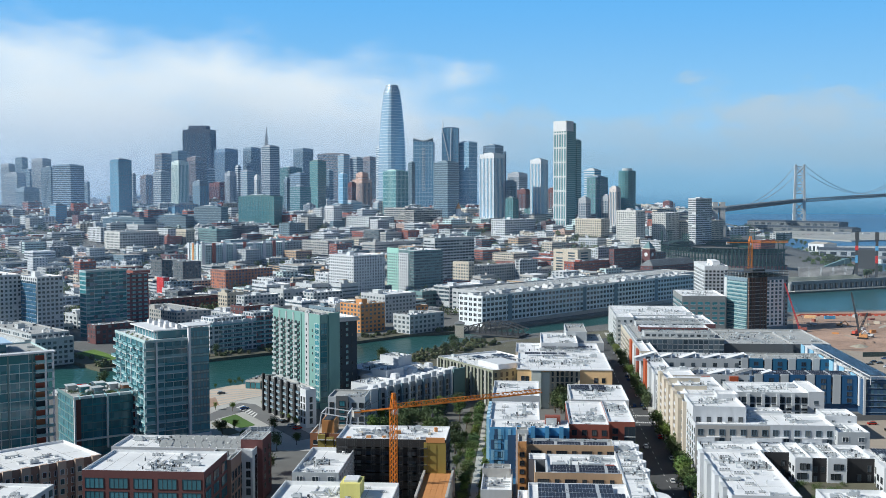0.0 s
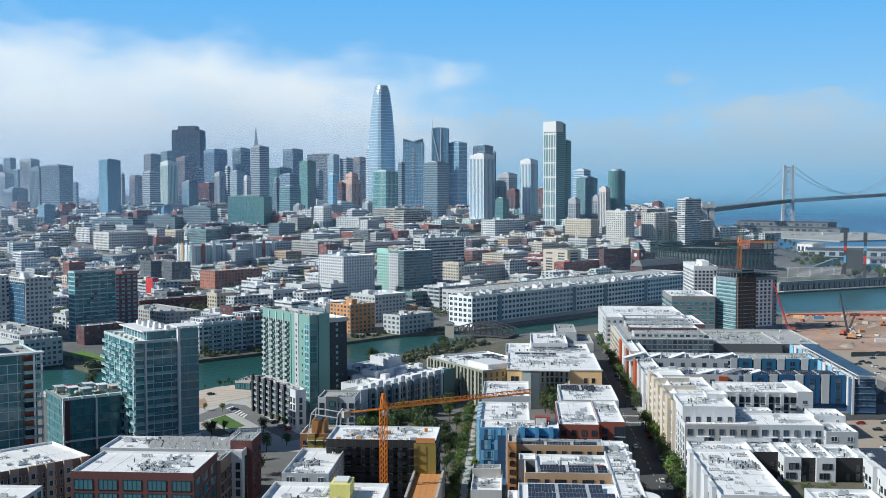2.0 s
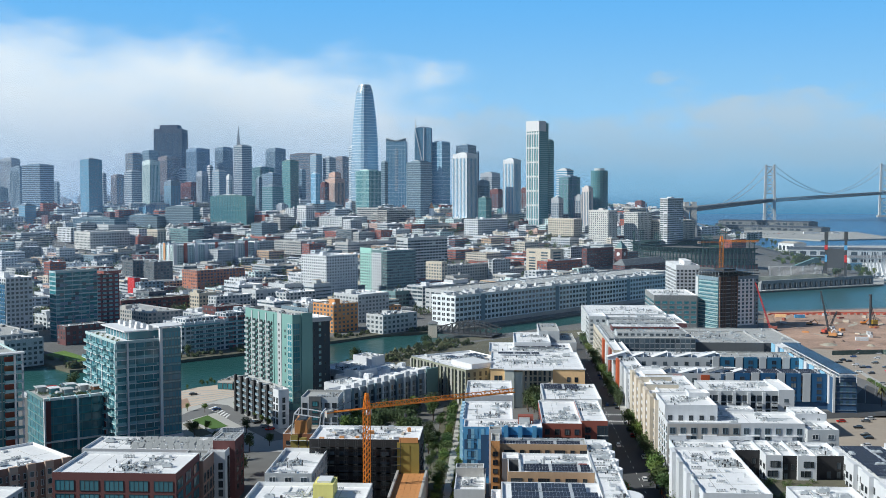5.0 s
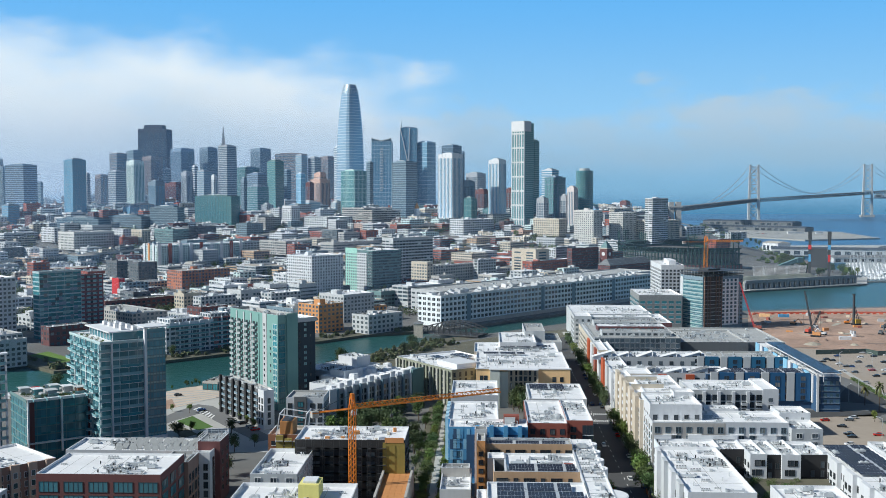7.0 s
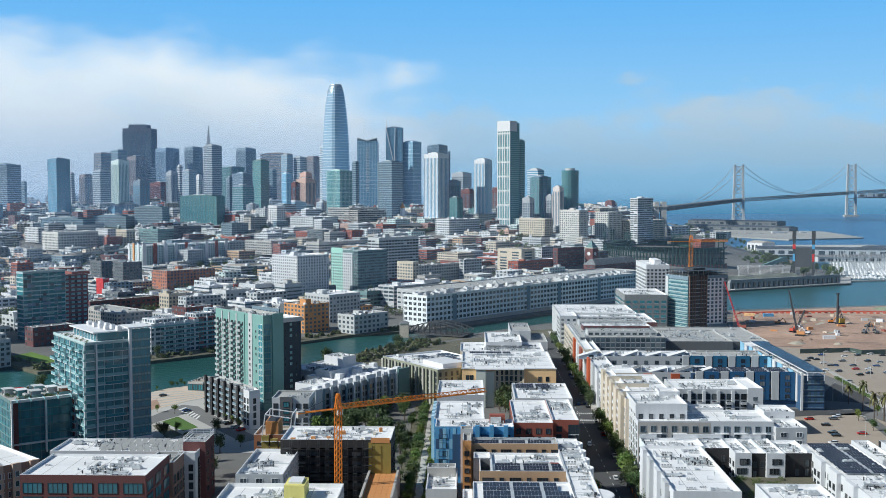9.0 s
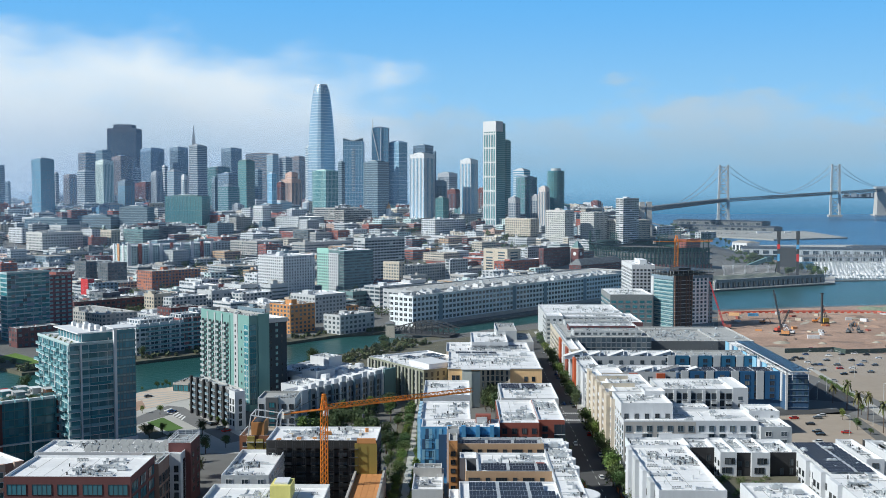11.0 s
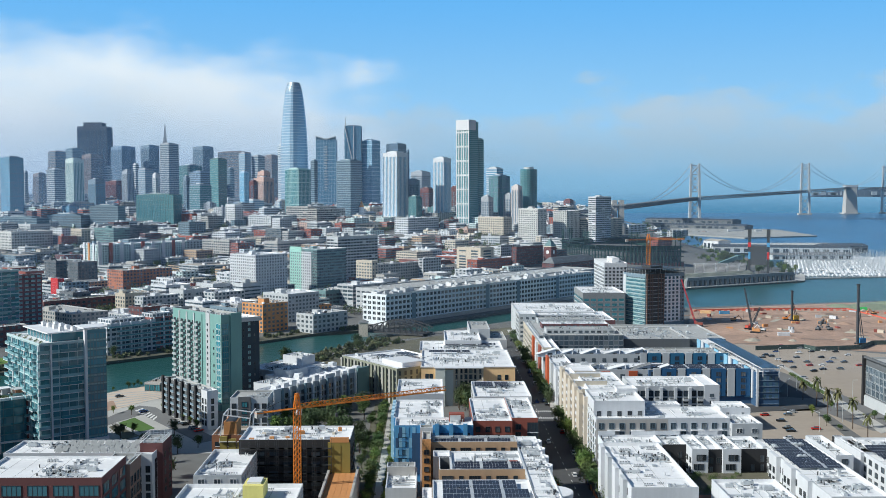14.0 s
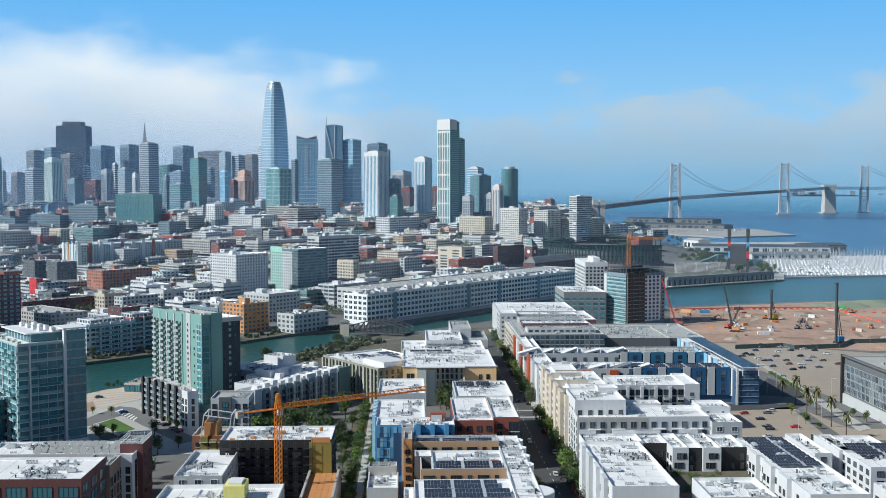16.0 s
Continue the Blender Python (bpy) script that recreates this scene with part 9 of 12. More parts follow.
def far_hill():
    """A built-up hill in the haze behind the western towers."""
    rng = random.Random(77)
    s = Shape(SCRUB, *[m for m, _ in CITY_WALLS], TOWER_D)

    def top(x):
        return 6 + 88 * math.exp(-((x + 1120) / 330) ** 2) + 60 * math.exp(-((x + 480) / 260) ** 2) + 5 * math.sin(x / 47)
    xs = [-2300 + 40 * i for i in range(56)]
    for x0, x1 in zip(xs, xs[1:]):
        s.quad((x0, 3000, 0), (x1, 3000, 0), (x1, 3300, top(x1)), (x0, 3300, top(x0)))
        s.quad((x0, 3300, top(x0)), (x1, 3300, top(x1)), (x1, 3700, 0), (x0, 3700, 0))
    for i in range(1100):
        x, k = rng.uniform(-2100, -100), rng.random()
        y, z = 3000 + 300 * k, top(x) * k
        w, d, h = rng.uniform(9, 26), rng.uniform(9, 20), rng.choice((8, 10, 12, 14, 18, 24, 34)) * rng.uniform(0.8, 1.2)
        s.box(x, y, z - 6, x + w, y + d, z + h, 1 + rng.choices(range(len(CITY_WALLS)), CITY_ODDS)[0])
        for q in range(int(h / 5)):
            s.quad((x + 1, y - 0.3, z + 2 + q * 5), (x + w - 1, y - 0.3, z + 2 + q * 5), (x + w - 1, y - 0.3, z + 4 + q * 5), (x + 1, y - 0.3, z + 4 + q * 5), len(CITY_WALLS) + 1)
    tagged(new("far_hill", s.mesh("far_hill")), label="hazy hill packed with pale houses", category="hillside", kind="stuff")


far_hill()


# ---------------------------------------------------------------- streets, lots and planting south of the creek
sheet("bare_lot", [(192.5, 783.3), (322.4, 727.1), (453.9, 761.1), (712.5, 1104.3), (389.3, 1039.9), (244.8, 994.1)], 2.06, EARTH, "bare brown earth of a building site")
sheet("parking_lot", [(225.5, 782.1), (318.2, 717.4), (469.2, 724.8), (313.5, 481.9), (196.0, 466.5), (204.8, 586.7), (193.5, 594.2), (220.2, 784.7)], 2.05, LOT, "pale sandy parking lot")
sheet("parking_lot", [(160.9, 531.4), (146.9, 464.3), (188.6, 466.1), (196.5, 542.3)], 2.09, LOT, "small sandy parking lot beside the apartments")
sheet("road", [(47.9, 250), (63.3, 250), (63.3, 860), (47.9, 860)], 2.05, ASPHALT, "asphalt street between the apartment blocks")
for x0, x1 in ((43.9, 47.9), (63.3, 67.3)):
    sheet("pavement", [(x0, 250), (x1, 250), (x1, 850), (x0, 850)], 2.18, PAVING, "concrete pavement with a kerb")
paint = Shape(PAINT_LINE)
for yy in (341, 357, 520, 536):
    for i in range(14):
        paint.box(48.5 + i * 1.03, yy, 2.055, 48.5 + (i + 0.5) * 1.03, yy + 3.2, 2.07)
for i in range(50):
    paint.box(55.5, 370 + i * 9, 2.055, 55.7, 373 + i * 9, 2.07)
tagged(new("road_marking", paint.mesh("road_marking")), label="worn white crosswalk and lane paint", kind="structure")
rng = random.Random(21)
for i in range(40):
    y = 310 + i * 12.5 + rng.uniform(-2, 2)
    if not (336 < y < 362 or 515 < y < 541):
        if rng.random() < 0.85:
            tree(62.9, y, 2.18, rng.choice(("street", "dark", "light")), rng.uniform(0.6, 1.0))
        if rng.random() < 0.6:
            tree(45.5, y + 5, 2.18, "street", rng.uniform(0.6, 1.0))
    for side in (0, 1):
        if rng.random() < 0.55 and not (336 < y < 364 or 512 < y < 543):
            car(49.3 if side else 61.9, y + 4, 2.05, 180 * side, rng.randrange(6))
for y, lane in ((470, 0), (415, 1), (610, 0), (560, 1)):
    car(55.6 + (2 if lane else -2), y, 2.05, 180 * (1 - lane), rng.randrange(6), "driving along the street", "moving cars")
for x, y, k in ((60.6, 396, 1.0), (60.4, 403, 1.15), (60.8, 410, 1.05), (60.2, 417, 1.1), (60.6, 388, 0.9), (63.4, 430, 0.9), (63.2, 452, 0.95), (63.4, 470, 1.1), (63.2, 486, 1.0)):
    tree(x, y, 2.18, "light" if k > 1.0 else "street", k)
# one dark sheet covers both the asphalt and the blue building's cast shadow
sheet("side_street", [(155.9, 534.6), (197.0, 537.0), (220.3, 559.9), (213.5, 627.2), (197.3, 595.2), (163.3, 560.4)], 2.09, ASPHALT, "dark asphalt side street, drawn over the blue building's shadow as well")
sheet("garden_path", [(-19.8, 360), (-16.9, 360), (-16.9, 556.3), (-19.8, 556.3)], 2.08, PAVING, "pale paved garden path")
for x0, x1 in ((-27.4, -19.9), (-16.8, -12.4)):
    sheet("lawn", [(x0, 362), (x1, 362), (x1, 556.3), (x0, 556.3)], 2.05, SCRUB, "planted strip of shrubs beside the path")
for i in range(22):
    y = 368 + i * 8.2
    tree(-21.6, y, 2.05, rng.choice(("light", "light", "street")), rng.uniform(0.6, 0.85))
    tree(-15.0, y + 3, 2.05, rng.choice(("light", "light", "street")), rng.uniform(0.55, 0.8))
    if rng.random() < 0.4:
        tree(-26.8, y + 2, 2.05, "street", rng.uniform(0.4, 0.6))
for i in range(50):
    tree(rng.uniform(-80.0, -29.0), rng.uniform(432, 540), 2.0, rng.choice(("dark", "dark", "street", "light")), rng.uniform(0.7, 1.15), group="courtyard trees")
for i in range(10):
    tree(rng.uniform(12.0, 23.6), rng.uniform(440, 560), 2.0, rng.choice(("dark", "street")), rng.uniform(0.7, 1.1), group="courtyard trees")
sheet("pavement", [(-170.5, 512.4), (-165.2, 543.9), (-151.2, 565.4), (-140.8, 575.4), (-122.8, 534.5), (-89.7, 480.2), (-84.8, 454.0), (-150.3, 451.1)], 2.03, PAVING, "wide pale concrete pavement round the plaza")
sheet("plaza", [(-166.8, 536.7), (-160.2, 544.1), (-150.4, 562.4), (-142.4, 576.9), (-144.9, 595.0), (-161.9, 608.2), (-170.3, 600.8), (-180.6, 581.6)], 2.1, surface("sandy_paving", (0.56, 0.46, 0.37), 0.9, coarse=0.05, fine=0.8, vary=0.3), "sandy creekside plaza with pale bands")
sheet("paving_band", [(-176.8, 583.5), (-147.2, 596.7), (-147.6, 598.4), (-177.5, 585.9)], 2.14, PAVING, "pale concrete paving band")
sheet("paving_band", [(-173.4, 576.4), (-146.6, 591.4), (-147.0, 593.1), (-174.1, 578.8)], 2.14, PAVING, "pale concrete paving band")
sheet("paving_band", [(-170.1, 569.6), (-145.9, 586.2), (-146.3, 587.9), (-170.8, 571.9)], 2.14, PAVING, "pale concrete paving band")
sheet("paving_band", [(-166.9, 562.8), (-145.3, 581.1), (-145.7, 582.8), (-167.6, 565.1)], 2.14, PAVING, "pale concrete paving band")
sheet("paving_band", [(-163.8, 556.3), (-144.7, 576.2), (-145.1, 577.7), (-164.5, 558.5)], 2.14, PAVING, "pale concrete paving band")
sheet("paving_band", [(-160.7, 549.9), (-144.1, 571.2), (-144.5, 572.8), (-161.4, 552.1)], 2.14, PAVING, "pale concrete paving band")
sheet("bare_patch", [(-165.5, 532.6), (-159.7, 548.5), (-167.2, 567.8), (-173.5, 558.3)], 2.16, EARTH, "patch of bare earth and dry grass")
sheet("road", [(-158.1, 482.8), (-162.9, 497.8), (-156.6, 531.6), (-149.9, 554.8), (-140.7, 550.8), (-124.8, 524.9), (-94.1, 478.9), (-100.9, 472.0), (-120.2, 499.7), (-142.4, 532.3), (-151.2, 513.3)], 2.08, surface("worn_asphalt", (0.17, 0.17, 0.17), 0.9, coarse=0.04, fine=0.6, vary=0.4), "worn grey street round the plaza")
paint = Shape(PAINT_LINE)
paint.poly([(-148.71, 541.77, 2.085), (-146.64, 548.36, 2.085), (-145.62, 546.95, 2.085), (-147.55, 540.12, 2.085)])
paint.poly([(-146.28, 538.21, 2.085), (-144.56, 544.97, 2.085), (-143.55, 543.58, 2.085), (-145.14, 536.58, 2.085)])
paint.poly([(-143.88, 534.68, 2.085), (-142.51, 541.63, 2.085), (-141.51, 540.26, 2.085), (-142.76, 533.08, 2.085)])
paint.poly([(-141.52, 531.21, 2.085), (-140.49, 538.33, 2.085), (-139.50, 536.97, 2.085), (-140.41, 529.62, 2.085)])
paint.poly([(-139.18, 527.78, 2.085), (-138.49, 535.07, 2.085), (-137.51, 533.73, 2.085), (-138.09, 526.21, 2.085)])
paint.poly([(-136.88, 524.39, 2.085), (-136.51, 531.85, 2.085), (-135.54, 530.53, 2.085), (-135.80, 522.84, 2.085)])
paint.poly([(-134.61, 521.05, 2.085), (-134.56, 528.67, 2.085), (-133.60, 527.36, 2.085), (-133.54, 519.52, 2.085)])
tagged(new("road_marking", paint.mesh("road_marking")), label="white crosswalk stripes beside the plaza", kind="structure")
sheet("lawn", [(-149.0, 513.4), (-133.6, 494.3), (-128.3, 501.8), (-144.5, 525.4)], 2.12, GRASS, "bright triangular lawn")
sheet("planting_bed", [(-150.9, 504.5), (-136.3, 478.1), (-131.5, 486.2), (-149.0, 509.6)], 2.14, SCRUB, "dark planting bed beside the lawn")
pavilion = block("pavilion", "low glass creekside pavilion with brown flat roof", -157.6, 594.4, 9.5, 20.0, 5.0, rot=-14.0, wall=CONCRETE, roof=ROOF_T, faces="SE", units=0, category="building", hidden=False, parapet=0.3, base=0.6, storey=4.0, bay=3.0, ww=2.6, wh=3.2, z_top=0.3, glass=GLASS_G, frame_mat=TRIM_D)
rng = random.Random(22)
for px, py in [(-116.4, 489.2), (-100.1, 463.6), (-138.8, 481.4), (-115.9, 452.7), (-108.5, 437.6), (-123.4, 464.6), (-100.4, 414.9), (-103.7, 406.6), (-106.6, 453.1), (-111.1, 424.8)]:
    tree(px, py, 2.0, rng.choice(("dark", "street")), rng.uniform(0.55, 0.75))
for px, py in [(-135.2, 545.3), (-130.0, 537.0), (-124.6, 527.6), (-119.1, 518.6), (-113.6, 509.9), (-108.5, 501.5), (-147.8, 532.0), (-157.8, 535.7), (-134.7, 488.4)]:
    tree(px, py, 2.1, "light", rng.uniform(0.4, 0.55))
for px, py in [(-167.4, 608.0), (-166.1, 611.7), (-163.6, 610.0), (-169.3, 604.3), (-174.7, 593.6)]:
    tree(px, py, 2.0, rng.choice(("light", "street")), rng.uniform(0.3, 0.45))
for i, (px, py) in enumerate([(-119.9, 510.9), (-115.7, 508.5), (-110.3, 500.2), (-106.4, 494.4), (-143.3, 537.8), (-166.8, 577.4)]):
    car(px, py, 2.1, -48, i % 6)
# lighter copy of the lawn green, with sunlight put into the colour
sheet("lawn", [(-309.3, 715.5), (-275.2, 683.7), (-269.5, 697.9), (-303.2, 733.8)], 2.1, surface("lawn_painted_sunlit", (0.12, 0.21, 0.03), 0.95, coarse=0.06, fine=1.2, vary=0.5), "bright green creekside park lawn")
sheet("creek_bank", [(-101.2, 542.5), (-78.3, 589.7), (-45.8, 666.3), (0.2, 738.5), (65.4, 824.9), (68.9, 868.6), (0.2, 809.0), (-36.2, 763.4), (-57.8, 728.0), (-77.2, 693.4), (-100.7, 653.3), (-114.3, 579.8)], 2.06, SCRUB, "dry weedy ground between creek and apartments")
scrub = Shape(leafage("bank_leaves", (0.11, 0.13, 0.06)), leafage("dry_leaves", (0.16, 0.16, 0.08)), BARK)


def bank(points, n, seed, kinds, inset, group):
    """Shrubs and trees scattered along a shore."""
    r = random.Random(seed)
    for _ in range(n):
        i = r.randrange(len(points) - 1)
        k = r.random()
        (x0, y0), (x1, y1) = points[i], points[i + 1]
        d = Vector((x1 - x0, y1 - y0)).normalized()
        o = r.uniform(2.0, inset)
        x, y = x0 + (x1 - x0) * k - d.y * o, y0 + (y1 - y0) * k + d.x * o
        if not taken(x, y, 2.0):
            if r.random() < 0.05:
                tree(x, y, 2.0, r.choice(("dark", "street")), r.uniform(0.7, 1.1), group)
            else:
                far_tree(scrub, x, y, 2.0, r, r.uniform(0.16, 0.42))


bank([(-357.7, 684.2), (-324.3, 709.8), (-267.5, 655.6), (-255.9, 662.5), (-211.0, 698.5), (-175.7, 732.3), (-154.9, 765.7), (-122.2, 793.6), (-92.3, 829.6), (-67.0, 844.3), (-51.7, 851.9)], 240, 31, ("shrub", "dark", "street", "shrub"), 13, "creek bank planting")
bank([(-258.7, 565.1), (-235.2, 608.4), (-176.0, 581.8), (-143.8, 598.5), (-123.9, 628.5), (-104.6, 678.6), (-80.4, 721.9), (-60.5, 762.1), (-37.9, 797.9)], 1, 32, ("shrub",), 10, "creek bank planting")
bank([(-176.0, 581.8), (-235.2, 608.4), (-258.7, 565.1)], 60, 34, ("shrub",), 14, "creek bank planting")
bank([(-37.9, 797.9), (-60.5, 762.1), (-80.4, 721.9), (-104.6, 678.6), (-123.9, 628.5)], 230, 33, ("shrub", "shrub", "dark", "shrub"), 26, "creek bank planting")
tagged(new("bank_scrub", scrub.mesh("bank_scrub")), label="dense green scrub along the creek banks", category="shrubs", kind="stuff")
sheet("creek_bank", [(-412.8, 663.5), (-323.2, 707.4), (-266.7, 653.5), (-255.1, 660.4), (-210.3, 696.1), (-175.1, 729.8), (-154.3, 762.9), (-121.8, 790.6), (-92.0, 826.4), (-66.7, 840.9), (-51.5, 848.4), (-53.2, 876.5), (-68.9, 868.5), (-94.9, 853.1), (-125.5, 815.0), (-159.5, 788.7), (-180.7, 753.3), (-218.2, 722.5), (-266.0, 688.7), (-280.7, 688.0), (-338.0, 740.0), (-434.9, 699.4)], 2.07, SCRUB, "weedy creek bank", z0=-1)
sheet("creek_bank", [(-172.2, 569.1), (-140.6, 585.1), (-120.7, 612.0), (-101.6, 659.4), (-78.0, 700.3), (-59.0, 743.4), (-37.0, 780.2), (0.2, 815.2), (0.2, 837.7), (-38.0, 800.9), (-60.7, 764.9), (-80.6, 724.4), (-104.9, 680.8), (-124.3, 630.4), (-144.2, 600.3), (-176.5, 583.5)], 2.07, SCRUB, "weedy creek bank", z0=-1)
bridge = empty("drawbridge", 0, 0, 0)
tagged(bridge, label="dark steel drawbridge over the creek with pale control house", category="bridge")
a, c = Vector((-43.4, 838.8, 4.0)), Vector((0.2, 818.3, 4.0))
d = (c - a).normalized()
n = Vector((-d.y, d.x, 0))
s = Shape(ASPHALT)
s.poly([tuple(a - n * 9), tuple(c - n * 9), tuple(c + n * 9), tuple(a + n * 9)])
s.poly([tuple(p - Vector((0, 0, 1.2))) for p in (a + n * 9, c + n * 9, c - n * 9, a - n * 9)])
for q in (-9, 9):
    s.quad(tuple(a + n * q - Vector((0, 0, 1.2))), tuple(c + n * q - Vector((0, 0, 1.2))), tuple(c + n * q), tuple(a + n * q))
child("deck", s.mesh("deck"), bridge)
for q in (-9, 0, 9):
    s = Shape(TRIM_D)
    length = (c - a).length
    for i in range(10):
        p0, p1 = a + n * q + d * length * i / 10, a + n * q + d * length * (i + 1) / 10
        up = Vector((0, 0, 3.5 + 5.0 * math.sin(math.pi * i / 10)))
        up1 = Vector((0, 0, 3.5 + 5.0 * math.sin(math.pi * (i + 1) / 10)))
        s.beam(tuple(p0), tuple(p0 + up), 0.3)
        s.beam(tuple(p0 + up), tuple(p1 + up1), 0.35)
        s.beam(tuple(p0), tuple(p1 + up1), 0.22)
    child("truss", s.mesh("truss"), bridge)
s = Shape(CREAM, ROOF_D)
s.box(-53.4, 826.8, 0, -46.4, 833.8, 11, 0)
s.prism([(-53.9, 826.3), (-45.9, 826.3), (-45.9, 834.3), (-53.9, 834.3)], 11, 13, 1, [(-50.4, 829.8), (-49.4, 829.8), (-49.4, 830.8), (-50.4, 830.8)])
child("control_house", s.mesh("control_house"), bridge, "cream control house")

# tower cranes


def tower_crane(x, y, z0, z1, jib, back, turn, label, mat, w=0.9):
    """Lattice mast, slewing cab, jib with its truss, counter-jib with ballast, peak and ties."""
    t = empty("tower_crane", x, y, z0, turn)
    tagged(t, label=label, category="crane", group="tower cranes")
    h = z1 - z0
    s = Shape(mat)
    for i in (-w, w):
        for j in (-w, w):
            s.beam((i, j, 0), (i, j, h), 0.13)
    n = int(h / 1.8)
    for k in range(n):
        a, b = h * k / n, h * (k + 1) / n
        for i in (-w, w):
            s.beam((-w, i, a), (w, i, b), 0.07)
            s.beam((i, -w, b), (i, w, a), 0.07)
    child("mast", s.mesh("mast"), t)
    s = Shape(mat)
    m = int(jib / 1.9)
    for j in (-0.7, 0.7):
        s.beam((0, j, h), (jib, j, h), 0.13)
    s.beam((0, 0, h + 1.5), (jib, 0, h + 1.3), 0.13)
    for k in range(m):
        a, b, c = jib * k / m, jib * (k + 0.5) / m, jib * (k + 1) / m
        for j in (-0.7, 0.7):
            s.beam((a, j, h), (b, 0, h + 1.45), 0.07)
            s.beam((b, 0, h + 1.45), (c, j, h), 0.07)
    child("jib", s.mesh("jib"), t)
    s = Shape(mat)
    for j in (-0.8, 0.8):
        s.beam((-back, j, h), (0, j, h), 0.15)
    s.box(-back, -0.8, h - 0.1, 0, 0.8, h, 0)
    child("counter_jib", s.mesh("counter_jib"), t)
    s = Shape(CONCRETE)
    s.box(-back, -0.8, h - 1.6, -back + 2.4, 0.8, h + 0.6)
    child("ballast", s.mesh("ballast"), t)
    s = Shape(mat)
    for i in (-1, 1):
        for j in (-1, 1):
            s.beam((i * w, j * w, h), (i * w * 0.5, j * w * 0.5, h + 5.0), 0.14)
        s.beam((-w, i * w, h), (w * 0.75, i * w * 0.75, h + 2.5), 0.09)
        s.beam((w * 0.75, i * w * 0.75, h + 2.5), (-w * 0.5, i * w * 0.5, h + 5.0), 0.09)
        s.beam((i * w, -w, h), (i * w * 0.75, w * 0.75, h + 2.5), 0.09)
        s.beam((i * w * 0.75, w * 0.75, h + 2.5), (i * w * 0.5, -w * 0.5, h + 5.0), 0.09)
    s.box(-w * 0.6, -w * 0.6, h + 4.9, w * 0.6, w * 0.6, h + 5.2)
    child("peak", s.mesh("peak"), t)
    s = Shape(TRIM_D)
    s.beam((0, 0, h + 5), (jib * 0.65, 0, h + 1.4), 0.05)
    s.beam((0, 0, h + 5), (-back + 1, 0, h + 0.3), 0.05)
    s.beam((jib * 0.25, 0, h), (jib * 0.25, 0, h - 3.5), 0.05)
    s.box(jib * 0.25 - 0.4, -0.4, h - 4.6, jib * 0.25 + 0.4, 0.4, h - 3.5)
    child("tie_rope", s.mesh("tie_rope"), t)
    s = Shape(TRIM_W, GLASS_D)
    s.box(0.4, 0.9, h - 2.6, 2.2, 2.3, h - 0.4, 0)
    s.box(2.2, 1.0, h - 2.2, 2.25, 2.2, h - 0.9, 1)
    child("cab", s.mesh("cab"), t)
    return t


tower_crane(-44.2, 360.0, 2.0, 40.6, 60, 15, 32.5, "orange lattice tower crane over the building site", STEEL_O)
tower_crane(188.7, 914.0, 2.0, 70.7, 31.5, 20, 4.0, "orange tower crane behind the half-built tower", STEEL_O, w=1.4)

# building site machines


def crawler_crane(x, y, z, turn, boom, reach, mat, cab_mat, label):
    t = empty("crawler_crane", x, y, z, turn)
    tagged(t, label=label, category="crane", group="site machines")
    for j in (-2.2, 2.2):
        s = Shape(TYRE)
        s.prism([(-3.4, j - 0.5), (3.4, j - 0.5), (3.4, j + 0.5), (-3.4, j + 0.5)], 0, 1.2)
        child("track", s.mesh("track"), t)
    s = Shape(cab_mat)
    s.box(-3.6, -1.7, 1.3, 2.2, 1.7, 3.4)
    s.box(0.8, 0.4, 3.4, 2.4, 1.7, 4.4)
    child("house", s.mesh("house"), t)
    s = Shape(mat)
    tip = Vector((2.0 + reach, 0, boom))
    foot = Vector((2.0, 0, 2.0))
    for j in (-0.7, 0.7):
        for e in (-0.6, 0.6):
            s.beam(tuple(foot + Vector((e, j, 0))), tuple(tip + Vector((e * 0.5, j * 0.5, 0))), 0.14)
    n = int(boom / 2.2)
    for k in range(n):
        p, q = foot.lerp(tip, k / n), foot.lerp(tip, (k + 1) / n)
        s.beam((p.x, -0.6, p.z), (q.x, 0.6, q.z), 0.09)
        s.beam((p.x, 0.6, p.z), (q.x, -0.6, q.z), 0.09)
    child("boom", s.mesh("boom"), t)
    s = Shape(TRIM_D)
    s.beam(tuple(tip), (-3.4, 0, 3.6), 0.07)
    s.beam(tuple(tip), (tip.x + 0.4, 0, boom * 0.25), 0.06)
    child("rope", s.mesh("rope"), t)


def pile_rig(x, y, z, h, cab_mat, label):
    t = empty("pile_rig", x, y, z, 200)
    tagged(t, label=label, category="crane", group="site machines")
    for j in (-2.0, 2.0):
        s = Shape(TYRE)
        s.box(-3.0, j - 0.5, 0, 3.0, j + 0.5, 1.2)
        child("track", s.mesh("track"), t)
    s = Shape(cab_mat)
    s.box(-3.6, -1.8, 1.2, 1.8, 1.8, 4.6)
    child("house", s.mesh("house"), t, "brightly painted machine house")
    s = Shape(TRIM_D)
    s.box(2.0, -0.8, 0.4, 3.2, 0.8, h)
    s.beam((-2.0, -1.2, 4.0), (2.4, -0.4, h * 0.7), 0.2)
    s.beam((-2.0, 1.2, 4.0), (2.4, 0.4, h * 0.7), 0.2)
    s.box(1.8, -1.0, h, 3.6, 1.0, h + 1.0)
    child("mast", s.mesh("mast"), t)


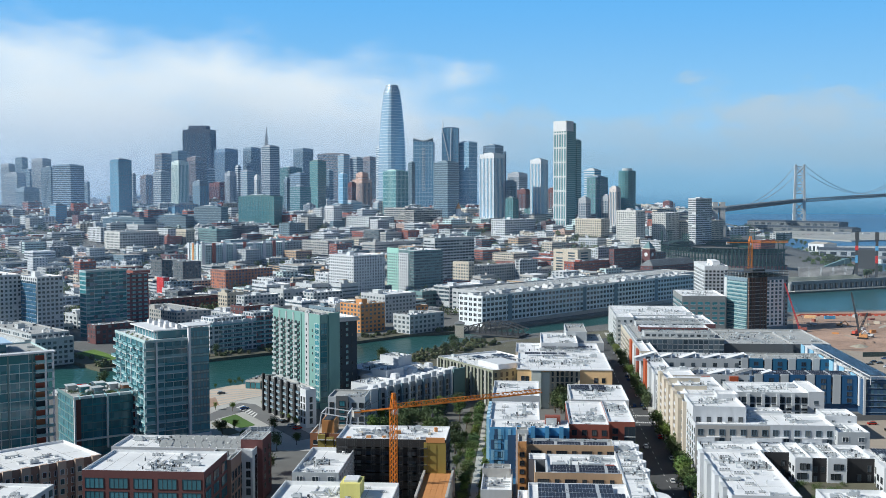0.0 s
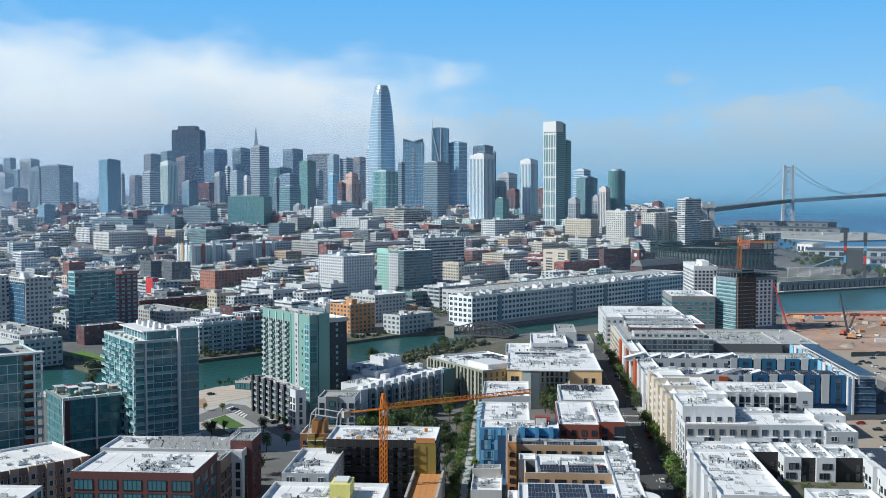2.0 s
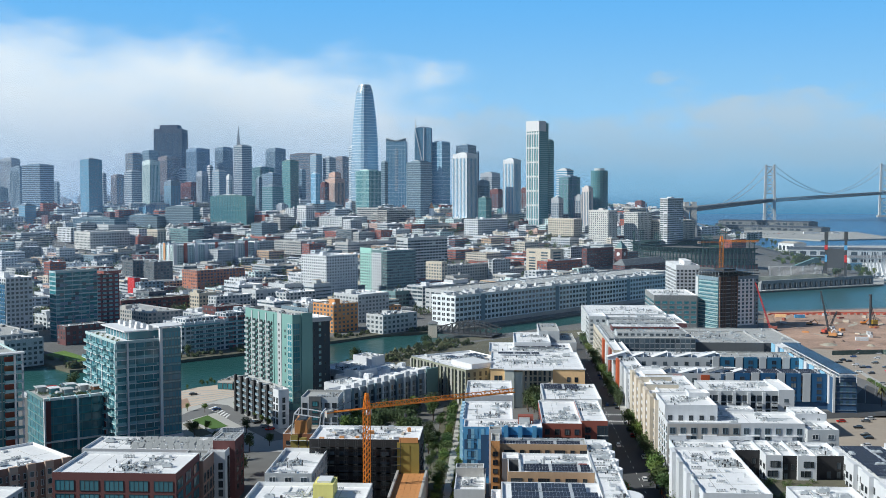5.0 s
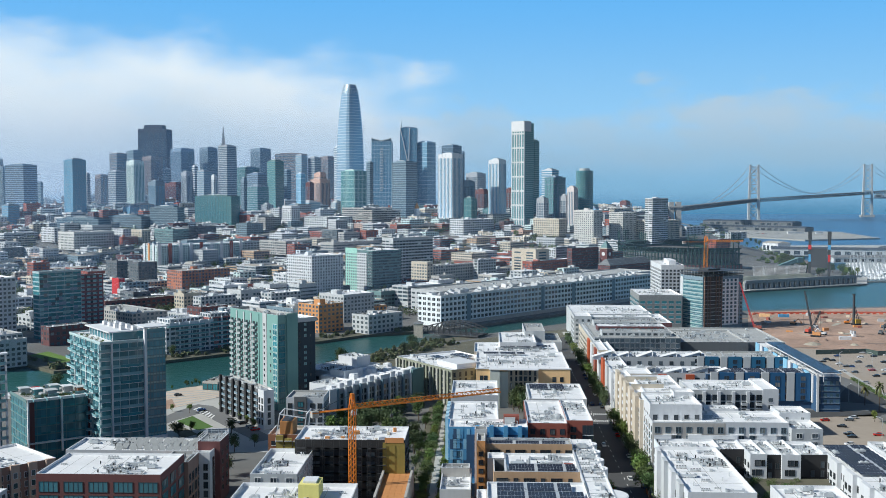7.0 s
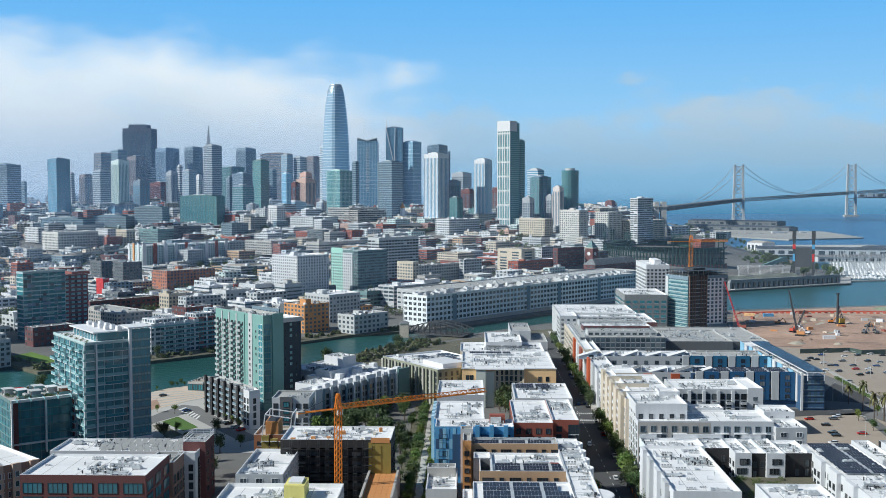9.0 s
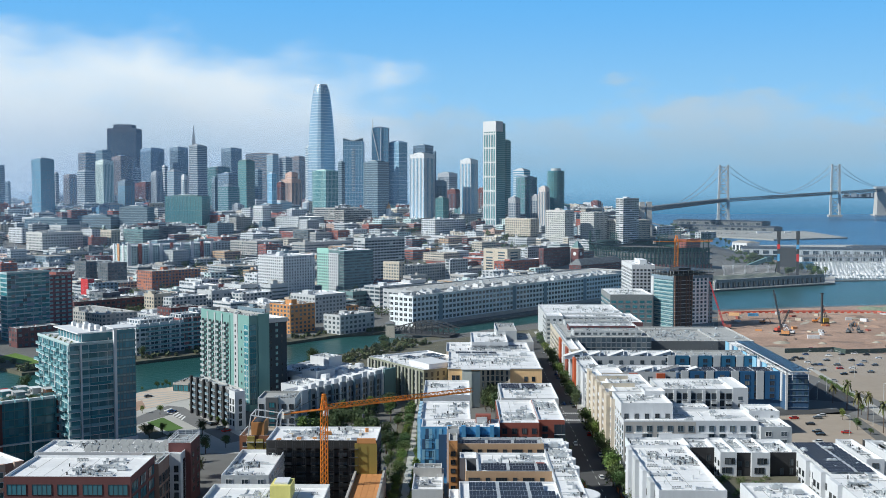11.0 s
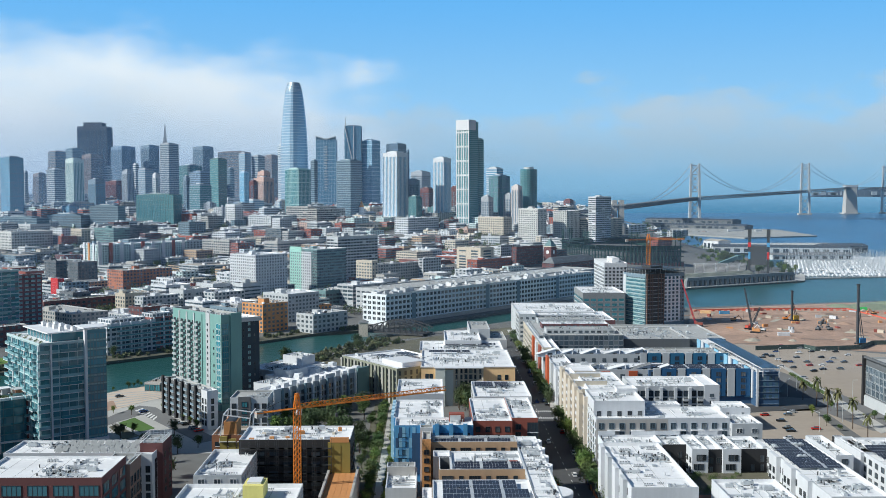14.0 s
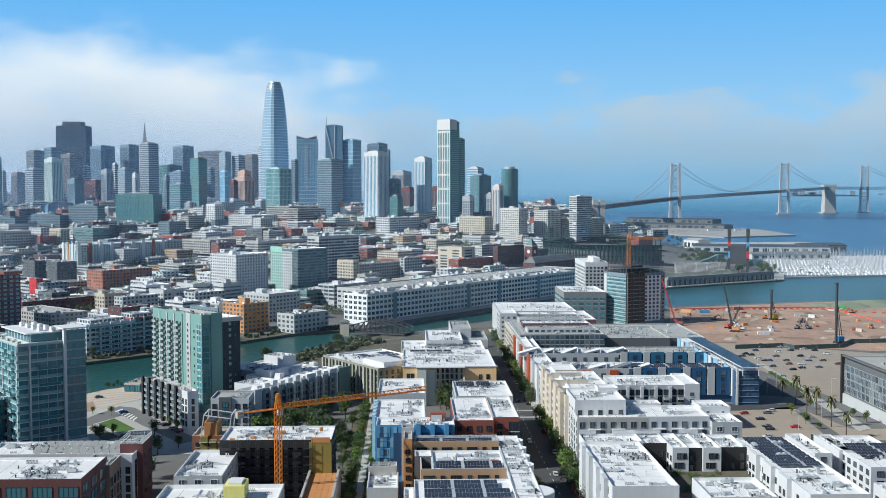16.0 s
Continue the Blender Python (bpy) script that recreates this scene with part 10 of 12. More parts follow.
def excavator(x, y, z, turn, mat, label):
    t = empty("excavator", x, y, z, turn)
    tagged(t, label=label, category="excavator", group="site machines")
    for j in (-1.3, 1.3):
        s = Shape(TYRE)
        s.box(-2.2, j - 0.35, 0, 2.2, j + 0.35, 0.9)
        child("track", s.mesh("track"), t)
    s = Shape(mat, GLASS_D)
    s.box(-2.4, -1.4, 1.0, 1.4, 1.4, 2.3)
    s.box(0.0, 0.2, 2.3, 1.5, 1.4, 3.3, 1)
    child("house", s.mesh("house"), t)
    s = Shape(mat)
    s.beam((1.2, -0.4, 1.8), (4.2, -0.4, 5.0), 0.3)
    s.beam((4.2, -0.4, 5.0), (6.6, -0.4, 2.2), 0.22)
    s.box(6.0, -1.0, 0.9, 7.0, 0.2, 2.3)
    child("arm", s.mesh("arm"), t)


crawler_crane(221.0, 868.8, 2.1, 160, 38, 12, wall_paint("red_crane_paint", 0.5, 0.05, 0.06), REDB, "red crawler crane with raised lattice boom")
crawler_crane(257.6, 850.0, 2.1, 30, 17, 9, TRIM_D, wall_paint("red_machine_paint", 0.5, 0.08, 0.05), "red crawler crane with lowered dark boom")
crawler_crane(255.9, 829.7, 2.1, 150, 35, 7, TRIM_D, ORANGE, "dark lattice crawler crane on bare earth")
pile_rig(312.7, 766.8, 2.1, 43, wall_paint("blue_machine_paint", 0.03, 0.22, 0.5), "tall piling rig with blue machine house")
pile_rig(311.8, 903.9, 2.1, 25, wall_paint("yellow_machine_paint", 0.65, 0.42, 0.05), "piling rig with yellow machine house")
excavator(307.2, 911.9, 2.1, 0, STEEL_O, "orange excavator on the bare earth lot")
excavator(310.9, 845.1, 2.1, 47, DGREY, "dark excavator on the bare earth lot")
excavator(320.0, 844.9, 2.1, 94, DGREY, "dark excavator on the bare earth lot")
excavator(264.4, 839.5, 2.1, 141, WHITE, "white excavator on the bare earth lot")
excavator(399.7, 951.3, 2.1, 188, ORANGE, "orange excavator on the bare earth lot")
excavator(371.3, 846.9, 2.1, 235, ORANGE, "orange excavator on the bare earth lot")
excavator(327.6, 884.2, 2.1, 282, DGREY, "dark excavator on the bare earth lot")
excavator(260.5, 905.2, 2.1, 329, ORANGE, "orange excavator on the bare earth lot")
fence = empty("site_fence", 0, 0, 2.1)
tagged(fence, label="orange-red mesh fence along the shore of the site", category="fence")
s = Shape(wall_paint("orange_mesh", 0.62, 0.12, 0.07))
s.beam((247.1, 982.1, 0.5), (294.4, 990.2, 0.5), 0.5)
child("fence_panel", s.mesh("fence_panel"), fence)
s = Shape(wall_paint("orange_mesh", 0.62, 0.12, 0.07))
s.beam((294.4, 990.2, 0.5), (343.7, 993.7, 0.5), 0.5)
child("fence_panel", s.mesh("fence_panel"), fence)
s = Shape(wall_paint("orange_mesh", 0.62, 0.12, 0.07))
s.beam((343.7, 993.7, 0.5), (391.6, 992.4, 0.5), 0.5)
child("fence_panel", s.mesh("fence_panel"), fence)
s = Shape(wall_paint("orange_mesh", 0.62, 0.12, 0.07))
s.beam((391.6, 992.4, 0.5), (394.3, 947.1, 0.5), 0.5)
child("fence_panel", s.mesh("fence_panel"), fence)
s = Shape(wall_paint("orange_mesh", 0.62, 0.12, 0.07))
s.beam((394.3, 947.1, 0.5), (396.4, 882.4, 0.5), 0.5)
child("fence_panel", s.mesh("fence_panel"), fence)
rng = random.Random(41)
for i in range(26):
    k = rng.choice((WHITE, ORANGE, SAND, GREY, REDB))
    px, py = rng.uniform(237.8, 399.2), rng.uniform(805.7, 969.5)
    s = Shape(k)
    s.box(0, 0, 0, rng.uniform(2, 7), rng.uniform(1.5, 3), rng.uniform(0.8, 2.6))
    ob = new("material_pile", s.mesh("material_pile"))
    ob.matrix_world = pose(px, py, 2.05, 0, 0, rng.uniform(0, 180))
    tagged(ob, label="stacked building materials on bare earth", category="building material", group="material piles")
rng = random.Random(43)


def mound(x, y, r, h, mat, label):
    """A heap of earth with a lumpy outline."""
    m = Shape(mat)
    n, rings = 16, 4
    for i in range(rings):
        for k in range(n):
            c = []
            for q, j in ((i, k), (i, k + 1), (i + 1, k + 1), (i + 1, k)):
                a = 2 * math.pi * (j % n) / n
                o = r * (1 - q / rings) * (1 + 0.25 * noise.noise(Vector((math.cos(a) * 1.5, math.sin(a) * 1.5, x))))
                c.append((o * math.cos(a) * 1.3, o * math.sin(a), h * math.sin(q / rings * math.pi / 2)))
            m.quad(*c)
    ob = new("earth_mound", m.mesh("earth_mound"))
    ob.matrix_world = pose(x, y, 2.0, 0, 0, rng.uniform(0, 180))
    tagged(ob, label=label, category="earth mound", group="earth mounds")


DARK_EARTH = surface("damp_earth", (0.24, 0.17, 0.13), 0.95, coarse=0.05, fine=0.5, vary=0.7)
PALE_EARTH = surface("grey_rubble", (0.40, 0.36, 0.29), 0.95, coarse=0.1, fine=0.8, vary=0.7)
GREEN_EARTH = surface("weedy_earth", (0.22, 0.25, 0.16), 0.95, coarse=0.05, fine=0.5, vary=0.7)
for i in range(46):
    px, py = rng.uniform(232, 420), rng.uniform(775, 985)
    mound(px, py, rng.uniform(1.5, 6.0), rng.uniform(0.4, 2.0), rng.choice((EARTH, DARK_EARTH, PALE_EARTH, PALE_EARTH)), "low heap of bare earth and rubble")
for px, py, r in ((420, 1010, 22), (450, 1022, 26), (485, 1035, 24), (520, 1045, 26), (395, 1015, 14)):
    mound(px, py, r, r * 0.16, GREEN_EARTH, "broad weedy spoil heap at the shore")
for i in range(26):
    px, py, a = rng.uniform(225, 430), rng.uniform(770, 990), rng.uniform(0, math.pi)
    u, v = rng.uniform(5, 22), rng.uniform(1.0, 4.0)
    sheet("earth_patch", [(px + u * math.cos(q) * math.cos(a) - v * math.sin(q) * math.sin(a), py + u * math.cos(q) * math.sin(a) + v * math.sin(q) * math.cos(a)) for q in (0, 0.8, 1.6, 2.4, 3.14, 3.9, 4.7, 5.5)], 2.068 + i * 0.004, rng.choice((DARK_EARTH, PALE_EARTH, DARK_EARTH)), "patch of churned damp earth")
for px, py, mat, what in ((398.0, 985.0, wall_paint("green_container", 0.05, 0.45, 0.08), "bright green"), (262.0, 955.0, BLUE, "blue"), (246.0, 960.0, YELLOW, "yellow"), (430.0, 905.0, WHITE, "white"), (268.0, 812.0, WHITE, "white"), (300.0, 978.0, REDB, "red"), (440.0, 940.0, wall_paint("green_container", 0.05, 0.45, 0.08), "bright green"), (455.0, 930.0, DGREY, "dark grey")):
    m = Shape(mat, TRIM_D)
    m.box(0, 0, 0.1, 9.0, 2.5, 2.7, 0)
    for k in range(9):
        m.box(0.3 + k * 0.98, -0.06, 0.3, 0.7 + k * 0.98, 0, 2.5, 0)
    ob = new("container", m.mesh("container"))
    ob.matrix_world = pose(px, py, 1.97, 0, 0, rng.uniform(-25, 25))
    tagged(ob, label=f"{what} steel shipping container on the building site", category="container", group="site containers")
for i in range(38):
    k = i / 37
    m = Shape(wall_paint("orange_mesh", 0.62, 0.12, 0.07))
    m.box(-1.6, -0.5, 0, 1.6, 0.5, 1.1)
    ob = new("barrier", m.mesh("barrier"))
    px, py = (245 + 150 * k / 0.7, 975 + 8 * math.sin(k * 4)) if k < 0.7 else (400 + 70 * (k - 0.7) / 0.3, 968 - 60 * (k - 0.7) / 0.3)
    ob.matrix_world = pose(px, py, 2.05, 0, 0, rng.uniform(-20, 20))
    tagged(ob, label="orange plastic barrier on bare earth", category="barrier", group="site barriers")
car(222.8, 706.5, 2.06, 95, 1, "parked in the open sandy lot", "lot cars")
car(223.3, 670.0, 2.06, 80, 0, "parked in the open sandy lot", "lot cars")
car(231.7, 687.5, 2.06, 100, 1, "parked in the open sandy lot", "lot cars")
car(230.3, 696.8, 2.06, 85, 0, "parked in the open sandy lot", "lot cars")
car(230.4, 711.1, 2.06, 95, 1, "parked in the open sandy lot", "lot cars")
car(234.7, 687.4, 2.06, 80, 4, "parked in the open sandy lot", "lot cars")
car(245.5, 705.9, 2.06, 100, 5, "parked in the open sandy lot", "lot cars")
car(245.8, 687.1, 2.06, 85, 5, "parked in the open sandy lot", "lot cars")
car(242.8, 673.8, 2.06, 95, 3, "parked in the open sandy lot", "lot cars")
car(223.2, 629.2, 2.06, 80, 2, "parked in the open sandy lot", "lot cars")
car(245.7, 658.7, 2.06, 100, 1, "parked in the open sandy lot", "lot cars")
car(250.8, 673.6, 2.06, 85, 0, "parked in the open sandy lot", "lot cars")
car(251.4, 746.4, 2.06, 95, 1, "parked in the open sandy lot", "lot cars")
car(253.8, 725.4, 2.06, 80, 0, "parked in the open sandy lot", "lot cars")
car(261.8, 705.4, 2.06, 100, 1, "parked in the open sandy lot", "lot cars")
car(260.5, 686.7, 2.06, 85, 4, "parked in the open sandy lot", "lot cars")
car(269.7, 686.5, 2.06, 95, 5, "parked in the open sandy lot", "lot cars")
car(257.1, 660.5, 2.06, 80, 5, "parked in the open sandy lot", "lot cars")
car(274.3, 672.9, 2.06, 100, 3, "parked in the open sandy lot", "lot cars")
car(268.0, 700.5, 2.06, 85, 2, "parked in the open sandy lot", "lot cars")
car(237.8, 652.6, 2.06, 95, 1, "parked in the open sandy lot", "lot cars")
car(286.3, 686.0, 2.06, 80, 0, "parked in the open sandy lot", "lot cars")
car(275.7, 643.4, 2.06, 100, 1, "parked in the open sandy lot", "lot cars")
car(288.8, 653.3, 2.06, 85, 0, "parked in the open sandy lot", "lot cars")
car(228.1, 716.1, 2.06, 95, 1, "parked in the open sandy lot", "lot cars")
car(239.9, 730.9, 2.06, 80, 4, "parked in the open sandy lot", "lot cars")
car(229.4, 665.5, 2.06, 100, 5, "parked in the open sandy lot", "lot cars")
car(242.3, 752.0, 2.06, 85, 5, "parked in the open sandy lot", "lot cars")
car(251.8, 757.3, 2.06, 95, 3, "parked in the open sandy lot", "lot cars")
car(261.8, 746.1, 2.06, 80, 2, "parked in the open sandy lot", "lot cars")
car(264.2, 730.3, 2.06, 100, 1, "parked in the open sandy lot", "lot cars")
car(274.7, 735.2, 2.06, 85, 0, "parked in the open sandy lot", "lot cars")
car(280.7, 729.8, 2.06, 95, 1, "parked in the open sandy lot", "lot cars")
car(283.4, 714.6, 2.06, 80, 0, "parked in the open sandy lot", "lot cars")
car(167.2, 525.1, 2.1, 95, 3, "parked in the small sandy lot", "lot cars")
car(170.9, 511.9, 2.1, 80, 1, "parked in the small sandy lot", "lot cars")
car(168.8, 496.0, 2.1, 100, 1, "parked in the small sandy lot", "lot cars")
car(168.4, 490.1, 2.1, 85, 1, "parked in the small sandy lot", "lot cars")
car(162.4, 475.5, 2.1, 95, 0, "parked in the small sandy lot", "lot cars")
car(179.2, 526.1, 2.1, 80, 5, "parked in the small sandy lot", "lot cars")
car(183.0, 531.4, 2.1, 100, 0, "parked in the small sandy lot", "lot cars")
car(181.7, 494.4, 2.1, 85, 3, "parked in the small sandy lot", "lot cars")
sheet("road", [(190.9, 591.1), (207.3, 491.7), (227.2, 491.1), (227.3, 573.6), (216.9, 655.9), (208.8, 641.9)], 2.07, surface("worn_asphalt", (0.17, 0.17, 0.17), 0.9, coarse=0.04, fine=0.6, vary=0.4), "worn grey avenue beside the parking lot")
sheet("road", [(149.8, 551.3), (211.9, 549.5), (217.6, 564.4), (187.2, 574.7), (154.7, 569.3)], 2.1, surface("worn_asphalt", (0.17, 0.17, 0.17), 0.9, coarse=0.04, fine=0.6, vary=0.4), "asphalt cross street in front of the blue apartments")
sheet("rail_median", [(223.5, 670.6), (226.8, 674.8), (216.6, 491.4), (208.8, 485.8)], 2.2, PAVING, "paved tram median with planting")
palm(200.1, 564.4, 2.1, 9)
palm(202.0, 549.3, 2.1, 13)
palm(194.4, 513.8, 2.1, 14)
palm(202.6, 522.8, 2.1, 12)
palm(199.2, 495.1, 2.1, 13)
palm(197.8, 474.4, 2.1, 10)
for px, py in [(189.6, 501.9), (190.6, 523.6), (192.2, 492.2), (204.2, 535.4), (218.3, 516.2), (219.6, 503.5), (167.9, 567.4), (169.3, 556.7), (178.6, 575.0), (156.3, 575.6), (163.2, 572.3)]:
    tree(px, py, 2.1, rng.choice(("street", "light")), rng.uniform(0.35, 0.6))
hedge = Shape(LEAF)
rng = random.Random(9)
for i in range(900):
    k = rng.random()
    px, py = 219.9 + (-3.3) * k + rng.gauss(0, 0.6), 641.6 + (-67.7) * k + rng.gauss(0, 0.6)
    z = rng.uniform(2.1, 3.6)
    hedge.quad((px - 0.4, py, z), (px, py - 0.4, z + rng.uniform(-0.3, 0.3)), (px + 0.4, py, z + 0.3), (px, py + 0.4, z + rng.uniform(-0.3, 0.3)))
tagged(new("hedge", hedge.mesh("hedge")), label="clipped green hedge along the parking lot", category="hedge", kind="stuff")
b = block("office_building", "modern grey glass office building with dark end frame", 227.9, 402.0, 60.0, 150.0, 25.0, z=2.0, seed=900, wall=DGREY, roof=ROOF_G, faces="W", units=12, bay=4.6, ww=4.3, wh=3.1, storey=3.7, base=6.6, mull=2, glass=GLASS_H, frame_mat=DUCT, category="office building", z_top=0.6)
panel(b, "W", 60.0, 150.0, 0, 150, 0, 5.6, LGREY, 0.8, name="stone_base")
panel(b, "W", 60.0, 150.0, 0, 1.6, 0, 26, BLACK, 1.6, name="end_frame")
panel(b, "W", 60.0, 150.0, 0, 150, 25, 26, DGREY, 1.4, name="eaves_band")
wing(b, 12, 30, 40, 70, 8, z0=24.0, wall=METAL, roof=ROOF_G, units=6)
b = block("apartment_building", "white apartment building with dark slots and solar panels", 142.3, 367.5, 6.2, 30.3, 20.0, z=2.0, seed=249, wall=WHITE, roof=ROOF_W, faces="SW", units=3, bay=5, ww=2.0, frame_mat=TRIM_D, parapet=1.1)
wing(b, 11.6, 14.5, 3.5, 19.8, 19.0, z0=0.0, seed=250, wall=BLACK, roof=ROOF_D, units=0)
wing(b, 10.2, 3.8, 6.5, 24.4, 20.0, z0=0.0, seed=251, wall=WHITE, roof=ROOF_W, faces="S", units=3, bay=5, ww=2.0, frame_mat=TRIM_D)
wing(b, 11.5, -19.4, 19.1, 45.7, 20.0, z0=0.0, seed=252, wall=WHITE, roof=ROOF_W, faces="SW", units=5, bay=5, ww=2.2, frame_mat=TRIM_D)
solar_rows(b, 14.5, -5.4, 19.3, 16, 4, pitch=4.4, depth=4)
wing(b, 5.9, -52.2, 19.1, 18.1, 19.0, z0=0.0, seed=253, wall=WHITE, roof=ROOF_W, faces="W", units=5, bay=5, ww=2.2, frame_mat=TRIM_D)
oval = Shape(GRASS)
cx, cy = 169.9, 395.2
oval.prism([(cx + 9 * math.cos(k * math.pi / 10), cy + 14 * math.sin(k * math.pi / 10)) for k in range(20)], 2.0, 2.3)
tagged(new("lawn", oval.mesh("lawn")), label="oval lawn in the white courtyard", kind="structure")
for k in range(14):
    tree(cx + rng.uniform(-14, 8), cy + rng.uniform(10, 26), 2.0, "light", rng.uniform(0.45, 0.8), group="courtyard trees")

# ---------------------------------------------------------------- ballpark, marina and piers


def ballpark(x, y, rad):
    """Horseshoe grandstand: brick outer wall, two raked decks of dark green seats, roof canopy, light gantries, field."""
    t = empty("stadium", x, y, 2.0)
    tagged(t, label="dark green horseshoe ballpark grandstand with brick base", category="stadium")
    t.scale = (1, 1, 0.92)
    green = wall_paint("dark_green_steel", 0.02, 0.06, 0.058)
    seat = surface("green_seats", (0.035, 0.10, 0.085), 0.7, coarse=0.2, fine=2.0, vary=0.4)
    n = 44

    def p(k, r):
        a = radians(60 + 235 * k / n)
        return (r * math.cos(a) * 1.12, r * math.sin(a))
    outer, low, high, roof, glow = Shape(BRICK), Shape(seat), Shape(seat), Shape(green), Shape(DGREY)
    for k in range(n):
        a0, a1 = p(k, rad), p(k + 1, rad)
        outer.quad((*a1, 0), (*a0, 0), (*a0, 12), (*a1, 12))
        for z0, z1 in ((12, 13.2), (20, 21.2), (28, 29.5), (36, 37)):
            roof.quad((*a1, z0), (*a0, z0), (*a0, z1), (*a1, z1))
        mid = ((a0[0] + a1[0]) / 2, (a0[1] + a1[1]) / 2)
        for q in (a0, mid):
            roof.beam((*q, 0), (*q, 37), 0.6)
            roof.beam((*q, 12), (q[0] * 0.8, q[1] * 0.8, 30), 0.4)
        glow.quad((a1[0] * 0.93, a1[1] * 0.93, 0), (a0[0] * 0.93, a0[1] * 0.93, 0), (a0[0] * 0.93, a0[1] * 0.93, 30), (a1[0] * 0.93, a1[1] * 0.93, 30))
        for r0, r1, z0, z1, s, steps in ((rad * 0.52, rad * 0.78, 2, 15, low, 9), (rad * 0.70, rad * 1.0, 18, 37, high, 10)):
            for i in range(steps):
                q0, q1 = r0 + (r1 - r0) * i / steps, r0 + (r1 - r0) * (i + 1) / steps
                w0, w1 = z0 + (z1 - z0) * i / steps, z0 + (z1 - z0) * (i + 1) / steps
                b0, b1, c0, c1 = p(k, q0), p(k + 1, q0), p(k, q1), p(k + 1, q1)
                s.quad((*b0, w1), (*b1, w1), (*c1, w1), (*c0, w1))
                s.quad((*b1, w0), (*b0, w0), (*b0, w1), (*b1, w1))
        b0, b1, c0, c1 = p(k, rad * 0.86), p(k + 1, rad * 0.86), p(k, rad * 1.03), p(k + 1, rad * 1.03)
        roof.quad((*b0, 39), (*b1, 39), (*c1, 40), (*c0, 40))
        roof.quad((*c0, 39.2), (*c1, 39.2), (*b1, 38.2), (*b0, 38.2))
    child("outer_wall", outer.mesh("outer_wall"), t, "red brick outer wall")
    child("lower_deck", low.mesh("lower_deck"), t)
    child("upper_deck", high.mesh("upper_deck"), t)
    child("rim", roof.mesh("rim"), t)
    child("concourse_wall", glow.mesh("concourse_wall"), t)
    for k in (2, 9, 16, 23, 30, 37, 43):
        s = Shape(green, TRIM_W)
        a = Vector((*p(k, rad * 1.0), 0))
        d = Vector((-a.y, a.x, 0)).normalized()
        for j in (-4, 4):
            s.beam(tuple(a + d * j + Vector((0, 0, 22))), tuple(a + d * j + Vector((0, 0, 58))), 0.5)
        for z in (50, 53, 56):
            s.beam(tuple(a - d * 8 + Vector((0, 0, z))), tuple(a + d * 8 + Vector((0, 0, z))), 0.7)
        child("light_gantry", s.mesh("light_gantry"), t)
    s = Shape(GRASS)
    s.poly([(rad * 0.52 * math.cos(i * 0.2618), rad * 0.52 * math.sin(i * 0.2618), 1.0) for i in range(24)])
    child("field", s.mesh("field"), t)


ballpark(305.7, 1556.0, 98.0)

stand = empty("bleacher_stand", 335.9, 1340.3, 2.0)
tagged(stand, label="low grey bleacher stand beyond the ballpark field", category="stand")
p0, p1, p2, p3 = Vector((335.9, 1340.3, 0)), Vector((409.9, 1377.7, 0)), Vector((437.9, 1462.2, 0)), Vector((361.4, 1448.8, 0))
steps, aisles = Shape(CONCRETE, DGREY), Shape(TRIM_W)
for i in range(12):
    u0, u1, z0, z1 = i / 12, (i + 1) / 12, 4 + i * 0.55, 4 + (i + 1) * 0.55
    q = [p0.lerp(p3, u0) - p0, p1.lerp(p2, u0) - p0, p1.lerp(p2, u1) - p0, p0.lerp(p3, u1) - p0]
    a, c, e, f = [tuple(v[:2]) for v in q]
    steps.quad((*a, z1), (*c, z1), (*e, z1), (*f, z1), 0)
    steps.quad((*a, 0 if i == 0 else z0), (*c, 0 if i == 0 else z0), (*c, z1), (*a, z1), 1)
    for v in (0.0, 0.18, 0.4, 0.62, 0.85):
        m = q[0].lerp(q[1], v)
        aisles.box(m.x, m.y, z1, m.x + 2.2, m.y + 2.0, z1 + 0.3)
steps.quad((*tuple((p2 - p0)[:2]), 0), (*tuple((p3 - p0)[:2]), 0), (*tuple((p3 - p0)[:2]), 10.6), (*tuple((p2 - p0)[:2]), 10.6), 1)
child("seating", steps.mesh("seating"), stand)
child("aisle", aisles.mesh("aisle"), stand, "pale aisle steps")
rng = random.Random(77)
for px, py in ((405.3, 1612.0), (400.1, 1565.4), (412.7, 1588.9), (409.6, 1554.7), (430.0, 1613.3), (424.1, 1566.6), (440.4, 1602.0), (433.4, 1555.9), (448.9, 1590.7), (449.0, 1567.8), (465.8, 1603.3), (456.5, 1546.0), (428.3, 1662.4), (453.8, 1663.8), (474.9, 1664.9), (473.1, 1425.7), (465.3, 1389.1), (482.9, 1426.2), (478.7, 1398.6), (492.7, 1426.6), (481.2, 1464.3)):
    tree(px, py, 2.0, rng.choice(("dark", "street", "light")), rng.uniform(1.1, 1.6), group="waterfront trees")
slide = empty("giant_slide", 410.1, 1499.8, 2.0)
tagged(slide, label="long dark green play slide on posts", category="slide")
tube, post = Shape(TEALD), Shape(DGREY)
tube.beam((0, 0, 6), (26, 6, 15), 2.6)
tube.beam((26, 6, 15), (34, 8, 15.5), 3.4)
for u in (0.1, 0.4, 0.7, 1.0):
    post.beam((30 * u, 7 * u, 0), (30 * u, 7 * u, 6 + 9.5 * u), 0.7)
child("chute", tube.mesh("chute"), slide)
child("post", post.mesh("post"), slide)
sheet("ballpark_lawn", [(317.0, 1291.5), (356.2, 1316.8), (369.1, 1375.8), (335.7, 1374.2)], 2.12, GRASS, "green edge of the ballpark field")
